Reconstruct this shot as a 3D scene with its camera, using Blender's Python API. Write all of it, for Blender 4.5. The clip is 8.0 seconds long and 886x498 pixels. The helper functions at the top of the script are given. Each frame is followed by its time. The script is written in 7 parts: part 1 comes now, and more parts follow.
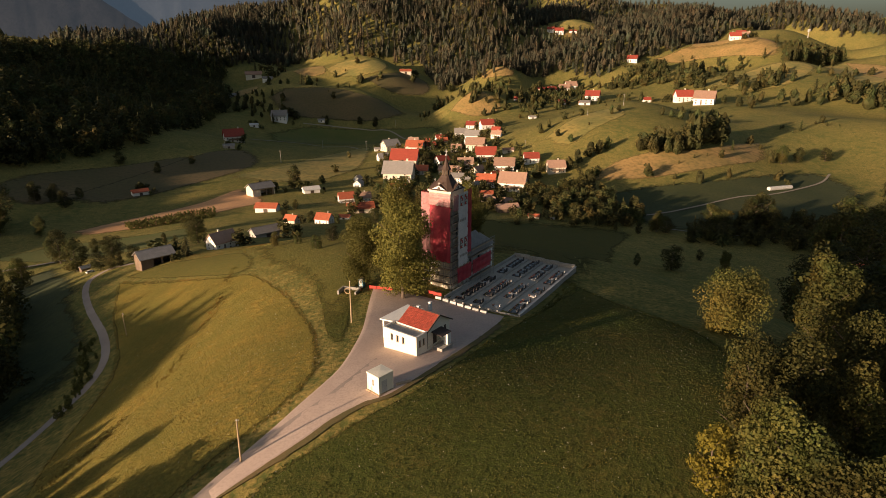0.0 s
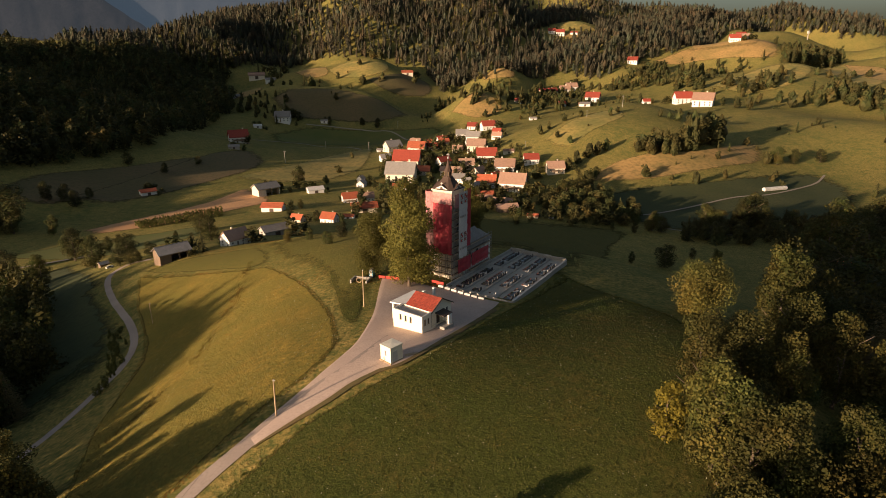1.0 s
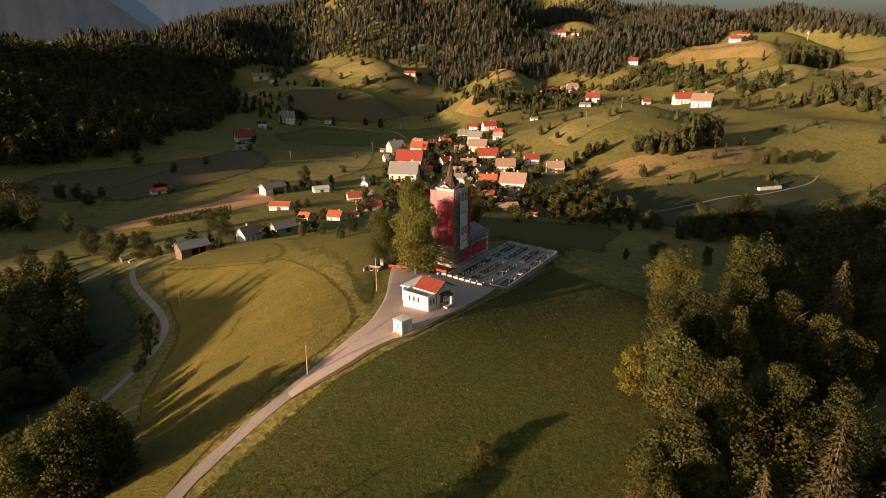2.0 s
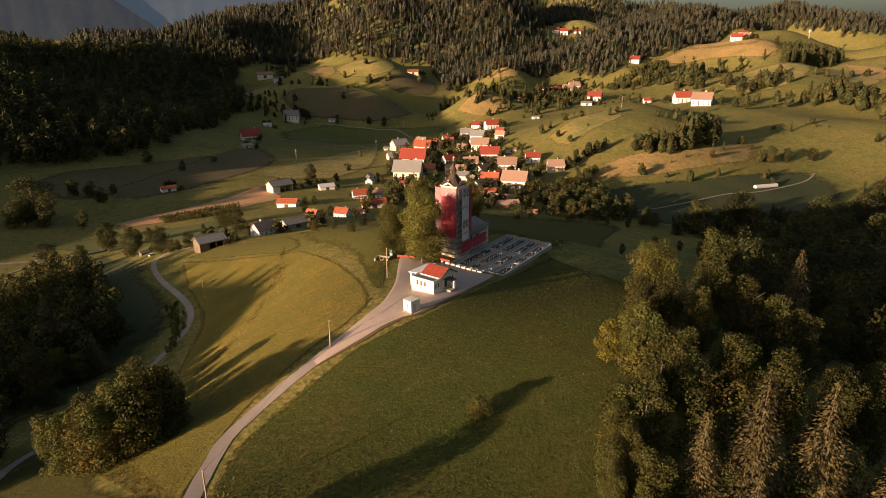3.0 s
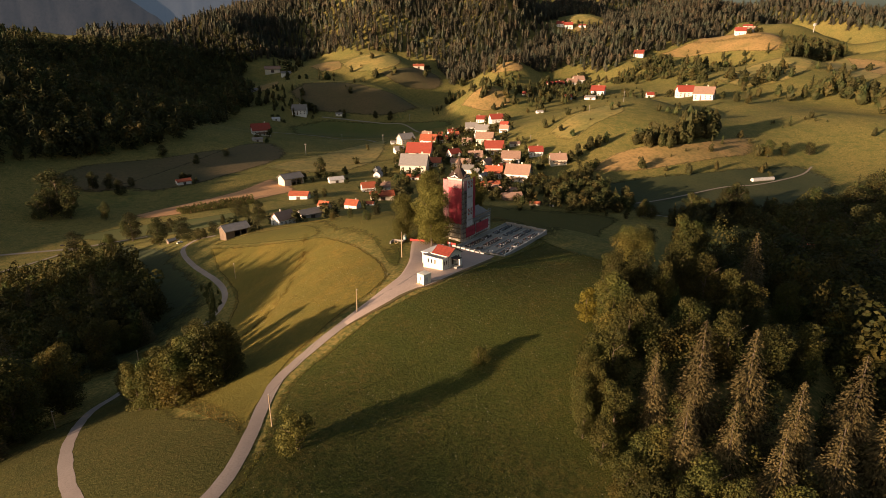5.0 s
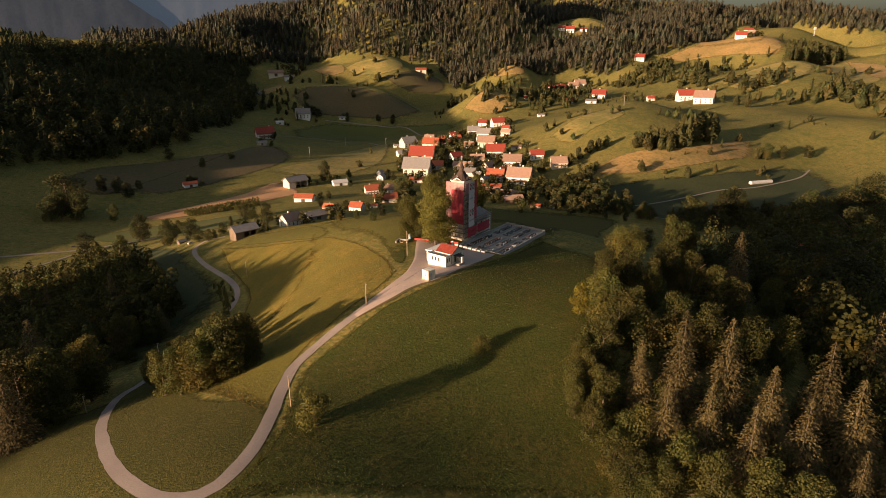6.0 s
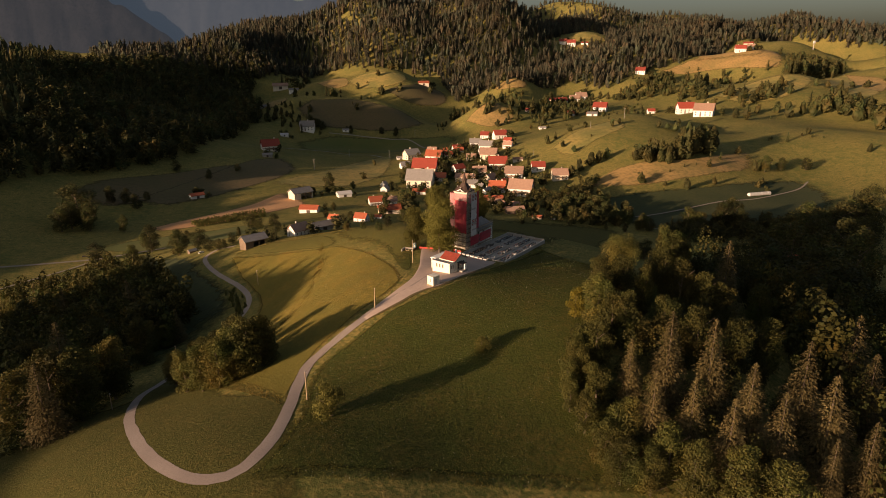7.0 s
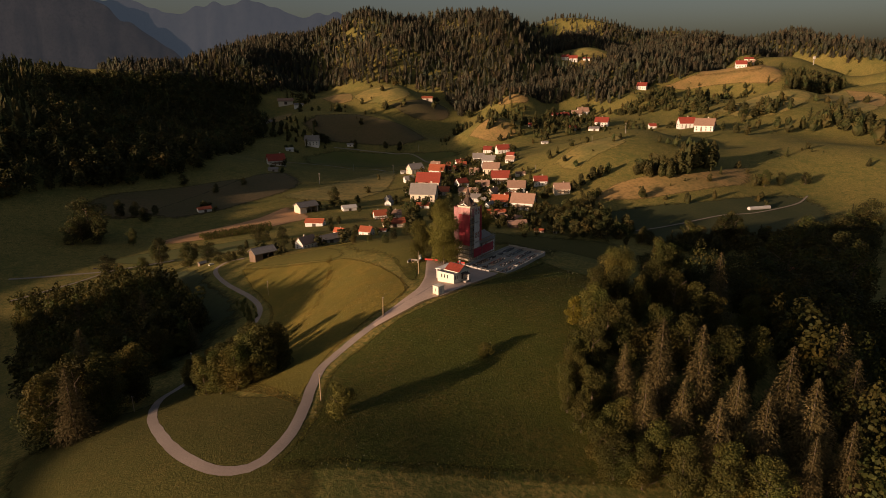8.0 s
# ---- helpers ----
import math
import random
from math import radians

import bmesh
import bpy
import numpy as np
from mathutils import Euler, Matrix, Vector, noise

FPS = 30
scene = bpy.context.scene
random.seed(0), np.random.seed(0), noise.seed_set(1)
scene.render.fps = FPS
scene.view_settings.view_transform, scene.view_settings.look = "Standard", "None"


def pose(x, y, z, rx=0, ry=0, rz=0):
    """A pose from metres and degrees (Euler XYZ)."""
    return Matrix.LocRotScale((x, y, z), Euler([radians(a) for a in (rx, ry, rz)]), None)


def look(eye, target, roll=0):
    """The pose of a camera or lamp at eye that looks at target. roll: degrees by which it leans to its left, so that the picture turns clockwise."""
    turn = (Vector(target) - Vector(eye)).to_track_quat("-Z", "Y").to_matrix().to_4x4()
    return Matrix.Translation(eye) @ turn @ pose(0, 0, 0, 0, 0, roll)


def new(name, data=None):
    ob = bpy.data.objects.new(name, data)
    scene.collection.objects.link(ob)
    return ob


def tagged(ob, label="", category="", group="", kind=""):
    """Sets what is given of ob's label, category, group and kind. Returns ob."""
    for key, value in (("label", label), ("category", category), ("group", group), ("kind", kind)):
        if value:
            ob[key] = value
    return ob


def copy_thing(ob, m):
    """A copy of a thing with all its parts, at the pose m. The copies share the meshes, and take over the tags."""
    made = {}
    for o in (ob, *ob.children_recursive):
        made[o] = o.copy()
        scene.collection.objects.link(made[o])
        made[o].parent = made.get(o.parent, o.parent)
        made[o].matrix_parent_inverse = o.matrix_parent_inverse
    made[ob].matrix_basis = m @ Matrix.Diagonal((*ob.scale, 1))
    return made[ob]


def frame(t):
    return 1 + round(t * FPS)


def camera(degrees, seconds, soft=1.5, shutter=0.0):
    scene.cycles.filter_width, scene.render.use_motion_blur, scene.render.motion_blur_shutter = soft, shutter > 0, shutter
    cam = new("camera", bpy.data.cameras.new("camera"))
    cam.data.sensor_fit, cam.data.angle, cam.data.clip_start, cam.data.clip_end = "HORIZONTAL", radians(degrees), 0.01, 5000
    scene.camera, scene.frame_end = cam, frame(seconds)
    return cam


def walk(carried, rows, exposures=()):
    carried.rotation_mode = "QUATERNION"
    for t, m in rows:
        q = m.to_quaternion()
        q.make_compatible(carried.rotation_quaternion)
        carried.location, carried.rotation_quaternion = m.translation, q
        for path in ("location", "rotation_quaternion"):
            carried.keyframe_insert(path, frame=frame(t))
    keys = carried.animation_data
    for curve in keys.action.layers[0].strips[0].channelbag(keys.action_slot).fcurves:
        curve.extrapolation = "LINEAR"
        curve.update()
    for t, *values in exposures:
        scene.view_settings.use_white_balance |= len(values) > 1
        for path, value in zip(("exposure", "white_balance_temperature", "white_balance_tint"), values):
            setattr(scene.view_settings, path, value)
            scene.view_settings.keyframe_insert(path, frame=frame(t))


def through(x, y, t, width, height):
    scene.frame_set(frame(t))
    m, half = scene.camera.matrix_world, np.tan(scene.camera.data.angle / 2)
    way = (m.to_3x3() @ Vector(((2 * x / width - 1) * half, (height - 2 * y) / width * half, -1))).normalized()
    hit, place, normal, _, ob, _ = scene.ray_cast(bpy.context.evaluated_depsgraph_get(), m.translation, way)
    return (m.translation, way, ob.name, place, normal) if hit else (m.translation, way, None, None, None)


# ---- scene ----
cam = camera(73.49, 8.0, soft=0.35)
PATH = [
    (0.0, look((5.00, -86.99, 42.00), (5.08, 7.95, 10.61), -0.34)),
    (0.5, look((4.92, -94.18, 43.49), (4.96, 0.78, 12.15), -0.30)),
    (1.0, look((4.75, -103.28, 45.38), (4.63, -8.31, 14.06), -0.29)),
    (1.5, look((4.62, -113.31, 47.46), (4.35, -18.35, 16.13), -0.27)),
    (3.0, look((4.17, -142.43, 53.60), (3.30, -47.60, 21.86), -0.34)),
    (3.5, look((4.12, -150.42, 55.20), (3.04, -55.68, 23.21), -0.34)),
    (4.0, look((3.79, -157.64, 56.66), (2.55, -63.02, 24.31), -0.42)),
    (4.5, look((3.67, -164.33, 58.06), (2.19, -69.87, 25.28), -0.42)),
    (6.0, look((3.33, -182.84, 61.81), (1.31, -88.22, 29.52), -0.46)),
    (6.5, look((3.17, -188.87, 63.09), (0.98, -93.97, 31.62), -0.44)),
    (7.0, look((2.94, -194.58, 64.21), (0.55, -99.36, 33.77), -0.47)),
    (7.5, look((2.72, -200.08, 65.46), (0.12, -104.53, 36.09), -0.45)),
    (8.0, look((2.58, -205.25, 66.64), (-0.31, -109.36, 38.41), -0.50)),
]
walk(cam, PATH, [(0.0, 0.66, 6240, 10), (3.0, 0.82, 6340, 12), (4.5, 0.85, 6420, 13), (6.0, 0.80, 6520, 14), (6.6, 0.67, 6620, 15), (7.2, 0.39, 6700, 17), (8.0, 0.00, 6760, 19)])

# ---- world, sun, exposure ----
SUN_EL, SUN_AZ = radians(8.0), radians(232)          # low evening sun, behind and to the left of the flight
world = bpy.data.worlds.new("evening_sky")
scene.world = world
world.use_nodes = True
wn = world.node_tree.nodes
sky = wn.new("ShaderNodeTexSky")
sky.sky_type, sky.sun_disc = "NISHITA", False
sky.sun_elevation, sky.sun_rotation = SUN_EL, SUN_AZ
sky.air_density, sky.dust_density, sky.ozone_density = 1.0, 4.0, 1.5
pale = wn.new("ShaderNodeHueSaturation")                 # evening haze greys the sky
pale.inputs["Saturation"].default_value = 0.80
world.node_tree.links.new(sky.outputs[0], pale.inputs["Color"])
world.node_tree.links.new(pale.outputs[0], wn["Background"].inputs[0])
wn["Background"].inputs[1].default_value = 0.076
sun_dir = Vector((math.sin(SUN_AZ) * math.cos(SUN_EL), math.cos(SUN_AZ) * math.cos(SUN_EL), math.sin(SUN_EL)))
sun = new("sun", bpy.data.lights.new("sun", "SUN"))
sun.data.energy, sun.data.angle, sun.data.color = 6.2, radians(0.6), (1.0, 0.69, 0.45)
sun.matrix_world = look(sun_dir * 300, (0, 0, 0))


# ---- materials ----
def node(nt, kind, **sets):
    n = nt.nodes.new(kind)
    for key, value in sets.items():
        if key in n.inputs:
            n.inputs[key].default_value = value
    return n


def mixed(nt, fac, a, b):
    m = nt.nodes.new("ShaderNodeMix")
    m.data_type = "RGBA"
    for socket, value in ((m.inputs[0], fac), (m.inputs[6], a), (m.inputs[7], b)):
        if isinstance(value, bpy.types.NodeSocket):
            nt.links.new(value, socket)
        elif isinstance(value, (tuple, list)):
            socket.default_value = (*value[:3], 1)
        else:
            socket.default_value = value
    return m.outputs[2]


def ranged(nt, value, lo, hi):
    r = nt.nodes.new("ShaderNodeMapRange")
    nt.links.new(value, r.inputs[0])
    r.inputs[1].default_value, r.inputs[2].default_value = lo, hi
    return r.outputs[0]


def noise_at(nt, pos, scale, detail=4.0, rough=0.55):
    n = node(nt, "ShaderNodeTexNoise", Scale=scale, Detail=detail, Roughness=rough)
    nt.links.new(pos, n.inputs["Vector"])
    return n.outputs[0]


def surface(name, a, b, c=None, big=0.5, fine=6.0, rough=0.8, bump=0.3, depth=0.05, metal=0.0, spread=0.0, islands=False, spec=0.3):
    """A weathered surface: colour a to b in large stains, c in fine grain, with a fine relief."""
    m = bpy.data.materials.new(name)
    m.use_nodes = True
    nt = m.node_tree
    bs = nt.nodes["Principled BSDF"]
    pos = nt.nodes.new("ShaderNodeNewGeometry").outputs["Position"]
    stain = ranged(nt, noise_at(nt, pos, big), 0.35, 0.65)
    grain = noise_at(nt, pos, fine, 6.0, 0.65)
    col = mixed(nt, stain, a, b)
    col = mixed(nt, ranged(nt, grain, 0.45, 0.75), col, c or tuple(v * 0.65 for v in a))
    if spread:
        source = nt.nodes.new("ShaderNodeNewGeometry").outputs["Random Per Island"] if islands else nt.nodes.new("ShaderNodeObjectInfo").outputs["Random"]
        hsv = nt.nodes.new("ShaderNodeHueSaturation")
        nt.links.new(col, hsv.inputs["Color"])
        r = nt.nodes.new("ShaderNodeMapRange")
        nt.links.new(source, r.inputs[0])
        r.inputs[3].default_value, r.inputs[4].default_value = 1 - spread, 1 + spread
        nt.links.new(r.outputs[0], hsv.inputs["Value"])
        col = hsv.outputs[0]
    nt.links.new(col, bs.inputs["Base Color"])
    bs.inputs["Roughness"].default_value, bs.inputs["Metallic"].default_value = rough, metal
    bs.inputs["Specular IOR Level"].default_value = spec
    if bump:
        bp = node(nt, "ShaderNodeBump", Strength=bump, Distance=depth)
        nt.links.new(grain, bp.inputs["Height"])
        nt.links.new(bp.outputs[0], bs.inputs["Normal"])
    return m


def foliage(name, dark, light, through=0.3, spread=0.35, patch=0.0):
    """Leaves: each clump and each tree has its own shade, and light passes through a little."""
    m = bpy.data.materials.new(name)
    m.use_nodes = True
    nt = m.node_tree
    bs = nt.nodes["Principled BSDF"]
    isl = nt.nodes.new("ShaderNodeNewGeometry").outputs["Random Per Island"]
    obj = nt.nodes.new("ShaderNodeObjectInfo").outputs["Random"]
    col = mixed(nt, isl, dark, light)
    hsv = nt.nodes.new("ShaderNodeHueSaturation")
    nt.links.new(col, hsv.inputs["Color"])
    r = nt.nodes.new("ShaderNodeMapRange")
    nt.links.new(obj, r.inputs[0])
    r.inputs[3].default_value, r.inputs[4].default_value = 1 - spread, 1 + spread
    nt.links.new(r.outputs[0], hsv.inputs["Value"])
    if patch:                                  # neighbouring trees differ in leaf colour
        pos = nt.nodes.new("ShaderNodeNewGeometry").outputs["Position"]
        val = ranged(nt, noise_at(nt, pos, patch, 2.0), 0.36, 0.64)
        hue = ranged(nt, noise_at(nt, pos, patch * 1.7, 1.0), 0.35, 0.65)
        tint = mixed(nt, hue, (0.80, 1.05, 1.0), (1.25, 0.98, 0.85))
        tint = mixed(nt, val, tint, (0.55, 0.55, 0.55))
        mul = nt.nodes.new("ShaderNodeMix")
        mul.data_type, mul.blend_type = "RGBA", "MULTIPLY"
        mul.inputs[0].default_value = 1.0
        nt.links.new(col, mul.inputs[6])
        nt.links.new(tint, mul.inputs[7])
        nt.links.new(mul.outputs[2], hsv.inputs["Color"])
    nt.links.new(hsv.outputs[0], bs.inputs["Base Color"])
    bs.inputs["Roughness"].default_value = 0.75
    bs.inputs["Specular IOR Level"].default_value = 0.2
    tr = nt.nodes.new("ShaderNodeBsdfTranslucent")
    nt.links.new(hsv.outputs[0], tr.inputs["Color"])
    mix = nt.nodes.new("ShaderNodeMixShader")
    mix.inputs[0].default_value = through
    nt.links.new(bs.outputs[0], mix.inputs[1])
    nt.links.new(tr.outputs[0], mix.inputs[2])
    nt.links.new(mix.outputs[0], nt.nodes["Material Output"].inputs["Surface"])
    return m


def ground_material():
    m = bpy.data.materials.new("meadow_grass")
    m.use_nodes = True
    nt = m.node_tree
    bs = nt.nodes["Principled BSDF"]
    pos = nt.nodes.new("ShaderNodeNewGeometry").outputs["Position"]
    wide = ranged(nt, noise_at(nt, pos, 0.012, 3.0), 0.38, 0.62)
    mid = ranged(nt, noise_at(nt, pos, 0.07, 8.0, 0.72), 0.40, 0.62)
    small = ranged(nt, noise_at(nt, pos, 0.8, 6.0, 0.7), 0.38, 0.68)
    tuft = noise_at(nt, pos, 3.5, 5.0, 0.7)
    col = mixed(nt, wide, (0.185, 0.175, 0.050), (0.46, 0.315, 0.095))
    col = mixed(nt, mid, col, (0.45, 0.31, 0.095))
    clumps = ranged(nt, noise_at(nt, pos, 0.16, 9.0, 0.78), 0.50, 0.62)
    col = mixed(nt, clumps, col, (0.125, 0.120, 0.032))
    col = mixed(nt, small, (0.095, 0.108, 0.026), col)
    col = mixed(nt, ranged(nt, tuft, 0.55, 0.85), col, (0.27, 0.23, 0.10))
    nt.links.new(col, bs.inputs["Base Color"])
    bs.inputs["Roughness"].default_value = 0.95
    bs.inputs["Specular IOR Level"].default_value = 0.1
    bp = node(nt, "ShaderNodeBump", Strength=0.5, Distance=0.25)
    nt.links.new(tuft, bp.inputs["Height"])
    bp2 = node(nt, "ShaderNodeBump", Strength=0.45, Distance=0.7)
    nt.links.new(small, bp2.inputs["Height"])
    nt.links.new(bp.outputs[0], bp2.inputs["Normal"])
    nt.links.new(bp2.outputs[0], bs.inputs["Normal"])
    return m


def meadow(name, low, mid, high, straw, wide=0.05):
    """Uncut grass: broad patches, clumps a stride across and fine blades, each with its own shade."""
    m = bpy.data.materials.new(name)
    m.use_nodes = True
    nt = m.node_tree
    bs = nt.nodes["Principled BSDF"]
    pos = nt.nodes.new("ShaderNodeNewGeometry").outputs["Position"]
    broad = ranged(nt, noise_at(nt, pos, wide, 6.0, 0.70), 0.40, 0.60)
    clump = ranged(nt, noise_at(nt, pos, 0.45, 5.0, 0.70), 0.40, 0.62)
    fine = ranged(nt, noise_at(nt, pos, 1.3, 5.0, 0.75), 0.33, 0.66)
    blade = noise_at(nt, pos, 6.0, 3.0, 0.7)
    col = mixed(nt, broad, mid, high)
    col = mixed(nt, clump, col, mid)
    col = mixed(nt, fine, low, col)
    col = mixed(nt, ranged(nt, blade, 0.56, 0.72), col, straw)
    nt.links.new(col, bs.inputs["Base Color"])
    bs.inputs["Roughness"].default_value = 0.95
    bs.inputs["Specular IOR Level"].default_value = 0.1
    bp = node(nt, "ShaderNodeBump", Strength=0.7, Distance=0.35)
    nt.links.new(fine, bp.inputs["Height"])
    bp2 = node(nt, "ShaderNodeBump", Strength=0.6, Distance=0.12)
    nt.links.new(blade, bp2.inputs["Height"])
    nt.links.new(bp.outputs[0], bp2.inputs["Normal"])
    nt.links.new(bp2.outputs[0], bs.inputs["Normal"])
    return m


GRASS = ground_material()
LUSH = meadow("lush_green_meadow", (0.040, 0.051, 0.010), (0.088, 0.100, 0.019), (0.165, 0.130, 0.032), (0.26, 0.22, 0.09), 0.045)
# Dry pasture, brightened so its colour carries the sunlight on the slopes.
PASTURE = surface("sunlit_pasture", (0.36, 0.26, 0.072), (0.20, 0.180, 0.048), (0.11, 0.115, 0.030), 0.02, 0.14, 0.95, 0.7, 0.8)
# Grass darkened to carry the shade on the bank and valley meadow.
SHADEGREEN = surface("deep_green_meadow", (0.040, 0.052, 0.013), (0.062, 0.068, 0.019), (0.028, 0.036, 0.010), 0.015, 0.3, 0.95, 0.7, 0.6)
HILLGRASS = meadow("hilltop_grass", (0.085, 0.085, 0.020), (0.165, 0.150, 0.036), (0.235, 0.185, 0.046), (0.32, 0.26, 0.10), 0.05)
# Olive-brown grass; on knoll face and valley its dark tone imitates shade.
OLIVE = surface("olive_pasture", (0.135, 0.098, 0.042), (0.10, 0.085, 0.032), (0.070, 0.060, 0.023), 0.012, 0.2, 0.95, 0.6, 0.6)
GOLDGRASS = meadow("tall_golden_grass", (0.135, 0.122, 0.026), (0.215, 0.180, 0.038), (0.41, 0.275, 0.055), (0.47, 0.36, 0.12), 0.035)
SOIL = surface("ploughed_soil", (0.50, 0.265, 0.115), (0.58, 0.32, 0.145), (0.30, 0.19, 0.10), 0.02, 0.5, 0.95, 0.6, 0.4)
DRY = surface("dry_mown_grass", (0.40, 0.245, 0.085), (0.25, 0.18, 0.056), (0.14, 0.115, 0.036), 0.02, 0.16, 0.95, 0.5, 0.4)
# The bluish emission of both far mountains imitates haze in the air.
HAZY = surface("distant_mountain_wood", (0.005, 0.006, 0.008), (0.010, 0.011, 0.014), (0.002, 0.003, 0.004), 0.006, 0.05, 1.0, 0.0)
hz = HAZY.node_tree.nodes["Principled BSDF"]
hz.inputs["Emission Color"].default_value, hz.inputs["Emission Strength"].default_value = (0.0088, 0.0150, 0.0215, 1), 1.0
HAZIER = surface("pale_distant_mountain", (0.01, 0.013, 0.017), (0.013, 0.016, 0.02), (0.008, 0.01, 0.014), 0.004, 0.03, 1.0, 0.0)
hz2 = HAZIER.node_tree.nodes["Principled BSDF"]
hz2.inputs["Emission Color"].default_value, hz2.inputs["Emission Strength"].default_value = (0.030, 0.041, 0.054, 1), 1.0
MOWN = surface("mown_green_grass", (0.10, 0.115, 0.022), (0.14, 0.13, 0.03), (0.075, 0.085, 0.015), 0.02, 0.7, 0.95, 0.5, 0.4)
ASPHALT = surface("worn_asphalt", (0.54, 0.415, 0.335), (0.46, 0.35, 0.285), (0.38, 0.29, 0.24), 0.12, 2.5, 0.9, 0.15, 0.02)
LANEWAY = surface("worn_lane_asphalt", (0.37, 0.30, 0.25), (0.31, 0.25, 0.21), (0.26, 0.21, 0.175), 0.10, 2.5, 0.9, 0.15, 0.02)
LOOPGRASS = meadow("short_olive_grass", (0.058, 0.062, 0.015), (0.105, 0.098, 0.026), (0.155, 0.120, 0.034), (0.20, 0.16, 0.06), 0.07)
DIRT = surface("trodden_earth", (0.17, 0.11, 0.050), (0.12, 0.10, 0.034), (0.085, 0.08, 0.024), 0.2, 2.5, 0.95, 0.4, 0.05)
GRAVEL = surface("gravel_track", (0.33, 0.28, 0.22), (0.26, 0.22, 0.17), (0.2, 0.17, 0.13), 0.3, 2.0, 0.95, 0.3, 0.05)
PLASTER = surface("white_plaster", (0.80, 0.78, 0.72), (0.72, 0.70, 0.64), (0.66, 0.63, 0.57), 0.35, 4.0, 0.85, 0.1, 0.01)
CREAM = surface("cream_plaster", (0.72, 0.64, 0.50), (0.64, 0.56, 0.43), (0.55, 0.48, 0.37), 0.3, 4.0, 0.85, 0.1, 0.01)
GREYWALL = surface("bare_block_wall", (0.36, 0.33, 0.29), (0.44, 0.40, 0.35), (0.28, 0.26, 0.23), 0.3, 4.0, 0.9, 0.2, 0.02)
CONCRETE = surface("weathered_concrete", (0.42, 0.385, 0.335), (0.33, 0.305, 0.265), (0.2, 0.19, 0.17), 0.25, 3.0, 0.9, 0.2, 0.02)
STONEPAVE = surface("pale_gravel_paving", (0.50, 0.44, 0.355), (0.43, 0.38, 0.305), (0.30, 0.275, 0.24), 0.3, 3.0, 0.95, 0.2, 0.02)
REDTILE = surface("red_clay_tiles", (0.33, 0.062, 0.036), (0.26, 0.050, 0.030), (0.17, 0.038, 0.026), 0.4, 3.0, 0.75, 0.3, 0.06, spread=0.2)
ORANGETILE = surface("orange_clay_tiles", (0.46, 0.125, 0.055), (0.37, 0.098, 0.046), (0.26, 0.07, 0.038), 0.4, 3.0, 0.75, 0.3, 0.06, spread=0.2)
BROWNTILE = surface("faded_brown_tiles", (0.37, 0.225, 0.155), (0.29, 0.18, 0.125), (0.20, 0.13, 0.095), 0.4, 3.0, 0.8, 0.3, 0.06, spread=0.25)
GREYTILE = surface("grey_cement_tiles", (0.30, 0.275, 0.25), (0.24, 0.22, 0.20), (0.16, 0.15, 0.135), 0.4, 3.0, 0.8, 0.3, 0.06, spread=0.25)
DARKTIN = surface("dark_brown_roof_sheet", (0.045, 0.034, 0.03), (0.06, 0.046, 0.04), (0.03, 0.024, 0.02), 0.6, 5.0, 0.5, 0.1, 0.02)
PALETIN = surface("pale_roof_sheet", (0.62, 0.60, 0.56), (0.54, 0.52, 0.48), (0.45, 0.43, 0.4), 0.5, 4.0, 0.5, 0.1, 0.01)
HELM = surface("brown_tower_sheet", (0.062, 0.040, 0.030), (0.080, 0.052, 0.038), (0.045, 0.030, 0.024), 0.6, 5.0, 0.65, 0.1, 0.02, spec=0.2)
WARMWHITE = surface("warm_white_plaster", (0.80, 0.745, 0.60), (0.74, 0.69, 0.555), (0.68, 0.63, 0.50), 0.3, 4.0, 0.85, 0.08, 0.01)
WOOD = surface("weathered_boards", (0.17, 0.12, 0.08), (0.23, 0.165, 0.11), (0.11, 0.08, 0.055), 0.5, 4.0, 0.85, 0.3, 0.03)
PALEWOOD = surface("pale_timber", (0.42, 0.31, 0.19), (0.36, 0.265, 0.165), (0.28, 0.2, 0.12), 0.6, 5.0, 0.8, 0.2, 0.02)
BARK = surface("bark", (0.10, 0.075, 0.055), (0.14, 0.105, 0.075), (0.06, 0.045, 0.035), 0.8, 5.0, 0.95, 0.5, 0.06)
STEEL = surface("galvanised_tube", (0.34, 0.33, 0.32), (0.26, 0.25, 0.24), (0.2, 0.19, 0.18), 0.8, 6.0, 0.5, 0.05, 0.01, metal=0.6)
DECK = surface("scaffold_boards", (0.26, 0.215, 0.16), (0.2, 0.165, 0.125), (0.15, 0.12, 0.09), 0.7, 5.0, 0.85, 0.2, 0.02)
GRANITE = surface("polished_dark_granite", (0.035, 0.034, 0.035), (0.06, 0.056, 0.055), (0.09, 0.085, 0.08), 1.5, 14.0, 0.25, 0.0, spread=0.4, spec=0.5)
PALESTONE = surface("pale_headstone", (0.5, 0.48, 0.45), (0.42, 0.40, 0.37), (0.33, 0.31, 0.29), 1.5, 12.0, 0.6, 0.1, 0.01, spread=0.3)
FLOWERS = surface("grave_flowers", (0.16, 0.05, 0.045), (0.22, 0.17, 0.12), (0.05, 0.07, 0.025), 3.0, 9.0, 0.8, 0.4, 0.05, spread=0.4)
SHRUBBERY = foliage("grave_box_leaves", (0.03, 0.045, 0.012), (0.06, 0.075, 0.02))
GLASS = surface("window_glass", (0.025, 0.027, 0.03), (0.035, 0.036, 0.04), (0.03, 0.03, 0.032), 0.3, 1.0, 0.08, 0.0, spec=0.5)
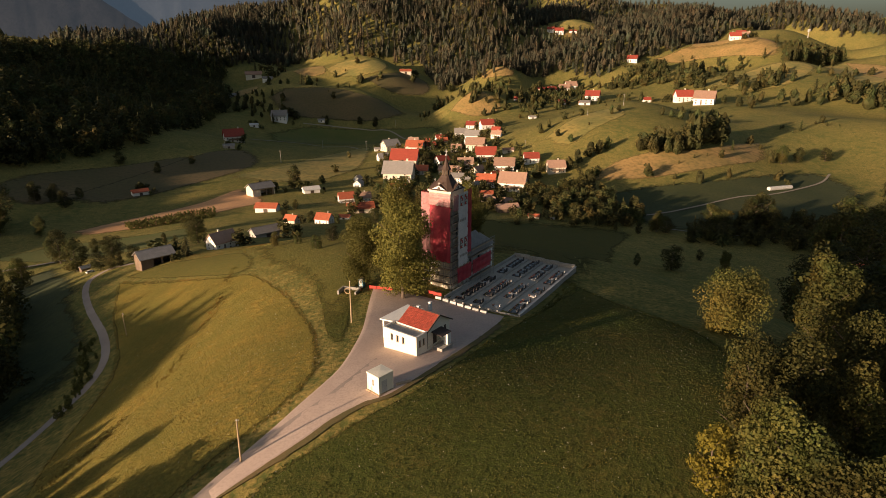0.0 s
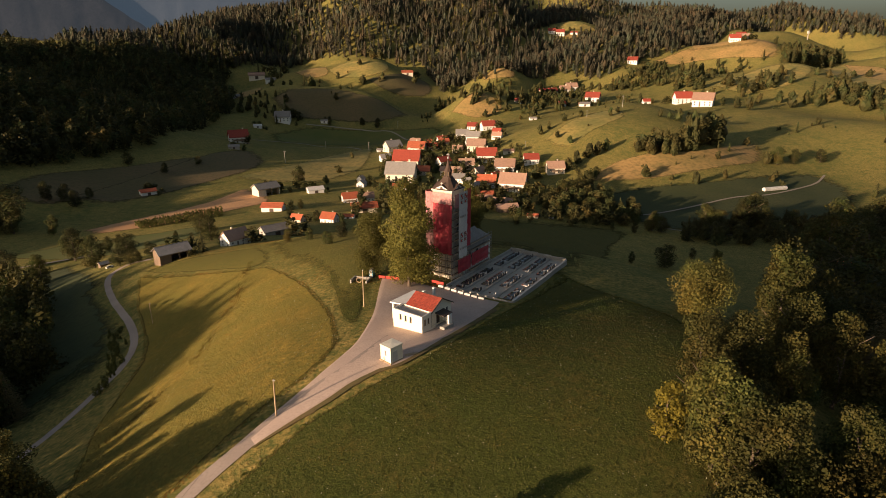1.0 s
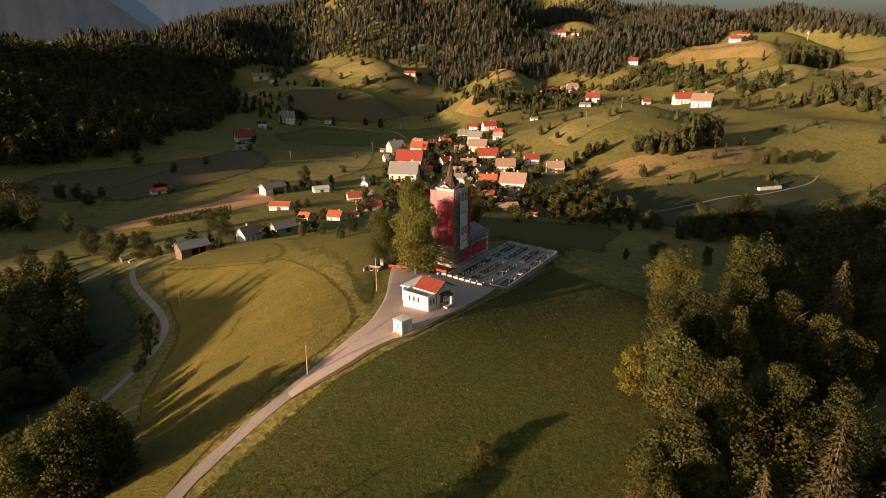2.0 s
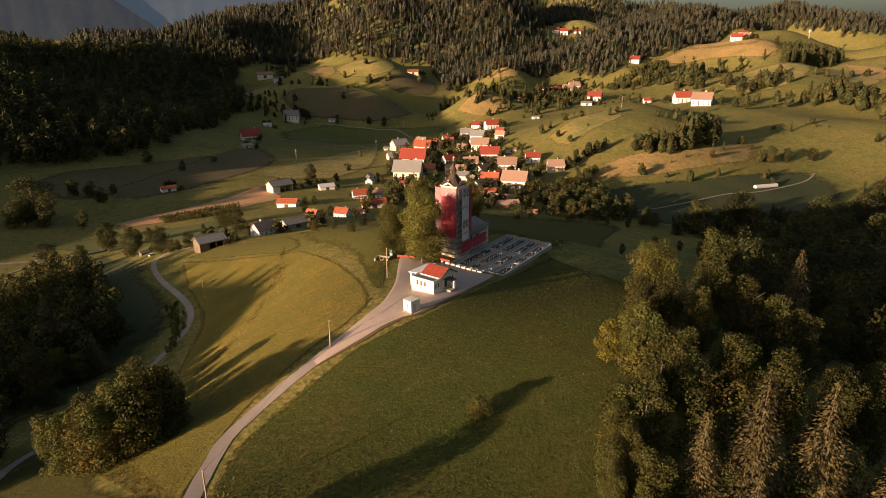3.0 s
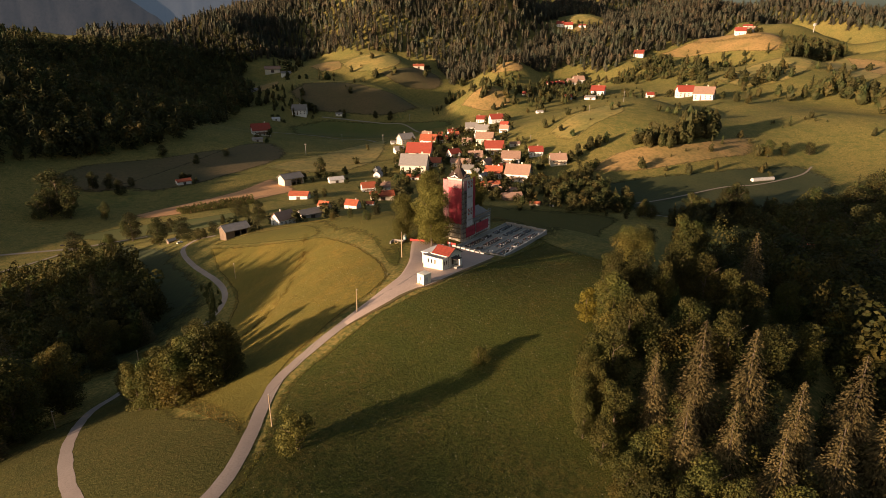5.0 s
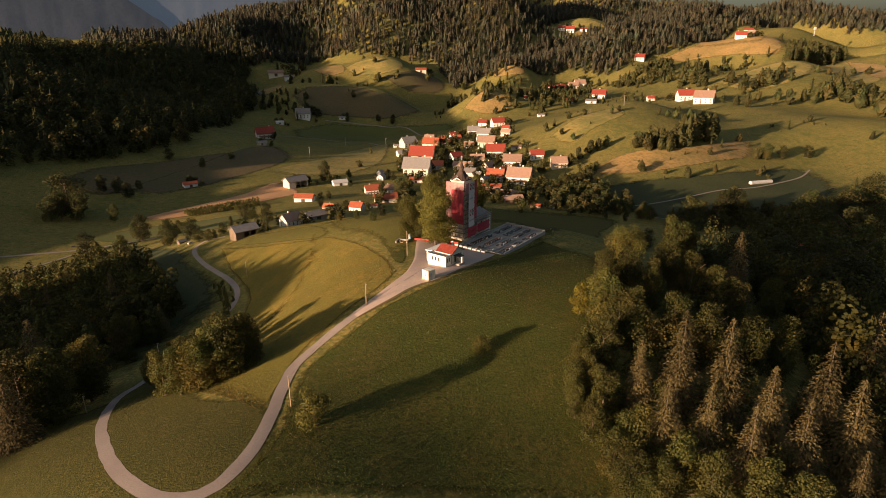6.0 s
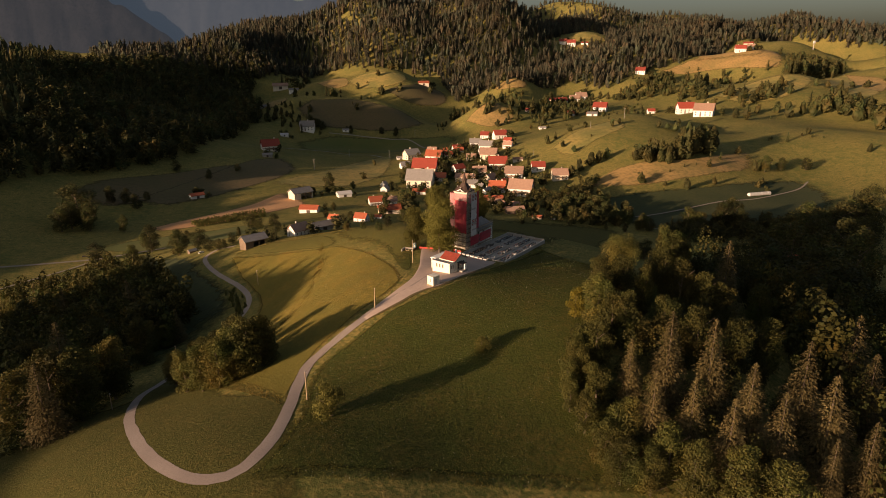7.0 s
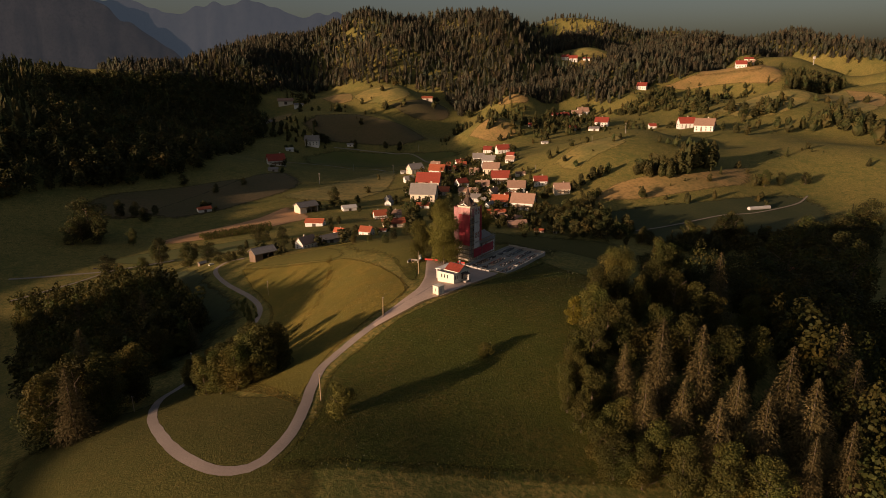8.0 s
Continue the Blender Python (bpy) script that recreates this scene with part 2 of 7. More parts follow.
TRIM = surface("painted_frame", (0.6, 0.57, 0.52), (0.52, 0.5, 0.45), (0.4, 0.38, 0.34), 1.0, 6.0, 0.6, 0.05, 0.01)
DARKTRIM = surface("dark_frame", (0.07, 0.05, 0.04), (0.1, 0.07, 0.05), (0.05, 0.04, 0.03), 1.0, 6.0, 0.6, 0.05, 0.01)
BLUE = surface("blue_plastic", (0.05, 0.22, 0.34), (0.06, 0.26, 0.38), (0.04, 0.17, 0.27), 0.8, 6.0, 0.45, 0.0)
REDPLASTIC = surface("red_barrier_plastic", (0.5, 0.05, 0.03), (0.42, 0.045, 0.03), (0.3, 0.04, 0.03), 0.8, 6.0, 0.5, 0.0)
GREENDECID = foliage("linden_leaves", (0.080, 0.084, 0.017), (0.165, 0.145, 0.030))
ASHLEAF = foliage("ash_leaves", (0.056, 0.064, 0.014), (0.128, 0.114, 0.026), 0.28, 0.40, 0.05)
VALLEYLEAF = foliage("valley_leaves", (0.040, 0.047, 0.013), (0.090, 0.083, 0.023), 0.25, 0.35, 0.05)
YELLOWLEAF = foliage("yellowing_leaves", (0.15, 0.13, 0.016), (0.30, 0.24, 0.03))
NEEDLES = foliage("spruce_needles", (0.080, 0.066, 0.024), (0.130, 0.096, 0.036), 0.2)
WOODLAND = foliage("woodland_leaves", (0.062, 0.068, 0.024), (0.118, 0.108, 0.036), 0.38, 0.0, 0.022)
# Distance haze is mixed into these leaf colours as a paler, bluer green.
HAZEWOOD = foliage("far_woodland_leaves", (0.064, 0.066, 0.044), (0.110, 0.100, 0.062), 0.35, 0.0, 0.012)
GRASSBLADE = foliage("grass_blades", (0.085, 0.098, 0.020), (0.165, 0.150, 0.032), 0.45, 0.0, 0.05)
GOLDBLADE = foliage("golden_blades", (0.16, 0.13, 0.032), (0.29, 0.205, 0.052), 0.45, 0.0, 0.04)
UMBEL = foliage("pale_umbel_flowers", (0.45, 0.42, 0.30), (0.60, 0.56, 0.42), 0.2, 0.0)
VINELEAF = foliage("vine_leaves", (0.10, 0.115, 0.026), (0.21, 0.19, 0.05))
CANDLE = surface("dark_red_glass", (0.12, 0.02, 0.02), (0.15, 0.03, 0.03), (0.08, 0.015, 0.015), 2.0, 8.0, 0.3, 0.0)


def netting(name, a, b, cover):
    """Scaffold netting: woven cloth through which some light and sight pass."""
    m = surface(name, a, b, tuple(v * 0.7 for v in a), 0.5, 3.0, 0.8, 0.3, 0.08)
    nt = m.node_tree
    bs = nt.nodes["Principled BSDF"]
    pos = nt.nodes.new("ShaderNodeNewGeometry").outputs["Position"]
    clear = nt.nodes.new("ShaderNodeBsdfTransparent")
    mix = nt.nodes.new("ShaderNodeMixShader")
    r = nt.nodes.new("ShaderNodeMapRange")
    nt.links.new(noise_at(nt, pos, 0.6, 3.0), r.inputs[0])
    r.inputs[1].default_value, r.inputs[2].default_value = 0.3, 0.7
    r.inputs[3].default_value, r.inputs[4].default_value = cover - 0.12, min(1.0, cover + 0.12)
    nt.links.new(r.outputs[0], mix.inputs[0])
    nt.links.new(clear.outputs[0], mix.inputs[1])
    nt.links.new(bs.outputs[0], mix.inputs[2])
    nt.links.new(mix.outputs[0], nt.nodes["Material Output"].inputs["Surface"])
    return m


REDNET = netting("red_netting", (0.50, 0.045, 0.065), (0.40, 0.034, 0.055), 0.80)
PALENET = netting("pale_netting", (0.62, 0.29, 0.28), (0.54, 0.25, 0.24), 0.62)
BANNER = surface("white_banner_cloth", (0.66, 0.63, 0.60), (0.58, 0.55, 0.52), (0.5, 0.47, 0.45), 0.5, 3.0, 0.85, 0.2, 0.05)


def faded(m):
    """Lets a field's uneven edge thin out into the grass beneath it."""
    nt = m.node_tree
    out = nt.nodes["Material Output"]
    shader = out.inputs["Surface"].links[0].from_socket
    cover = nt.nodes.new("ShaderNodeAttribute")
    cover.attribute_name = "cover"
    pos = nt.nodes.new("ShaderNodeNewGeometry").outputs["Position"]
    add = nt.nodes.new("ShaderNodeMath")
    add.operation = "ADD"
    nt.links.new(cover.outputs["Fac"], add.inputs[0])
    nt.links.new(noise_at(nt, pos, 0.11, 7.0, 0.7), add.inputs[1])
    mix = nt.nodes.new("ShaderNodeMixShader")
    nt.links.new(ranged(nt, add.outputs[0], 0.72, 1.05), mix.inputs[0])
    nt.links.new(nt.nodes.new("ShaderNodeBsdfTransparent").outputs[0], mix.inputs[1])
    nt.links.new(shader, mix.inputs[2])
    nt.links.new(mix.outputs[0], out.inputs["Surface"])


for m in (PASTURE, DRY, MOWN, OLIVE, SHADEGREEN, HILLGRASS, LUSH, GOLDGRASS, SOIL, LOOPGRASS):
    faded(m)


def cover_of(me, values):
    me.attributes.new("cover", "FLOAT", "POINT").data.foreach_set("value", np.asarray(values, np.float32))


# ---- shapes ----
class Shape:
    """Collects solids and makes them one mesh."""

    def __init__(self):
        self.v, self.f = [], []

    def add(self, verts, faces):
        n = len(self.v)
        self.v += [tuple(p) for p in verts]
        self.f += [tuple(n + i for i in f) for f in faces]
        return self

    def box(self, x0, x1, y0, y1, z0, z1):
        return self.add([(x, y, z) for z in (z0, z1) for x, y in ((x0, y0), (x1, y0), (x1, y1), (x0, y1))],
                        [(3, 2, 1, 0), (4, 5, 6, 7), (0, 1, 5, 4), (1, 2, 6, 5), (2, 3, 7, 6), (3, 0, 4, 7)])

    def hull(self, low, high):
        """A solid between two rings of equally many corners."""
        n = len(low)
        return self.add(list(low) + list(high), [tuple(range(n - 1, -1, -1)), tuple(range(n, 2 * n))] + [(i, (i + 1) % n, n + (i + 1) % n, n + i) for i in range(n)])

    def tube(self, a, b, r0, r1=None, sides=6):
        a, b = Vector(a), Vector(b)
        r1 = r0 if r1 is None else r1
        axis = (b - a).normalized()
        s = axis.orthogonal().normalized()
        t = axis.cross(s)
        turn = [2 * math.pi * k / sides for k in range(sides)]
        return self.hull([a + r0 * (math.cos(w) * s + math.sin(w) * t) for w in turn], [b + r1 * (math.cos(w) * s + math.sin(w) * t) for w in turn])

    def lathe(self, rings, sides=12, x=0.0, y=0.0, square=0.0):
        """Rings of radius and height round an upright axis."""
        n = len(self.v)
        for r, z in rings:
            for k in range(sides):
                w = 2 * math.pi * (k + 0.5) / sides
                q = 1.0
                if square:
                    q = 1 + square * (1 / max(abs(math.cos(w)), abs(math.sin(w))) - 1)
                self.v.append((x + r * q * math.cos(w), y + r * q * math.sin(w), z))
        for j in range(len(rings) - 1):
            for k in range(sides):
                self.f.append((n + j * sides + k, n + j * sides + (k + 1) % sides, n + (j + 1) * sides + (k + 1) % sides, n + (j + 1) * sides + k))
        self.f.append(tuple(n + k for k in range(sides - 1, -1, -1)))
        self.f.append(tuple(n + (len(rings) - 1) * sides + k for k in range(sides)))
        return self

    def mesh(self, name):
        me = bpy.data.meshes.new(name)
        me.from_pydata(self.v, [], self.f)
        return me


def part(name, shape, material, parent, label=""):
    """One mesh object under a thing or under a part."""
    ob = new(name, shape if isinstance(shape, bpy.types.Mesh) else shape.mesh(name))
    if not ob.data.materials:
        ob.data.materials.append(material)
    ob.parent = parent
    return tagged(ob, label)


def thing(name, m, label, category, group="", kind=""):
    ob = new(name)
    ob.empty_display_size = 0.3
    ob.matrix_world = m
    return tagged(ob, label, category, group, kind)


def sheet_mesh(name, verts, faces, material, smooth=False):
    """A large mesh from arrays."""
    verts, faces = np.asarray(verts, np.float32), np.asarray(faces, np.int32)
    me = bpy.data.meshes.new(name)
    k = faces.shape[1]
    me.vertices.add(len(verts))
    me.vertices.foreach_set("co", verts.ravel())
    me.loops.add(faces.size)
    me.loops.foreach_set("vertex_index", faces.ravel())
    me.polygons.add(len(faces))
    me.polygons.foreach_set("loop_start", np.arange(0, faces.size, k, dtype=np.int32))
    me.polygons.foreach_set("loop_total", np.full(len(faces), k, np.int32))
    me.polygons.foreach_set("use_smooth", np.full(len(faces), smooth))
    me.update(calc_edges=True)
    me.materials.append(material)
    return me


# ---- the lie of the land: broad mounds (x, y, radius, height) over the valley floor ----
VALLEY_FLOOR = -130.0
MOUNDS_NEAR = [
    (58, 22, 22, 3.2),
    (9, 18, 28, 5.1), (-25, -13, 39, 15.4), (34, -11, 43, 10.0), (-24, 27, 36, -20.4), (-36, 13, 35, 13.1),
    (20, 35, 35, -16.1), (-16, 45, 42, 41.2), (49, -3, 45, 15.2), (75, 50, 51, 12.7), (-63, -71, 41, -9.5),
]
MOUNDS_NEAR_MORE = [
    (95, -40, 82, 25.0), (-57, -94, 50, 41.5), (67, 94, 51, 12.2), (10, 120, 70, 12.8), (-10, -130, 76, 20.7),
    (60, -120, 93, 27.1), (-74, 113, 58, 31.0), (-105, 89, 61, -12.9), (-150, -20, 89, 37.2), (150, 80, 93, 26.4),
    (-150, -80, 79, 22.1), (0, 180, 83, 38.8), (-180, 60, 98, 13.3), (-95, 223, 75, -26.8), (-144, 203, 66, 24.2),
    (-125, 255, 100, 37.9), (-362, -219, 215, -23.7), (-276, -330, 227, -28.2), (-165, 430, 208, 15.3), (300, -350, 427, 31.5),
]
# The mounds round (-450, -400) form an unseen ridge, added to cast evening shade.
MOUNDS_MIDDLE = [
    (-485, -62, 230, -17.1), (-500, 200, 253, -30.1), (-473, -370, 115, -124.2), (-451, -397, 155, 35.3), (-417, -441, 167, 85.5),
    (-534, -291, 155, 81.6), (-565, -251, 173, 54.2), (-368, -504, 227, 88.6), (162, 640, 203, -19.0), (-472, 500, 200, -38.8),
    (387, 630, 191, -15.9), (-383, 650, 189, -13.1), (-741, 274, 290, 28.0), (54, 800, 230, -10.5), (-556, -587, 250, 39.6),
]
MOUNDS_MIDDLE_MORE = [
    (-900, 0, 364, 15.4), (552, 720, 216, -29.0), (444, 870, 217, 29.6), (331, 960, 270, 36.6), (545, 880, 199, -26.3),
    (-286, 1150, 465, -35.2), (-780, 900, 390, -17.7), (481, 1300, 319, 23.2), (-1150, 800, 587, 46.0), (43, 1500, 394, -23.3),
    (819, 1300, 388, -38.8), (-735, 1450, 416, -46.4), (-381, 1600, 442, -24.8), (-1047, 1300, 534, 67.0), (-164, 1750, 352, 25.5),
]
MOUNDS_FAR = [
    (-695, 1650, 475, -61.1), (691, 1700, 483, 32.0), (-1500, 1200, 873, 85.7), (-997, 1700, 579, 64.7), (1003, 1900, 685, 30.0),
    (-649, 2100, 420, 11.8), (2000, 1000, 900, 54.7), (-121, 2350, 489, -163.2), (-1052, 2200, 579, 34.7), (-543, 2400, 366, -66.7),
    (-636, 2900, 585, 202.6), (160, 3000, 775, -5.6), (-211, 3100, 608, 155.7), (587, 3200, 900, 77.9), (-687, 3200, 900, -145.5),
]
MOUNDS_FAR_MORE = [
    (-2200, 2500, 900, 132.3), (1454, 3000, 846, 84.2), (3000, 2000, 900, 121.0), (2185, 3200, 900, -152.5), (1366, 3900, 874, -65.4),
    (2600, 3500, 900, 109.7), (0, 4400, 900, 199.2), (-700, 4400, 900, 516.9), (900, 4500, 900, -138.1), (1922, 4200, 900, 383.2),
    (-1500, 4400, 900, -144.6), (1700, 4400, 900, 281.7), (-2600, 4000, 900, 134.0),
]
KNOLLS = [
    (-381, 2105, 150, 97.3), (-182, 1973, 110, 152.3), (354, 1039, 95, 24.0), (370, 854, 85, 14.0), (220, 910, 70, 12.0),
    (1187, 1932, 200, 10.4), (1299, 2703, 260, 54.0), (1014, 1406, 150, 25.0), (127, 1887, 100, 57.7), (-165, 2774, 260, 123.3),
    (178, 2800, 170, 145.9), (651, 1098, 110, -16.0), (538, 1169, 80, -12.0), (690, 982, 120, 14.0), (-663, 2155, 110, -35.6),
]
KNOLLS_MORE = [
    (364, 2231, 160, 78.5), (822, 2390, 200, 60.2), (577, 2967, 160, 10.7), (-737, 1078, 140, 25.0), (-663, 1289, 110, -20.0),
    # the first two are unseen bumps, added to shape the ridge's shadow
    (-533, -293, 28, 17.0), (-630, -169, 30, 19.0), (-600, 4180, 400, -75.5), (-50, 4180, 400, -51.6), (500, 4180, 400, 47.3),
    (1050, 4180, 400, 52.4), (1600, 4180, 400, -167.8), (2150, 4180, 400, -107.5), (2700, 4180, 400, -184.2), (3250, 4180, 400, 118.9),
    (-962, 2801, 260, -26.2), (-1080, 2427, 200, 74.1),
]
# folds of the hills behind the village: domes, dips behind them and the ridge
FOLDS = [
    (-616, 1740, 85, 23.8), (-514, 1760, 85, 45.7), (-408, 1760, 85, 26.3), (-303, 1760, 85, 35.4), (-196, 1739, 85, 52.7),
    (-89, 1690, 85, -3.3), (-476, 1600, 80, 8.6), (-350, 1625, 80, 21.1), (-217, 1620, 80, 19.0), (-117, 1590, 80, 30.3),
    (-633, 1910, 95, 26.4), (-480, 1910, 95, 21.9), (-328, 1910, 95, -24.9), (-175, 1910, 95, -87.3), (-524, 2120, 105, 28.5),
    (-408, 2180, 105, 2.1), (-263, 2220, 105, 110.6), (-122, 2180, 105, 46.8), (-15, 2080, 105, 40.3), (-539, 2390, 120, -51.7),
    (-330, 2390, 120, 42.0), (-122, 2390, 120, 7.8), (36, 1560, 65, 23.6), (94, 1620, 65, 46.1), (158, 1600, 65, 13.8),
]
FOLDS_FAR = [
    (101, 1760, 80, 41.3), (207, 2070, 80, 79.9), (219, 2210, 90, 5.4), (488, 2950, 110, 27.0), (660, 2990, 110, 89.1),
    (781, 2900, 110, -18.8), (669, 3170, 140, -66.3), (599, 2800, 110, 47.4), (766, 1640, 95, -1.3), (900, 1730, 95, -27.7),
    (1032, 1760, 95, 45.4), (999, 1900, 110, -22.1), (1132, 1910, 110, 48.1), (907, 2330, 150, -5.8), (1147, 2430, 150, 19.2),
    (1366, 2450, 150, -50.6), (236, 1010, 75, 4.2), (329, 1080, 75, 3.4), (411, 1090, 75, 9.6), (366, 1220, 80, 30.1),
    (-1790, 2350, 170, -14.0), (-1467, 2380, 170, 41.8), (-1192, 2430, 170, -91.7), (-1106, 2850, 220, 49.9), (-1053, 3300, 220, 7.8),
]

LAND = np.array(MOUNDS_NEAR + MOUNDS_NEAR_MORE + MOUNDS_MIDDLE + MOUNDS_MIDDLE_MORE + MOUNDS_FAR + MOUNDS_FAR_MORE + KNOLLS + KNOLLS_MORE + FOLDS + FOLDS_FAR, float)


def ground(x, y):
    """Heights of the land for arrays of places."""
    x, y = np.atleast_1d(np.asarray(x, float)), np.atleast_1d(np.asarray(y, float))
    out = np.full(x.shape, VALLEY_FLOOR)
    for mx, my, mr, mh in LAND:
        out += mh * np.exp(-((x - mx) ** 2 + (y - my) ** 2) / (2 * mr * mr))
    far = np.clip((np.hypot(x, y) - 350) / 1500, 0, 1)
    out += (12 * far + 17 * np.clip((np.hypot(x, y) - 1650) / 900, 0, 1)) * (np.sin(x / 97 + 1.3 * np.sin(y / 160)) + np.sin(y / 118 + 1.1 * np.sin(x / 141)))
    return out


def height(x, y):
    return float(ground(x, y)[0])


def inside(poly, x, y):
    p = np.array(poly, float)
    q = np.roll(p, -1, 0)
    hit = np.zeros(len(x), bool)
    for (x0, y0), (x1, y1) in zip(p, q):
        if y0 != y1:
            hit ^= ((y0 > y) != (y1 > y)) & (x < (x1 - x0) * (y - y0) / (y1 - y0) + x0)
    return hit


def build_ground():
    ys = list(np.arange(-420, 330, 2.6))
    while ys[-1] < 4750:
        ys.append(ys[-1] + max(2.6, 0.0125 * (ys[-1] + 120)))
    ys = np.array(ys)
    s = np.linspace(-1, 1, 341)
    s = s * (0.45 + 0.55 * s * s)
    half = 900 + 0.98 * np.maximum(0, ys - 250)
    X = s[None, :] * half[:, None]
    Y = np.repeat(ys[:, None], len(s), 1)
    Z = ground(X.ravel(), Y.ravel())
    n, m = X.shape
    i = np.arange(n - 1)[:, None] * m + np.arange(m - 1)[None, :]
    faces = np.stack([i, i + 1, i + m + 1, i + m], -1).reshape(-1, 4)
    me = sheet_mesh("ground", np.column_stack([X.ravel(), Y.ravel(), Z]), faces, GRASS, True)
    tagged(new("ground", me), "rolling meadow land with dry golden and green grass", "ground", kind="structure")


build_ground()


def smooth_line(pts, step=2.5):
    """An even run of points along a soft curve through the given ones."""
    p = np.array(pts, float)
    p = np.vstack([2 * p[0] - p[1], p, 2 * p[-1] - p[-2]])
    out = []
    for k in range(1, len(p) - 2):
        a, b, c, d = p[k - 1:k + 3]
        n = max(2, int(np.hypot(*(c - b)) / step))
        for t in np.arange(n) / n:
            out.append(0.5 * (2 * b + (c - a) * t + (2 * a - 5 * b + 4 * c - d) * t * t + (3 * b - a - 3 * c + d) * t ** 3))
    return np.array(out + [p[-2]])


def ribbon(name, pts, width, material, label, category, lift=0.12, across=5, step=2.5):
    """A road or track that lies on the land."""
    line = smooth_line(pts, step)
    d = np.gradient(line, axis=0)
    d /= np.hypot(d[:, 0], d[:, 1])[:, None]
    side = np.column_stack([d[:, 1], -d[:, 0]])
    w = np.interp(np.linspace(0, 1, len(line)), np.linspace(0, 1, len(np.atleast_1d(width))), np.atleast_1d(width))
    u = np.linspace(-0.5, 0.5, across)
    edge = np.random.RandomState(5).normal(0, 0.05, (len(line), across)) * (np.abs(u) > 0.49)
    P = line[:, None, :] + side[:, None, :] * (u[None, :] * (1 + edge) * w[:, None])[:, :, None]
    flat = P.reshape(-1, 2)
    mid = np.repeat(ground(line[:, 0], line[:, 1]), across)
    z = np.maximum(ground(flat[:, 0], flat[:, 1]), 0.5 * mid + 0.5 * ground(flat[:, 0], flat[:, 1])) + lift - np.tile(0.1 * np.abs(u), len(line))
    n = len(line)
    i = np.arange(n - 1)[:, None] * across + np.arange(across - 1)[None, :]
    faces = np.stack([i, i + 1, i + across + 1, i + across], -1).reshape(-1, 4)
    me = sheet_mesh(name, np.column_stack([flat, z]), faces, material, True)
    return tagged(new(name, me), label, category, kind="structure")


def even(line, n):
    """n points evenly spaced along a line."""
    d = np.r_[0, np.cumsum(np.hypot(*np.diff(line, axis=0).T))]
    t = np.linspace(0, d[-1], n)
    return np.column_stack([np.interp(t, d, line[:, 0]), np.interp(t, d, line[:, 1])])


def between(name, left, right, material, label, category, lift, n=60, m=40, ragged=0.0):
    """A surface spread over the land between two edges."""
    a, b = even(smooth_line(left, 1.0), n), even(smooth_line(right, 1.0), n)
    u = np.linspace(0, 1, m)[None, :, None]
    P = a[:, None, :] * (1 - u) + b[:, None, :] * u
    rim = np.zeros((n, m), bool)
    rim[0], rim[-1], rim[:, 0], rim[:, -1] = True, True, True, True
    P += np.random.RandomState(3).normal(0, ragged + 1e-6, P.shape) * rim[..., None]
    flat = P.reshape(-1, 2)
    z = ground(flat[:, 0], flat[:, 1]) + np.where(rim.ravel(), 0.4 * lift, lift)
    i = np.arange(n - 1)[:, None] * m + np.arange(m - 1)[None, :]
    faces = np.stack([i, i + 1, i + m + 1, i + m], -1).reshape(-1, 4)
    me = sheet_mesh(name, np.column_stack([flat, z]), faces, material, True)
    away = np.minimum(np.minimum(np.arange(n), np.arange(n)[::-1])[:, None] / 5.0, np.minimum(np.arange(m), np.arange(m)[::-1])[None, :] / 5.0)
    cover_of(me, np.clip(away, 0, 1).ravel())
    return tagged(new(name, me), label, category, kind="structure")


def field(name, outline, material, label, seed):
    """A meadow or field with soft uneven edges, lying on the land."""
    rs = np.random.RandomState(seed)
    p = np.array(outline, float)
    n = 120
    rim = even(smooth_line(list(p) + [tuple(p[0])], 4.0), n + 1)[:-1]
    mid = rim.mean(0)
    far = math.hypot(mid[0], mid[1] + 150)
    w = np.linspace(0, 2 * math.pi, n, endpoint=False)
    wob = sum(rs.uniform(0.3, 1) / k * np.sin(k * w + rs.uniform(0, 6)) for k in (5, 8, 13, 21, 34)) * 0.035 + rs.normal(0, 0.008, n)
    rings = 26
    f = np.linspace(0, 1, rings + 1)[1:]
    P = mid + (rim - mid)[None, :, :] * (f[:, None] * (1 + wob[None, :] * f[:, None] ** 2))[:, :, None]
    flat = np.vstack([[mid], P.reshape(-1, 2)])
    lift = np.r_[1.0, np.repeat(np.where(f > 0.99, 0.1, 1.0), n)] * max(0.08, 0.00045 * far)
    z = ground(flat[:, 0], flat[:, 1]) + lift
    tri = [(0, 1 + j, 1 + (j + 1) % n) for j in range(n)]
    quads = [(1 + k * n + j, 1 + (k + 1) * n + j, 1 + (k + 1) * n + (j + 1) % n, 1 + k * n + (j + 1) % n) for k in range(rings - 1) for j in range(n)]
    me = bpy.data.meshes.new(name)
    me.from_pydata(np.column_stack([flat, z]).tolist(), [], tri + quads)
    cover_of(me, np.r_[1.0, np.repeat(np.clip((1 - f) / 0.3, 0, 1), n)])
    me.materials.append(material)
    me.polygons.foreach_set("use_smooth", [True] * len(me.polygons))
    up = sum(q.normal.z for q in me.polygons)
    if up < 0:
        me.flip_normals()
    return tagged(new(name, me), label, "field", kind="structure")


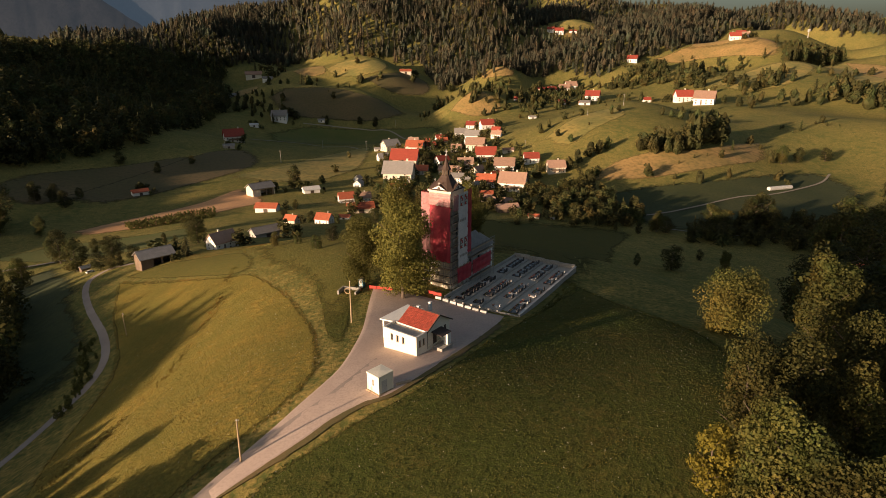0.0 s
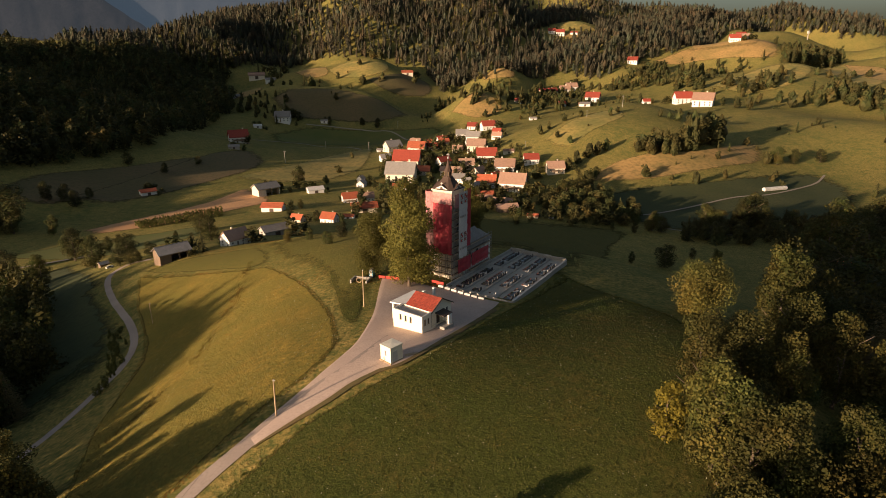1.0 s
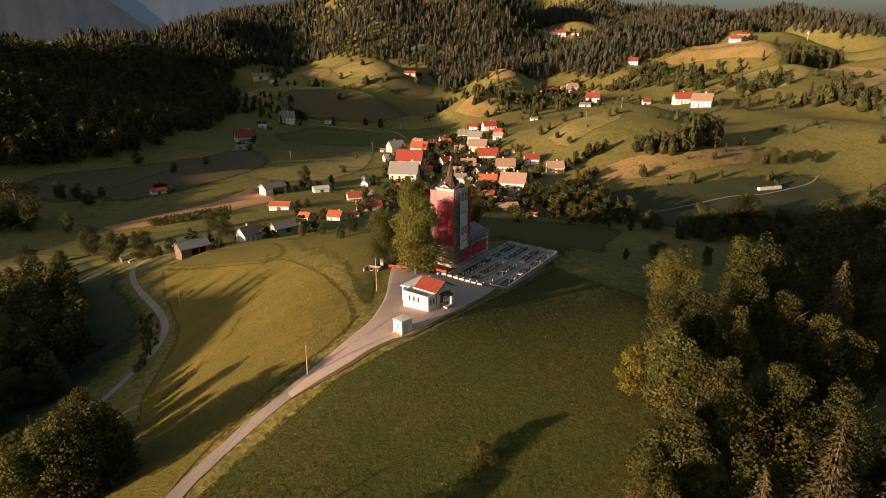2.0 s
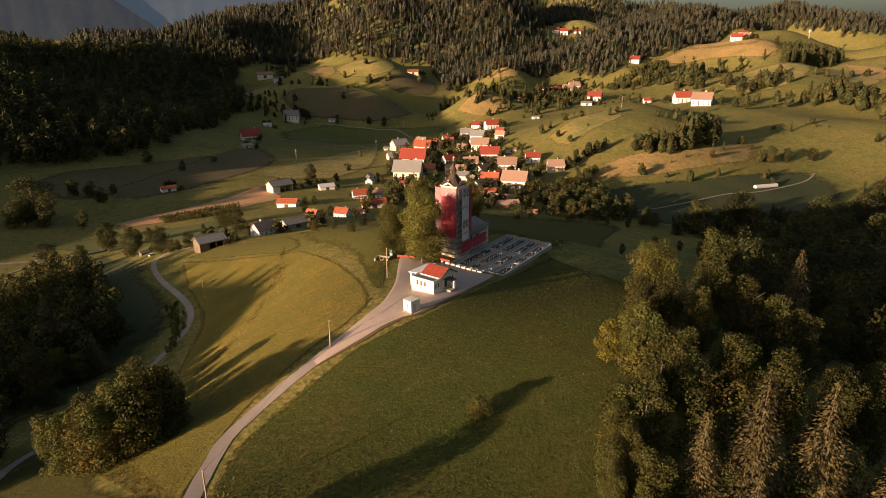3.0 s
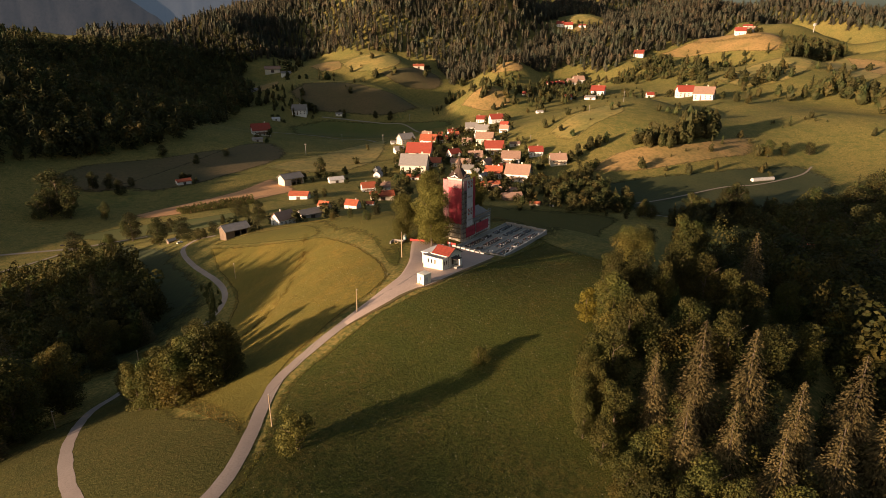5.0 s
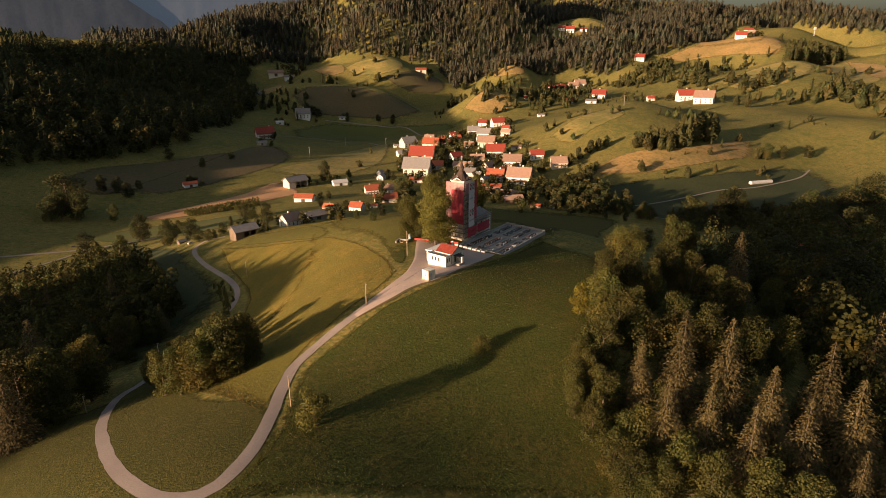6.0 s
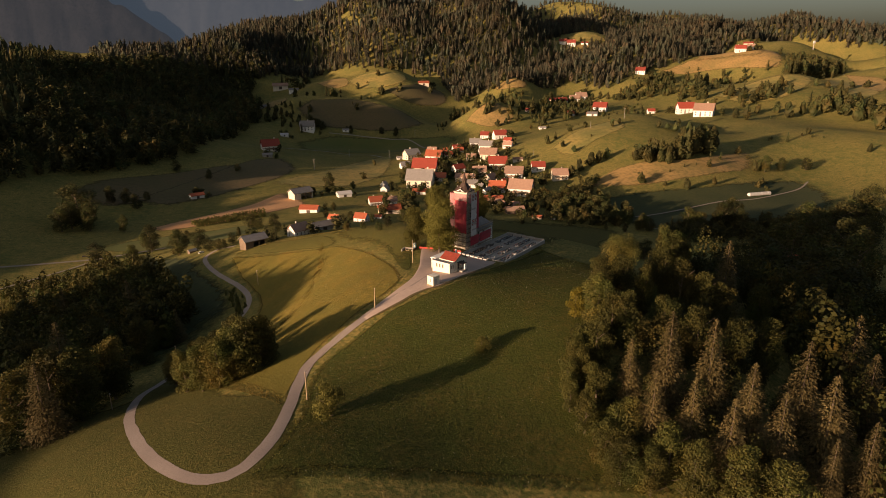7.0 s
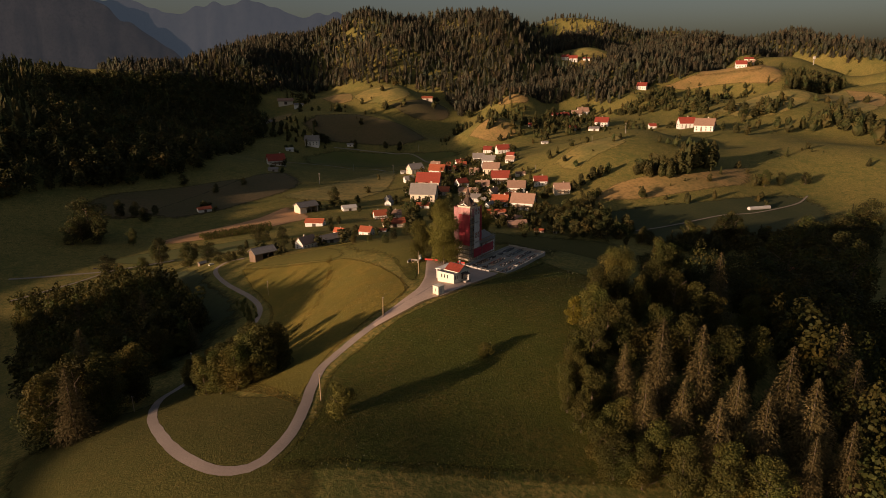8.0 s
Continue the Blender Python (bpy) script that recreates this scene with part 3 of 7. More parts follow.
field("back_meadow", [(-23.0, 152.0), (7.0, 499.2), (73.3, 522.2), (138.6, 517.9), (199.7, 489.4), (155.0, 383.0), (49.0, 67.0), (28.0, 81.0), (-4.0, 74.0)], LOOPGRASS, "olive-green meadow behind the graveyard", 0)
field("shaded_bank", [(-305.0, 364.0), (-179.0, 200.0), (-157.0, 159.0), (-123.0, 114.0), (-106.0, 84.0), (-101.0, 66.0), (-103.0, 52.0), (-109.0, 23.0), (-118.0, -3.0), (-135.0, -7.0), (-311.0, 178.0), (-369.0, 305.0), (-328.0, 331.0)], SHADEGREEN, "green grass bank, evening shade put into its dark colour", 1)
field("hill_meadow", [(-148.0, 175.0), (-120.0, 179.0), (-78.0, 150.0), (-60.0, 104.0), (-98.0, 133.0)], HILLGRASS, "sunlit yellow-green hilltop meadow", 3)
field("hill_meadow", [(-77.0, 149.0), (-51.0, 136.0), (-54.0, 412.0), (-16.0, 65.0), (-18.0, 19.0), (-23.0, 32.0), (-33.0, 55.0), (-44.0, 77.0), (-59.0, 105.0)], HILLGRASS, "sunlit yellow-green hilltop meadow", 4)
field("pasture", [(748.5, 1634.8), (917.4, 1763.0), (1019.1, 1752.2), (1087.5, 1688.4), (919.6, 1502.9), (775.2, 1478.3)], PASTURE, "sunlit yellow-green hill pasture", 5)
field("pasture", [(1247.7, 1946.9), (1331.2, 1932.5), (1133.1, 1452.5), (1020.0, 1471.8)], PASTURE, "sunlit yellow-green hill pasture", 6)
field("valley_field", [(-476.0, 608.0), (-426.0, 750.0), (-375.4, 912.2), (-328.8, 957.9), (-281.5, 857.1), (-330.0, 723.0), (-405.0, 613.0)], OLIVE, "olive valley meadow, shade put into its colour", 7)
field("ploughed_field", [(-387, 493), (-365, 532), (-329, 576), (-291, 633), (-266, 708), (-231, 670), (-206, 622), (-240, 569), (-273, 525), (-315, 498), (-358, 481)], SOIL, "bare orange-brown ploughed field", 9)
field("mown_field", [(-406.0, 402.0), (-356.0, 454.0), (-284.0, 473.0), (-231.1, 482.0), (-205.0, 380.0), (-246.0, 353.0)], MOWN, "mown green strip field", 10)
field("dry_field", [(924.9, 2282.1), (1254.7, 2788.7), (1375.8, 2642.3), (1185.9, 2227.7), (1065.7, 2235.2)], DRY, "dry golden field by a far farm", 16)
field("dry_field", [(1324.3, 1950.6), (1314.6, 1725.9), (1151.6, 1480.4), (1213.2, 1698.3)], DRY, "dry golden field on a far slope", 17)
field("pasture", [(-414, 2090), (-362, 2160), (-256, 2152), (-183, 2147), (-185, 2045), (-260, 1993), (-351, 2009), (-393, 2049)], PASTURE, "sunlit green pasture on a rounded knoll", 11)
field("dry_field", [(-269, 1981), (-185, 2037), (-99, 2125), (-36, 2097), (-33, 2003), (-102, 1952), (-178, 1941)], OLIVE, "brown grazed pasture on a knoll", 12)
field("dry_field", [(-640, 1800), (-600, 1850), (-534, 1736), (-540, 1691), (-595, 1670)], DRY, "dry golden field on a knoll", 13)
field("dry_field", [(-528, 2092), (-423, 2140), (-393, 2038), (-461, 2012)], DRY, "dry golden strip field on a knoll", 14)
field("knoll_face", [(-507, 1660), (-468, 1715), (-402, 1729), (-333, 1729), (-225, 1698), (-140, 1690), (-78, 1618), (-147, 1557), (-307, 1553), (-416, 1546), (-466, 1591)], OLIVE, "rounded knoll face, shade put into its olive-brown colour", 15)
field("dry_field", [(20, 1529), (44, 1562), (93, 1601), (137, 1583), (169, 1540), (148, 1479), (87, 1466)], DRY, "dry golden pasture on a small knoll", 16)
field("dry_field", [(126, 2065), (175, 2049), (256, 2058), (241, 2002), (152, 1994)], DRY, "dry golden clearing below the wood", 21)
field("pasture", [(435, 2864), (603, 2981), (749, 2945), (757, 2917), (586, 2880), (459, 2841)], PASTURE, "green clearing on a far hill", 19)
field("dry_field", [(556, 2860), (695, 2883), (784, 2910), (696, 2759), (592, 2761)], DRY, "dry golden slope below a far farm", 22)
field("dry_field", [(771, 2236), (897, 2299), (1024, 2348), (1145, 2331), (1300, 2390), (1200, 2099), (1056, 2156), (948, 2195), (823, 2195)], DRY, "dry golden field on a far slope", 23)
field("valley_field", [(-451, 1407), (-363, 1517), (-177, 1531), (-3, 1485), (11, 1406), (-108, 1446), (-147, 1374), (-280, 1385), (-411, 1338)], MOWN, "deep green meadow on the valley floor", 24)
field("valley_field", [(-314, 751), (-246, 873), (-177, 1082), (-136, 1134), (-123, 871), (-152, 774), (-195, 727), (-264, 729)], PASTURE, "dry valley meadow beside the village, sunlight put into its colour", 8)
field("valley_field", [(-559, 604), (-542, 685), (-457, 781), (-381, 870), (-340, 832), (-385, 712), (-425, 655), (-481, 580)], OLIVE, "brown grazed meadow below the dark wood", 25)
field("dry_field", [(180, 702), (233, 756), (302, 787), (398, 806), (536, 905), (531, 863), (487, 798), (373, 735), (270, 699)], DRY, "dry golden mown slope", 18)
field("valley_meadow", [(170, 645), (265, 684), (384, 719), (513, 775), (584, 790), (590, 712), (473, 548), (336, 477), (228, 487), (186, 552)], SHADEGREEN, "green valley meadow, shade put into its dark colour", 2)
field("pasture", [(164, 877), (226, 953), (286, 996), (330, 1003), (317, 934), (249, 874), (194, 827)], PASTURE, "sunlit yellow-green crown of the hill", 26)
field("green_bank", [(-34.8, 82.9), (-23.4, 65.4), (-18.4, 50.5), (-15.3, 33.1), (-15.0, 17.6), (-18.2, 20.6), (-22.4, 37.2), (-27.9, 56.4)], LUSH, "vivid green grass bank beside the drive", 51)
field("loop_lawn", [(-135.0, -61.0), (-121.0, -39.0), (-105.0, -25.0), (-102.0, -6.0), (-56.0, -53.0), (-40.0, -59.0), (-32.0, -72.0), (-28.0, -86.0), (-25.0, -108.0), (-48.0, -113.0), (-99.0, -102.0)], LOOPGRASS, "green-brown grass inside the bend of the lane", 50)

WOOD_LEFT = [(-601.0, 639.0), (-533.0, 713.0), (-500.0, 780.0), (-476.0, 846.0), (-495.0, 998.8), (-562.0, 1376.0), (-566.8, 1573.9), (-624.9, 1722.6), (-646.1, 1695.3), (-786.4, 2180.1), (-750.3, 2405.2), (-870.6, 2436.8), (-1037.2, 2328.2), (-1038.6, 2168.4), (-1006.3, 1718.5), (-1287.8, 1647.3)]
WOOD_MIDDLE = [(-1067.2, 2238.1), (-787.2, 2220.5), (-728.5, 2325.9), (-558.1, 2484.4), (-354.6, 2409.9), (-219.3, 2450.6), (-75.8, 2404.2), (-4.8, 2008.2), (75.6, 2054.2), (152.3, 1994.9), (278.8, 2073.0), (440.9, 2183.3), (585.4, 2078.6), (675.2, 2195.7), (847.1, 2275.2), (974.7, 2332.5), (1339.3, 2875.4), (1268.0, 3060.7), (1212.9, 3594.1), (861.9, 3497.9), (508.3, 3286.0), (-236.0, 2728.8), (-637.5, 2937.0), (-925.5, 2701.9)]
WOOD_FAR = [(651.2, 2791.2), (697.5, 2379.8), (865.7, 2339.6), (1188.9, 2823.6), (1339.3, 2875.4), (1727.3, 3052.8), (1833.1, 2933.7), (2030.0, 2788.2), (2304.2, 3218.4), (1767.0, 3150.4), (1313.6, 3107.9), (1193.9, 3644.4)]
WOOD_TOP = [(-829.9, 2712.5), (-629.3, 2891.6), (-230.6, 2644.5), (18.2, 2552.3), (261.5, 2559.6), (383.9, 2770.0), (798.4, 3509.5), (830.8, 2989.1), (1070.9, 2790.3), (1250.3, 2925.4), (1729.4, 3058.2), (1856.7, 2929.1), (2057.0, 2835.4), (2635.0, 3818.0), (1352.0, 3719.0), (24.0, 3734.0), (-969.0, 3911.0), (-1057.4, 3221.1)]
WOOD_SHOULDER = [(-1033.1, 1617.7), (-962.2, 1730.6), (-996.4, 2214.2), (-810.6, 2305.8), (-732.9, 2727.1), (-1240.0, 4617.0), (-1361.0, 3870.0), (-1701.0, 3782.0), (-1642.0, 2954.0), (-1760.0, 2755.0)]
HILL_TREES = [
    (169, 914, 18.6), (187, 935, 14.8), (219, 969, 15.3), (249, 970, 13.2), (223, 790, 24.2), (238, 796, 22.5), (254, 806, 21.0), (203, 774, 21.9),
    (186, 756, 19.7), (192, 878, 12.1), (207, 847, 13.7), (424, 1405, 15.4), (382, 947, 15.5), (397, 945, 13.4), (411, 940, 17.9), (678, 1291, 27.4),
    (688, 1256, 32.9), (770, 1373, 26.1), (820, 1374, 33.0), (821, 1323, 41.8), (872, 1353, 36.5), (885, 1329, 39.5), (922, 1347, 43.6), (962, 1369, 41.1),
]
HILL_TREES_MORE = [
    (953, 1308, 56.5), (951, 1261, 58.5), (983, 1272, 56.1), (949, 1178, 62.4), (740, 886, 17.1), (497, 1487, 19.6), (498, 1599, 24.4), (792, 1586, 40.0),
    (799, 1533, 35.5), (811, 1493, 31.5), (874, 1550, 40.1), (881, 1517, 35.9), (724, 1696, 49.2), (731, 1629, 44.0), (712, 1758, 42.7), (719, 1522, 20.8),
    (286, 713, 19.4), (349, 692, 19.4), (400, 719, 14.8), (499, 802, 20.7), (320, 705, 8.8), (136, 731, 20.8), (121, 749, 17.6), (-160, 963, 13.0),
    (-160, 821, 13.4), (-164, 738, 14.1),
]
COPSE = [(287.3, 788.9), (324.6, 771.8), (368.4, 784.0), (372.5, 813.2), (310.5, 816.5)]
COPSE_TALL = [(360.6, 787.6), (400.8, 799.8), (449.0, 845.0), (461.0, 889.0), (385.0, 835.0)]
COPSE_TOP = [(1017.1, 1754.2), (1324.3, 1950.6), (1615.0, 2442.7), (1214.9, 2108.1)]
SLOPE_TREES = [(188.1, 1425.7), (430.1, 1586.6), (436.4, 1685.3), (361.5, 1736.3), (536.8, 2039.5), (588.7, 1747.2), (594.3, 2034.5), (338.9, 2052.0), (138.2, 1552.6)]
HEDGE_RIGHT = [(922.6, 1424.0), (1010.4, 1260.1), (1042.1, 1310.3), (1020.0, 1471.8)]
VILLAGE_TREES = [(-92.6, 481.8), (-7.0, 629.3), (71.3, 497.8), (198.7, 473.2), (226.8, 549.6), (175.3, 671.5), (120.3, 678.2), (11.1, 1213.2), (-100.8, 894.8)]
VALLEY_WOOD = [(228.8, 439.2), (408.0, 374.0), (547.0, 570.0), (448.3, 551.0), (259.0, 487.6)]
MEADOWS_HILL = [(415.0, 2812.2), (761.1, 3325.9), (788.0, 2927.0), (566.4, 2756.8)]
WOOD_RIGHT_FILL = [(34.0, -43.0), (36.0, -58.0), (46.0, -71.0), (52.0, -80.0), (83.0, -76.0), (110.0, -68.0), (96.0, 21.0), (285.0, 261.0), (228.0, 216.0), (97.0, 43.0), (69.0, 9.0), (52.0, -9.0)]
WOOD_RIGHT_MORE = [(105.0, -75.0), (125.0, 20.0), (120.0, 95.0), (160.0, 130.0), (270.0, 140.0), (260.0, -20.0), (180.0, -90.0)]
WOOD_LEFT_FILL = [(-138.0, -40.0), (-141.0, -23.0), (-136.0, -3.0), (-133.0, 30.0), (-122.0, 52.0), (-128.0, 74.0), (-177.0, 147.0), (-287.0, 268.0), (-360.0, 236.0)]
SLOPE_GROVES = [(763.9, 1632.1), (950.7, 1626.9), (919.6, 1502.9), (764.2, 1485.3)]
SLOPE_GROVES_LOW = [(666.5, 1673.0), (692.0, 1568.5), (831.5, 1891.9), (1087.7, 2086.1), (1185.6, 2087.5), (1065.8, 2181.6), (738.6, 1945.0)]
SLOPE_GROVES_WEST = [(539.3, 1888.2), (688.2, 1739.2), (807.2, 2146.1), (660.3, 2066.4)]
BANK_TREES = [(135.5, 499.6), (210.7, 495.3), (235.6, 604.9), (198.5, 669.9), (229.4, 736.7), (180.4, 696.8), (122.4, 631.4)]
LEFT_SCRUB = [(-575.8, 1528.4), (-417.7, 1481.2), (-401.5, 1594.5), (-498.1, 1694.0), (-598.7, 1681.6)]
VALLEY_HEAD = [(-41.7, 1859.5), (115.0, 1431.3), (166.6, 1510.5), (285.1, 1949.0), (209.3, 1979.2), (93.1, 1601.3), (14.9, 2008.3)]
TUNNEL = [(439.6, 687.2), (479.6, 704.1)]
CAR_SPOTS = [(-181.7, 208.1), (-378.3, 372.7)]
MAST = (1560.5, 2580.7)
VINEYARD = [(-335.0, 527.0), (-258.0, 579.0), (-240.0, 532.0), (-314.0, 496.0)]



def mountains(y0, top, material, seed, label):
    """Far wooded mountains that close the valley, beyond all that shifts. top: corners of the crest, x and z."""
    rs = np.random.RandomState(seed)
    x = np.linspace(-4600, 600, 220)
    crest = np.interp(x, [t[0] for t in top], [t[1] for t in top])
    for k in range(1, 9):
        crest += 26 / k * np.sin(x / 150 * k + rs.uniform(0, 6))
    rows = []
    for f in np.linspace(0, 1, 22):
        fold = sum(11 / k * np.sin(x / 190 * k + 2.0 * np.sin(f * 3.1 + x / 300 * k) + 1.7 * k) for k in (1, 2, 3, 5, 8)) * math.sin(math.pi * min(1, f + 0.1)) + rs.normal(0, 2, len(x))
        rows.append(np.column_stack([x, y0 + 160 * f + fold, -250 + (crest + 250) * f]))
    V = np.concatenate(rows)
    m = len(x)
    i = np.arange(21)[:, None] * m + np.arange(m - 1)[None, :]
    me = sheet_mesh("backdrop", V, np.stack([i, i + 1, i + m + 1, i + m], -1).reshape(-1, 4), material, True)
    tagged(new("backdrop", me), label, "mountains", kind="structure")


mountains(4300, [(-4600, 900), (-3000, 800), (-2650, 560), (-2350, 360), (-2050, 180), (-1700, 20), (600, -100)], HAZY, 8, "dark wooded mountain beyond the valley, bluish haze in its glow")
mountains(4480, [(-4600, 700), (-2700, 640), (-2300, 560), (-1850, 600), (-1500, 580), (-1250, 540), (-800, 500), (600, 260)], HAZIER, 9, "mountain range in the furthest distance, pale blue haze in its glow")
LANE = [
    (-2, 16), (-12.1, -2.3), (-16.8, -7.9), (-27.5, -21.9), (-34.5, -33), (-39.3, -44.3), (-39.5, -55.8), (-38.4, -68.2),
    (-38.4, -81.9), (-41.6, -92), (-47.4, -95.2), (-55.7, -92.6), (-66.2, -83.8), (-78.3, -68.7), (-91.6, -48.1), (-101, -26.3),
    (-100.9, -9.2), (-99.3, 46.4), (-98, 64.3), (-102.5, 81.4), (-115.6, 103.4), (-141.9, 139.7), (-161.3, 169.5), (-169.8, 188.8),
    (-166.5, 201.6), (-152.7, 199.4),
]
ribbon("road", LANE, [3.1, 3.1, 2.8, 2.7, 2.8, 3.0], LANEWAY, "narrow worn asphalt lane winding up the hill", "road", 0.16)
COURT_LEFT = [(-28.9, -21.0), (-21.5, -9.7), (-18.3, -3.8), (-15.6, 1.6), (-13.6, 6.8), (-12.5, 14.3), (-11.9, 24.9), (-12.3, 37.4), (-12.6, 46.9), (-12.5, 54.4)]
COURT_RIGHT = [(-26.1, -22.8), (-16.1, -13.5), (-11.9, -8.8), (-7.5, -5.3), (-3.7, -3.3), (1.2, 2.5), (6.6, 10.7), (11.9, 20.4), (17.0, 32.1), (19.1, 38.3)]
between("forecourt", COURT_LEFT, COURT_RIGHT, ASPHALT, "worn asphalt forecourt before the chapel", "forecourt", 0.17)
DITCH = [(-72.7, 119.3), (-64.8, 83.8), (-62.1, 58.6), (-60.4, 35.6), (-61.6, 15.6), (-65.1, -1.5), (-63.2, -13.9)]
SLOPE_LEFT = [(-145.2, 169.5), (-120.9, 119.6), (-102.4, 88.3), (-91.5, 65.7), (-86.6, 43.6), (-79.2, 18.4), (-59.8, -21.4), (-73.1, -23.9), (-85.0, -29.1)]
SLOPE_RIGHT = [(-59.1, 100.7), (-43.4, 73.4), (-32.2, 51.8), (-22.5, 28.9), (-17.3, 10.3), (-19.8, -2.8), (-31.5, -20.4), (-40.2, -41.5), (-40.2, -67.7)]
between("golden_meadow", SLOPE_LEFT, SLOPE_RIGHT, GOLDGRASS, "tall golden dry grass on the sunlit hillside", "meadow", 0.14, 100, 90, 0.5)
LUSH_LEFT = [(18.3, 26.8), (6.6, 6.2), (-1.6, -4.2), (-18.7, -19.1), (-26.4, -29.3), (-31.8, -38.0), (-36.7, -49.2), (-36.4, -62.6), (-35.9, -75.6), (-38.2, -87.5), (-41.4, -95.8)]
LUSH_RIGHT = [(41.3, 69.7), (52.8, 45.5), (60.6, 22.6), (60.1, 5.7), (51.0, -12.2), (41.8, -50.1), (46.0, -64.1), (49.2, -73.5), (52.2, -81.2)]
between("lush_meadow", LUSH_LEFT, LUSH_RIGHT, LUSH, "rough uncut green meadow on the hilltop", "meadow", 0.14, 90, 80, 0.6)
ribbon("valley_track", [(-439.1, 331.2), (-414.8, 342.5), (-388.4, 352.8), (-356.0, 360.0), (-328.2, 372.2), (-296.7, 379.7)], 5.0, GRAVEL, "pale gravel track along the valley fields", "track", 0.6, 5, 6.0)
ribbon("valley_track", [(-392.9, 270.7), (-382.7, 290.4), (-371.2, 311.0), (-362.4, 330.0), (-356.1, 355.5)], 3.2, GRAVEL, "narrow gravel track beside a field", "track", 0.6, 5, 6.0)
ribbon("valley_road", [(-437.5, 1284.2), (-383.2, 1335.7), (-316.9, 1353.4), (-227.4, 1243.5), (-162.3, 1100.8)], 5.5, GRAVEL, "pale straight lane across the valley meadows", "track", 1.1, 5, 6.0)
ribbon("valley_road", [(-364.9, 1523.5), (-288.2, 1532.7), (-191.8, 1517.3), (-110.2, 1469.2), (-26.8, 1165.4)], 5.5, GRAVEL, "pale lane towards the village", "track", 1.1, 5, 6.0)
ribbon("farm_track", [(209.9, 548.9), (254.4, 569.8), (300.1, 598.6), (380.6, 649.8), (437.9, 671.9), (496.3, 707.1), (543.9, 740.9), (576.9, 777.1)], 3.0, GRAVEL, "gravel farm track through the valley", "track", 1.1, 5, 6.0)
ribbon("farm_track", [(221.9, 509.7), (247.7, 490.6), (281.0, 479.4), (332.4, 469.8)], 3.0, GRAVEL, "gravel farm track below the meadow", "track", 1.1, 5, 6.0)
VERGE_RIGHT = [(-25.5, -23.6), (-14.1, -15.9), (-10.3, -11.3), (-6.4, -7.5), (-2.6, -5.7), (2.4, -0.2), (7.8, 7.0), (13.0, 15.8), (18.5, 27.6)]
between("dry_verge", COURT_RIGHT[:-1], [(0.45 * p + 0.55 * a, 0.45 * q + 0.55 * b) for (p, q), (a, b) in zip(VERGE_RIGHT, COURT_RIGHT)], DIRT, "trodden earth verge beside the forecourt", "verge", 0.19, 60, 16, 0.15)

# ---- chapel of rest by the drive ----
def spot(x, y, turn, lift=0.0):
    return pose(x, y, height(x, y) + lift, 0, 0, turn)


def pane_set(parent, name, x, y, z, w, h, face, frame_mat, depth=0.06):
    """A window in a wall: frame proud of the wall, pane set into it. face: the wall's outward way, in the thing's own axes."""
    f = Shape()
    t = 0.09 * max(1.0, w / 1.1)
    ax = abs(face[0]) > 0.5
    s = face[0] if ax else face[1]

    def slab(shape, a0, a1, z0, z1, d0, d1):
        lo, hi = sorted((s * d0, s * d1))
        if ax:
            shape.box(x + lo, x + hi, y + a0, y + a1, z0, z1)
        else:
            shape.box(x + a0, x + a1, y + lo, y + hi, z0, z1)
    slab(f, -w / 2, -w / 2 + t, z, z + h, -0.05, depth)
    slab(f, w / 2 - t, w / 2, z, z + h, -0.05, depth)
    slab(f, -w / 2, w / 2, z + h - t, z + h, -0.05, depth * 1.01)
    slab(f, -w / 2 - t, w / 2 + t, z - 0.04, z + t, -0.05, depth * 2)
    win = part(name, f, frame_mat, parent)
    g = Shape()
    slab(g, -w / 2 + t, w / 2 - t, z + t, z + h - t, -0.04, 0.012)
    part("pane", g, GLASS, win)
    return win


def tiles_on(parent, x0, x1, y0, y1, z0, z1, along, rows, cols, material, thick=0.05):
    """Courses of roof tiles on a slope that rises from y0, z0 to y1, z1, between x0 and x1: one mesh shared by all pieces."""
    dy, dz = (y1 - y0) / rows, (z1 - z0) / rows
    dx = (x1 - x0) / cols
    s = Shape()
    n = Vector((0, -dz, dy)).normalized() if dy > 0 else Vector((0, dz, -dy)).normalized()
    over = 1.12
    low = [Vector((0.02, 0, 0)), Vector((dx - 0.02, 0, 0)), Vector((dx - 0.02, dy * over, dz * over)), Vector((0.02, dy * over, dz * over))]
    if dy < 0:
        low.reverse()
    lift = [thick, thick, 0.2 * thick, 0.2 * thick] if dy > 0 else [0.2 * thick, 0.2 * thick, thick, thick]
    s.hull(low, [p + n * k for p, k in zip(low, lift)])
    me = s.mesh("roof_tile")
    me.materials.append(material)
    for r in range(rows):
        for c in range(cols):
            ob = part("roof_tile", me, material, parent)
            ob.location = (x0 + c * dx, y0 + r * dy, z0 + r * dz + 0.012)


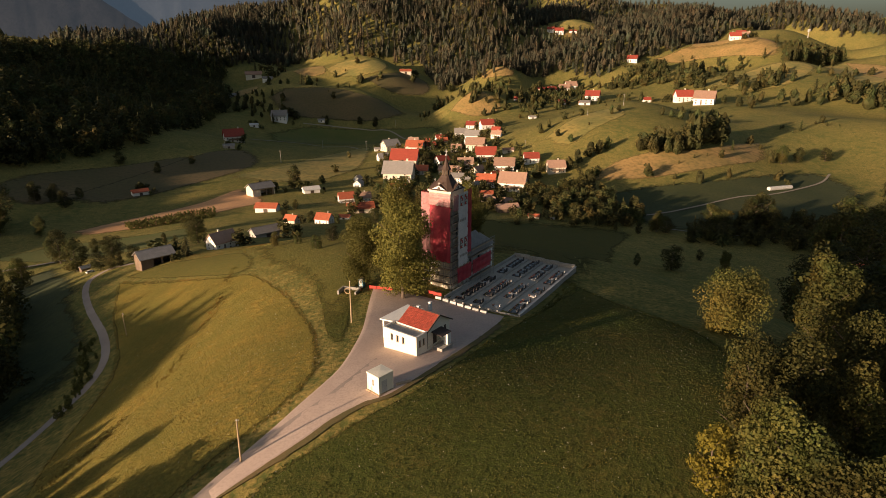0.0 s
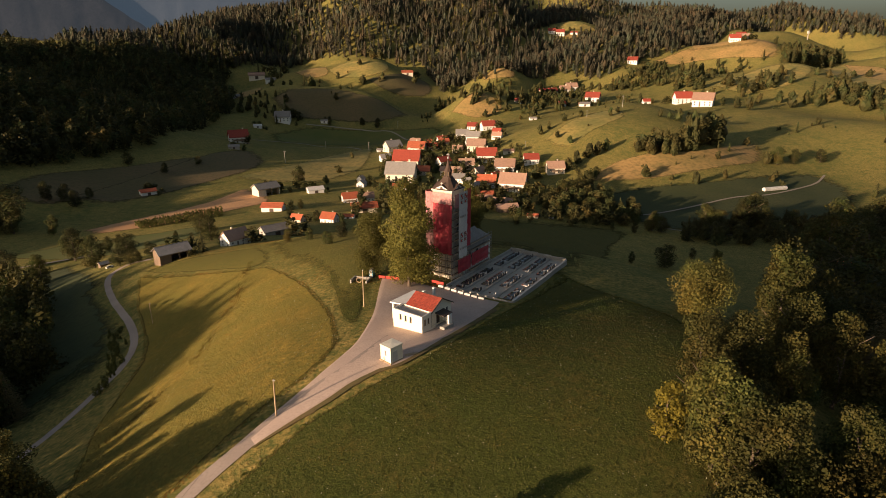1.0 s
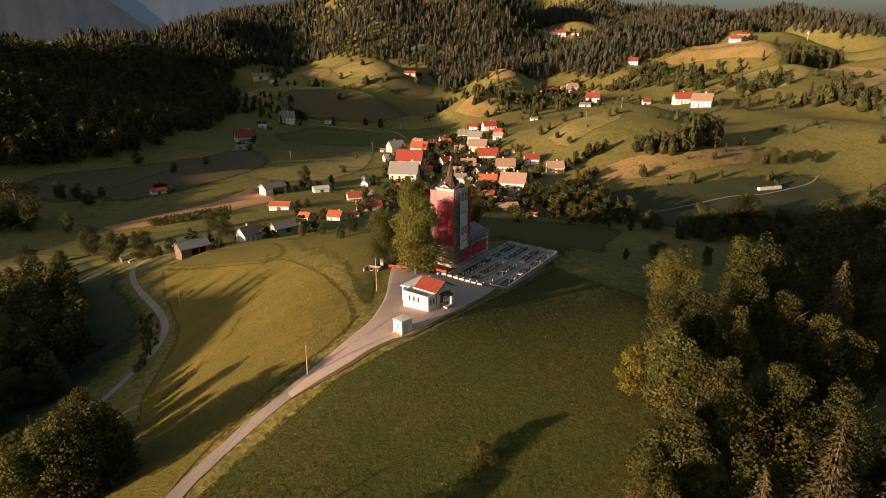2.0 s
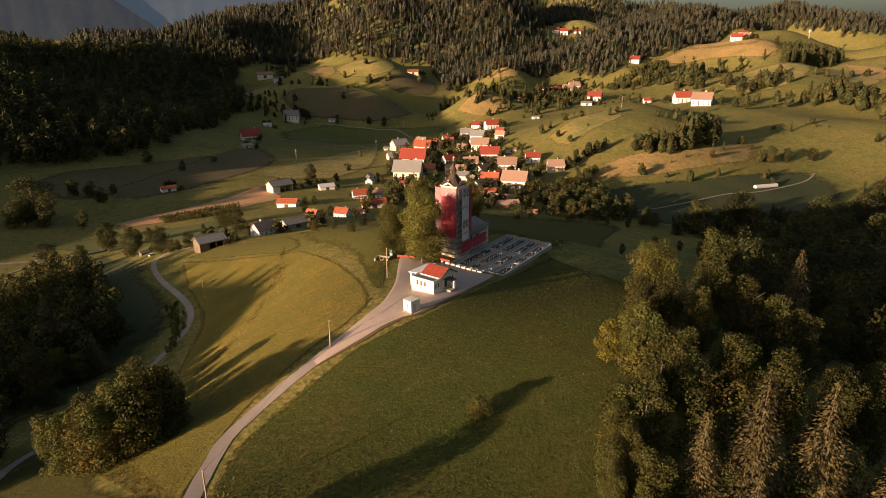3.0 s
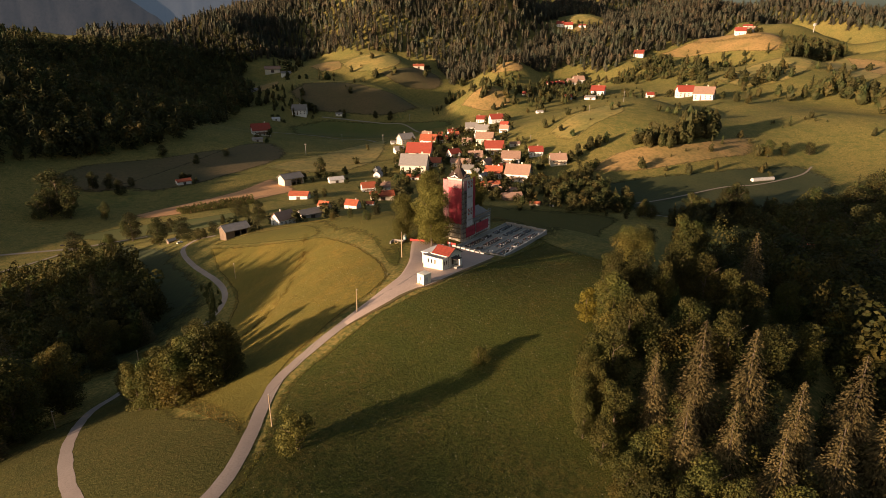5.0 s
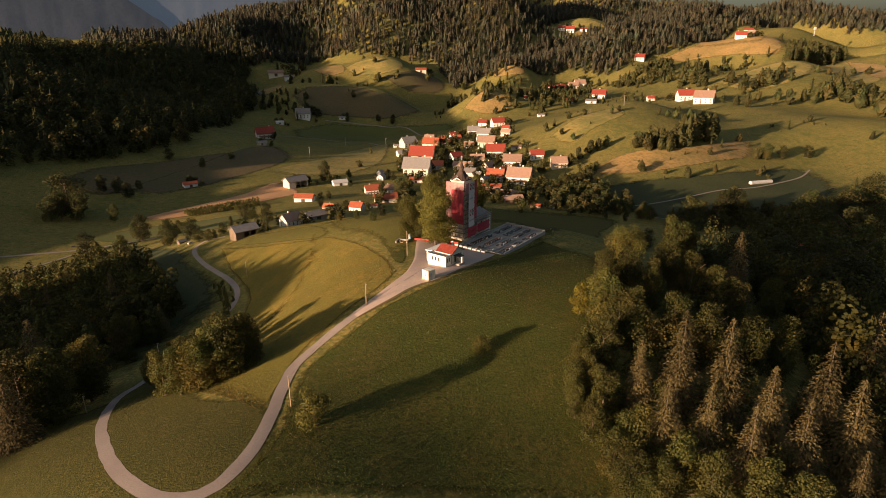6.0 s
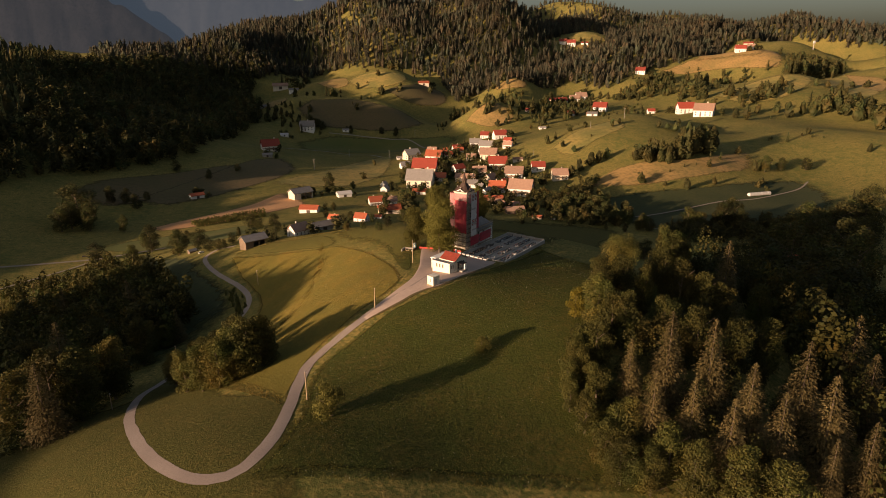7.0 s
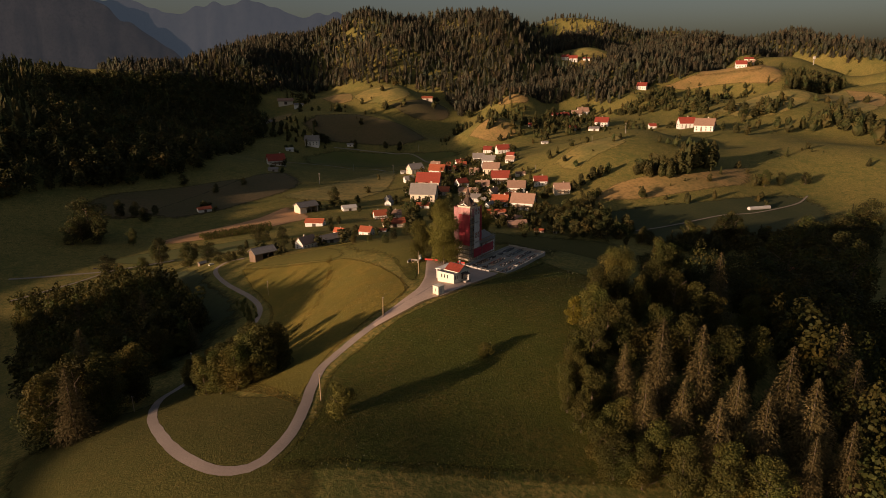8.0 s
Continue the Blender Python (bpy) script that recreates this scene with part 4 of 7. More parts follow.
def build_chapel():
    # own axes: x along the windowed front, y to the back
    CH = thing("mortuary_chapel", pose(-6.3, 14.7, -10.45, 0, 0, -37), "small white flat-fronted chapel with a red tiled roof behind", "chapel")
    base = Shape().box(0.03, 8.57, 0.03, 11.3, -2.2, 0.10)
    part("plinth", base, WARMWHITE, CH)
    # front block with a gravel flat roof and parapet
    fr = Shape()
    for a, b in ((0, 1.95), (2.55, 3.45), (4.05, 4.95), (5.55, 8.6)):
        fr.box(a, b, 0, 0.35, 0.1, 3.7)
    for a in (1.95, 3.45, 4.95):
        fr.box(a, a + 0.6, 0, 0.35, 0.1, 1.35)
        fr.box(a, a + 0.6, 0, 0.35, 2.85, 3.7)
    fr.box(0, 0.35, 0.35, 3.6, 0.1, 3.7)
    fr.box(8.25, 8.6, 0.35, 3.6, 0.1, 3.7)
    fr.box(0.35, 8.25, 3.3, 3.6, 0.1, 3.7)
    part("front_block", fr, WARMWHITE, CH)
    part("flat_roof", Shape().box(0.36, 8.24, 0.36, 3.29, 3.1, 3.42), STONEPAVE, CH, "grey gravel flat roof")
    rim = Shape().box(-0.05, 8.65, -0.05, 0.34, 3.702, 3.76).box(-0.05, 0.34, 0.34, 3.6, 3.702, 3.76).box(8.26, 8.65, 0.34, 3.6, 3.702, 3.76)
    part("parapet_capping", rim, PALETIN, CH)
    for a in (1.95, 3.45, 4.95):
        w = part("window", Shape().box(a, a + 0.6, 0.12, 0.2, 1.35, 1.42).box(a, a + 0.6, 0.12, 0.2, 2.78, 2.85).box(a, a + 0.06, 0.12, 0.2, 1.42, 2.78).box(a + 0.54, a + 0.6, 0.12, 0.2, 1.42, 2.78), PALEWOOD, CH)
        part("pane", Shape().box(a + 0.06, a + 0.54, 0.15, 0.17, 1.42, 2.78), GLASS, w)
    for y in (1.0, 2.2):
        pane_set(CH, "window", 8.6, y, 1.35, 0.5, 1.4, (1, 0), PALEWOOD)
    # main hall: gable ends face the sides, ridge along the front
    hall = Shape().box(1.2, 8.3, 3.6, 11.2, 0.1, 3.5)
    hall.hull([(1.2, 3.62, 3.5), (1.2, 11.18, 3.5), (1.2, 7.4, 5.6)], [(8.3, 3.62, 3.5), (8.3, 11.18, 3.5), (8.3, 7.4, 5.6)])
    part("hall_wall", hall, WARMWHITE, CH)
    roof = Shape()
    roof.hull([(0.9, 3.45, 3.48), (8.6, 3.45, 3.48), (8.6, 7.4, 5.68), (0.9, 7.4, 5.68)], [(0.9, 3.40, 3.60), (8.6, 3.40, 3.60), (8.6, 7.4, 5.82), (0.9, 7.4, 5.82)])
    slope = part("roof", roof, REDTILE, CH, "red clay tiled roof slope")
    tiles_on(slope, 0.9, 8.6, 3.38, 7.38, 3.62, 5.84, 1, 12, 18, REDTILE)
    back = Shape().hull([(0.9, 7.42, 5.66), (8.7, 7.42, 5.66), (8.7, 11.7, 3.25), (0.9, 11.7, 3.25)], [(0.9, 7.42, 5.82), (8.7, 7.42, 5.82), (8.7, 11.75, 3.40), (0.9, 11.75, 3.40)])
    part("back_roof", back, DARKTIN, CH, "dark sheet-covered back roof slope")
    part("ridge_cap", Shape().tube((0.85, 7.41, 5.84), (8.72, 7.41, 5.84), 0.14), DARKTIN, CH)
    verge = Shape().hull([(8.6, 3.3, 3.35), (8.78, 3.3, 3.35), (8.78, 7.4, 5.62), (8.6, 7.4, 5.62)], [(8.6, 3.3, 3.66), (8.78, 3.3, 3.66), (8.78, 7.4, 5.92), (8.6, 7.4, 5.92)])
    verge.hull([(8.6, 7.4, 5.62), (8.78, 7.4, 5.62), (8.78, 11.7, 3.2), (8.6, 11.7, 3.2)], [(8.6, 7.4, 5.92), (8.78, 7.4, 5.92), (8.78, 11.7, 3.45), (8.6, 11.7, 3.45)])
    part("verge_board", verge, DARKTRIM, CH)
    for y in (8.4, 9.6):
        pane_set(CH, "window", 8.3, y, 1.6, 0.55, 1.2, (1, 0), DARKTRIM)
    # canopied entrance at the side
    part("porch_roof", Shape().hull([(8.35, 5.0, 2.75), (11.0, 5.0, 2.55), (11.0, 8.2, 2.55), (8.35, 8.2, 2.75)], [(8.35, 5.0, 2.98), (11.0, 5.0, 2.7), (11.0, 8.2, 2.7), (8.35, 8.2, 2.98)]), DARKTIN, CH, "dark sheet porch canopy")
    part("porch_wall", Shape().box(10.0, 10.9, 7.0, 8.0, -0.3, 2.55).box(8.31, 10.9, 8.0, 8.15, -0.3, 2.55), PLASTER, CH)
    part("porch_step", Shape().box(8.9, 11.2, 4.8, 8.4, -1.6, 0.04), CONCRETE, CH)
    door = part("door", Shape().box(8.28, 8.36, 5.6, 6.7, 0.1, 2.3), DARKTRIM, CH)
    part("door_handle", Shape().box(8.37, 8.42, 5.7, 5.85, 1.1, 1.15), STEEL, door)
    part("drainpipe", Shape().tube((8.72, 3.35, 0.0), (8.72, 3.35, 3.5), 0.06), DARKTRIM, CH)
    # pale side awning over the open lobby
    part("lobby_roof", Shape().hull([(-3.7, 3.0, 3.05), (1.15, 3.7, 3.2), (1.15, 12.0, 3.2), (-3.7, 12.0, 3.05)], [(-3.7, 3.0, 3.35), (1.15, 3.7, 3.5), (1.15, 12.0, 3.5), (-3.7, 12.0, 3.35)]), PLASTER, CH, "pale sheet roof over an open side lobby")
    for y in (3.4, 7.2, 11.2):
        part("lobby_post", Shape().box(-3.3, -2.9, y, y + 0.4, -1.0, 3.06), PLASTER, CH)
    part("skylight", Shape().box(-1.7, -0.3, 9.6, 10.6, 3.3, 3.58), DARKTIN, CH)
    for x, y, h in ((0.4, 10.2, 4.6), (2.6, 11.4, 5.6)):
        part("chimney", Shape().box(x, x + 0.55, y, y + 0.55, 2.9, h).box(x - 0.06, x + 0.61, y - 0.06, y + 0.61, h, h + 0.12), PLASTER, CH)
    CH.scale = (0.94, 0.94, 0.95)
    return CH


build_chapel()


def build_kiosk():
    KI = thing("transformer_kiosk", pose(-7.35, -1.9, -10.25, 0, 0, -43), "small white concrete transformer kiosk with a shallow pyramid roof", "kiosk")
    w, d, h = 2.8, 3.0, 3.15
    part("foundation", Shape().box(-0.25, w + 0.25, -0.25, d + 0.25, -1.2, 0.12), PALEWOOD, KI, "pale timber-edged footing")
    body = Shape().box(0, w, 0, d, 0.12, h)
    for x, y in ((-0.04, -0.04), (w - 0.16, -0.04), (-0.04, d - 0.16), (w - 0.16, d - 0.16)):
        body.box(x, x + 0.2, y, y + 0.2, 0.12, h + 0.01)
    part("body", body, WARMWHITE, KI)
    e = 0.12
    part("roof", Shape().hull([(-e, -e, h), (w + e, -e, h), (w + e, d + e, h), (-e, d + e, h)], [(-e, -e, h + 0.16), (w + e, -e, h + 0.16), (w + e, d + e, h + 0.16), (-e, d + e, h + 0.16)]).hull([(-e, -e, h + 0.16), (w + e, -e, h + 0.16), (w + e, d + e, h + 0.16), (-e, d + e, h + 0.16)], [(w / 2 - .05, d / 2 - .05, h + 0.24), (w / 2 + .05, d / 2 - .05, h + 0.24), (w / 2 + .05, d / 2 + .05, h + 0.24), (w / 2 - .05, d / 2 + .05, h + 0.24)]), WARMWHITE, KI)
    vent = part("vent", Shape().box(1.2, 1.55, -0.03, 0.0, 1.25, 2.3), DARKTRIM, KI, "dark louvred vent")
    for k in range(6):
        part("louvre", Shape().box(1.22, 1.53, -0.06, -0.028, 1.3 + 0.16 * k, 1.38 + 0.16 * k), GREYWALL, vent)
    door = part("door", Shape().box(w, w + 0.05, 0.6, 1.7, 0.2, 2.3), TRIM, KI)
    part("door_handle", Shape().box(w + 0.05, w + 0.1, 1.5, 1.56, 1.1, 1.3), STEEL, door)
    # a plank lies beside it
    P = new("timber_plank", Shape().box(0, 2.6, 0, 0.7, 0, 0.22).mesh("timber_plank"))
    P.data.materials.append(PALEWOOD)
    P.matrix_world = pose(-2.6, -1.0, height(-1.5, -0.3) + 0.05, 0, 0, 25)
    tagged(P, "pale timber slab lying on the verge", "plank")


build_kiosk()


# ---- church in scaffolding ----
CHURCH_TURN = -33
CHURCH = pose(7.0, 54.6, -16.2, 0, 0, CHURCH_TURN)      # the tower's near right corner


def build_church():
    CHU = thing("church", CHURCH, "plastered village church with a tower under repair", "church")
    a = 6.3                                                # tower side; x runs to the left from the corner as -x, y back
    top = 25.6
    t = Shape().box(-a, 0, 0, a, -2, top)
    t.box(-a - 0.25, 0.25, -0.25, a + 0.25, top, top + 0.45)
    t.box(-a - 0.12, 0.12, -0.12, a + 0.12, 8.3, 8.6)
    part("tower_wall", t, CREAM, CHU)
    # four pediments under the helm
    for k in range(4):
        g = Shape().hull([(-2.6, -a / 2 - 0.3, top + 0.45), (2.6, -a / 2 - 0.3, top + 0.45), (0, -a / 2 - 0.3, top + 1.72)], [(-2.6, -a / 2 + 1.5, top + 0.45), (2.6, -a / 2 + 1.5, top + 0.45), (0, -a / 2 + 1.5, top + 1.72)])
        ped = part("pediment", g, PLASTER, CHU, "white gable pediment")
        ped.matrix_local = pose(-a / 2, a / 2, 0, 0, 0, 90 * k)
        c = Shape().tube((0, -a / 2 - 0.36, top + 0.92), (0, -a / 2 - 0.28, top + 0.92), 0.42, sides=14)
        part("oculus", c, DARKTRIM, ped)
        cap = Shape()
        cap.hull([(-2.9, -a / 2 - 0.45, top + 0.42), (-2.6, -a / 2 - 0.45, top + 0.42), (0, -a / 2 - 0.45, top + 1.72), (0, -a / 2 - 0.45, top + 1.88)], [(-2.9, -a / 2 + 1.6, top + 0.42), (-2.6, -a / 2 + 1.6, top + 0.42), (0, -a / 2 + 1.6, top + 1.72), (0, -a / 2 + 1.6, top + 1.88)])
        cap.hull([(2.6, -a / 2 - 0.45, top + 0.42), (2.9, -a / 2 - 0.45, top + 0.42), (0, -a / 2 - 0.45, top + 1.88), (0, -a / 2 - 0.45, top + 1.72)], [(2.6, -a / 2 + 1.6, top + 0.42), (2.9, -a / 2 + 1.6, top + 0.42), (0, -a / 2 + 1.6, top + 1.88), (0, -a / 2 + 1.6, top + 1.72)])
        part("pediment_cap", cap, HELM, ped)
        part("finial", Shape().tube((0, -a / 2 - 0.2, top + 1.78), (0, -a / 2 - 0.2, top + 2.59), 0.07).box(-0.35, 0.35, -a / 2 - 0.26, -a / 2 - 0.14, top + 2.22, top + 2.31), TRIM, ped)
    helm = Shape().lathe([(3.75, top + 0.45), (3.65, top + 0.6), (2.85, top + 1.41), (1.95, top + 2.4), (1.35, top + 3.3), (1.12, top + 3.8)], 16, -a / 2, a / 2, 0.75)
    part("helm_roof", helm, HELM, CHU, "dark brown bell-shaped tower helm")
    lan = Shape().lathe([(0.8, top + 3.77), (0.8, top + 5.13)], 8, -a / 2, a / 2)
    part("lantern", lan, DARKTRIM, CHU)
    for k in range(8):
        w = 2 * math.pi * k / 8
        part("lantern_post", Shape().tube((-a / 2 + 0.95 * math.cos(w), a / 2 + 0.95 * math.sin(w), top + 3.77), (-a / 2 + 0.95 * math.cos(w), a / 2 + 0.95 * math.sin(w), top + 5.19), 0.11), WOOD, CHU)
    sp = Shape().lathe([(1.3, top + 5.13), (1.15, top + 5.38), (0.8, top + 6.0), (0.55, top + 6.68), (0.32, top + 7.49), (0.12, top + 8.48)], 8, -a / 2, a / 2)
    part("spire", sp, HELM, CHU, "slender dark spire")
    ball = Shape().lathe([(0.05, top + 8.48), (0.3, top + 8.6), (0.36, top + 8.76), (0.3, top + 8.91), (0.05, top + 9.04)], 10, -a / 2, a / 2)
    part("spire_ball", ball, PALESTONE, CHU)
    part("spire_cross", Shape().box(-a / 2 - 0.07, -a / 2 + 0.07, a / 2 - 0.07, a / 2 + 0.07, top + 8.97, top + 10.09).box(-a / 2 - 0.5, -a / 2 + 0.5, a / 2 - 0.06, a / 2 + 0.06, top + 9.59, top + 9.69), STEEL, CHU)
    # nave behind the tower, and the choir
    n0, n1 = a, a + 11.5
    hall = Shape().box(-a - 0.2, 0.2, n0, n1, -3, 7.6)
    hall.hull([(-a - 0.2, n0 + .01, 7.6), (0.2, n0 + .01, 7.6), (-a / 2, n0 + .01, 11.0)], [(-a - 0.2, n1, 7.6), (0.2, n1, 7.6), (-a / 2, n1, 11.0)])
    part("nave_wall", hall, PLASTER, CHU)
    for s in (-1, 1):
        x0, x1 = -a / 2 + s * 4.3, -a / 2
        roof = Shape().hull([(x0, n0 - 0.3, 7.25), (x1, n0 - 0.3, 11.1), (x1, n1 + 0.4, 11.1), (x0, n1 + 0.4, 7.25)][::s], [(x0 + 0.05 * s, n0 - 0.3, 7.55), (x1, n0 - 0.3, 11.4), (x1, n1 + 0.4, 11.4), (x0 + 0.05 * s, n1 + 0.4, 7.55)][::s])
        part("nave_roof", roof, GREYTILE, CHU, "grey tiled nave roof")
    choir = Shape().hull([(-a + 0.2, n1, -3), (-0.2, n1, -3), (-0.2, n1 + 5, -3), (-2, n1 + 7, -3), (-5, n1 + 7, -3), (-a + 0.2, n1 + 5, -3)], [(-a + 0.2, n1, 6.8), (-0.2, n1, 6.8), (-0.2, n1 + 5, 6.8), (-2, n1 + 7, 6.8), (-5, n1 + 7, 6.8), (-a + 0.2, n1 + 5, 6.8)])
    part("choir_wall", choir, PLASTER, CHU)
    e = 0.4
    part("choir_roof", Shape().hull([(-a + 0.2 - e, n1, 6.8), (-0.2 + e, n1, 6.8), (-0.2 + e, n1 + 5.2, 6.8), (-2 + e, n1 + 7.4, 6.8), (-5 - e, n1 + 7.4, 6.8), (-a + 0.2 - e, n1 + 5.2, 6.8)], [(-a / 2 - .1, n1, 10.0), (-a / 2 + .1, n1, 10.0), (-a / 2 + .1, n1 + 2.5, 10.0), (-a / 2 + .05, n1 + 2.7, 10.0), (-a / 2 - .05, n1 + 2.7, 10.0), (-a / 2 - .1, n1 + 2.5, 10.0)]), GREYTILE, CHU, "grey hipped choir roof")
    for y in (9.5, 14.0):
        pane_set(CHU, "window", 0.2, y, 3.2, 1.3, 3.2, (1, 0), TRIM)
    for z in (14.0, 21.5):
        pane_set(CHU, "window", 0, a / 2, z, 1.3, 2.4, (1, 0), TRIM)
        pane_set(CHU, "window", -a / 2, 0, z, 1.3, 2.4, (0, -1), TRIM)
    return CHU


build_church()


def scaffold(name, m, length, width_levels, bays, label, nets=(), deck=1.0, base=-1.0):
    """A tube scaffold along its own x axis, standing out to -y: posts, ledgers and boards each a part."""
    SC = thing(name, m, label, "scaffold", "scaffolding round the church")
    levels = width_levels
    dx = length / bays
    post = Shape().tube((0, 0, base), (0, 0, levels * 2.0 + 1.0), 0.055, sides=5).mesh("post")
    post.materials.append(STEEL)
    for i in range(bays + 1):
        for y in (-0.15, -deck - 0.15):
            part("post", post, STEEL, SC).location = (i * dx, y, 0)
    rail = Shape().tube((-0.2, 0, 0), (length + 0.2, 0, 0), 0.05, sides=5).mesh("ledger")
    rail.materials.append(STEEL)
    board = Shape().box(0.03, dx - 0.03, -deck - 0.12, -0.2, -0.05, 0.02).mesh("deck_board")
    board.materials.append(DECK)
    toe = Shape().box(0.03, dx - 0.03, -deck - 0.19, -deck - 0.15, 0.0, 0.24).mesh("toe_board")
    toe.materials.append(PALEWOOD)
    brace = Shape().tube((0, -deck - 0.21, 0), (dx, -deck - 0.21, 2.0), 0.045, sides=5).mesh("brace")
    brace.materials.append(STEEL)
    for k in range(1, levels + 1):
        for y, z in ((-deck - 0.15, 0.0), (-deck - 0.15, 1.0), (-0.15, 0.0)):
            part("ledger", rail, STEEL, SC).location = (0, y, k * 2.0 + z)
        for i in range(bays):
            part("deck_board", board, DECK, SC).location = (i * dx, 0, k * 2.0 + 0.06)
            part("toe_board", toe, PALEWOOD, SC).location = (i * dx, 0, k * 2.0 + 0.06)
        part("brace", brace, STEEL, SC).location = ((k % bays) * dx, 0, (k - 1) * 2.0)
    for x0, x1, z0, z1, mat, what in nets:
        nx, nz = 24, 30
        rs = np.random.RandomState(int(z1 * 10))
        gx, gz = np.meshgrid(np.linspace(x0, x1, nx), np.linspace(z0, z1, nz))
        belly = 0.10 * np.sin((gx - x0) / dx * math.pi) ** 2 + 0.08 * np.abs(np.sin(gz / 2.0 * math.pi)) + rs.normal(0, 0.035, gx.shape)
        gy = -deck - 0.36 - belly
        sag = (gz == z1) * 0.18 * np.sin((gx - x0) * 2.1) ** 2 - (gz == z0) * 0.25 * np.sin((gx - x0) * 1.7) ** 2
        i = np.arange(nz - 1)[:, None] * nx + np.arange(nx - 1)[None, :]
        me = sheet_mesh("netting", np.column_stack([gx.ravel(), gy.ravel(), (gz - sag).ravel()]), np.stack([i, i + 1, i + nx + 1, i + nx], -1).reshape(-1, 4), mat, True)
        part("netting", me, mat, SC, what)
    return SC


RED, PALE, WHITE = "red netting", "pale worn netting", "white printed banner sheet"
scaffold("tower_scaffold", CHURCH @ pose(-7.3, -0.3, 0), 8.2, 12, 4, "tall steel tube scaffold with red netting on the tower",
                       [(-0.2, 8.3, 22.6, 25.7, PALENET, PALE), (2.3, 8.35, 8.2, 22.7, REDNET, RED), (-0.25, 2.35, 7.4, 22.8, PALENET, PALE)])
scaffold("tower_scaffold", CHURCH @ pose(0.3, -1.0, 0, 0, 0, 90), 8.3, 12, 4, "tall steel tube scaffold with a white banner on the tower",
                      [(2.0, 6.5, 6.4, 25.6, BANNER, WHITE), (6.4, 8.4, 9.0, 26.0, REDNET, RED), (1.6, 8.5, 2.0, 6.3, REDNET, RED), (-0.2, 2.05, 21.4, 25.5, PALENET, PALE)])
scaffold("tower_scaffold", CHURCH @ pose(-6.6, 7.4, 0, 0, 0, -90), 8.3, 12, 4, "tall steel tube scaffold with pale netting on the tower",
         [(0, 8.3, 4.0, 25.6, REDNET, RED)])
scaffold("nave_scaffold", CHURCH @ pose(0.4, 7.9, -1.2, 0, 0, 90), 12.5, 5, 5, "low steel tube scaffold with red netting along the nave",
         [(0.2, 10.2, 3.4, 7.6, REDNET, RED)])


def banner_prints():
    """Dark printed window shapes and bars of unreadable writing on the white sheet."""
    BP = thing("banner_prints", CHURCH @ pose(0.3, -1.0, 0, 0, 0, 90), "dark window pictures printed on a white sheet", "print")
    for z in (23.6, 12.6):
        for x in (3.3, 5.3):
            w = part("printed_window", Shape().box(x - 0.6, x + 0.6, -1.62, -1.56, z - 1.3, z + 1.3), DARKTRIM, BP)
            for r in range(4):
                for c in range(2):
                    part("printed_pane", Shape().box(x - 0.52 + 0.55 * c, x - 0.05 + 0.55 * c, -1.66, -1.622, z - 1.15 + 0.62 * r, z - 0.68 + 0.62 * r), REDPLASTIC if (r + c) % 3 == 0 else TRIM, w)
    for z, n in ((18.3, 4), (9.0, 5)):
        for k in range(n):
            part("printed_bar", Shape().box(2.5 + k * 0.75, 3.0 + k * 0.75, -1.62, -1.57, z, z + 0.6), CONCRETE, BP)


banner_prints()
POLES = [(-14.9, 30.7, 9.5, 0.5), (-24.0, -15.9, 7.1, 1.5), (-34.7, -65.1, 8.0, 1.0), (-105.0, -35.3, 5.8, 2.0), (-101.1, 93.1, 8.1, 1.0), (-108.0, 13.5, 8.2, 1.0)]        # x, y, height, lean
# ---- graveyard: four terraces behind low walls ----
YARD_TURN = -28.0
YARD_W, YARD_L, YARD_FALL = 18.8, 47.5, -0.075
YARD = pose(5.6, 47.6, -15.55, 0, 0, YARD_TURN)


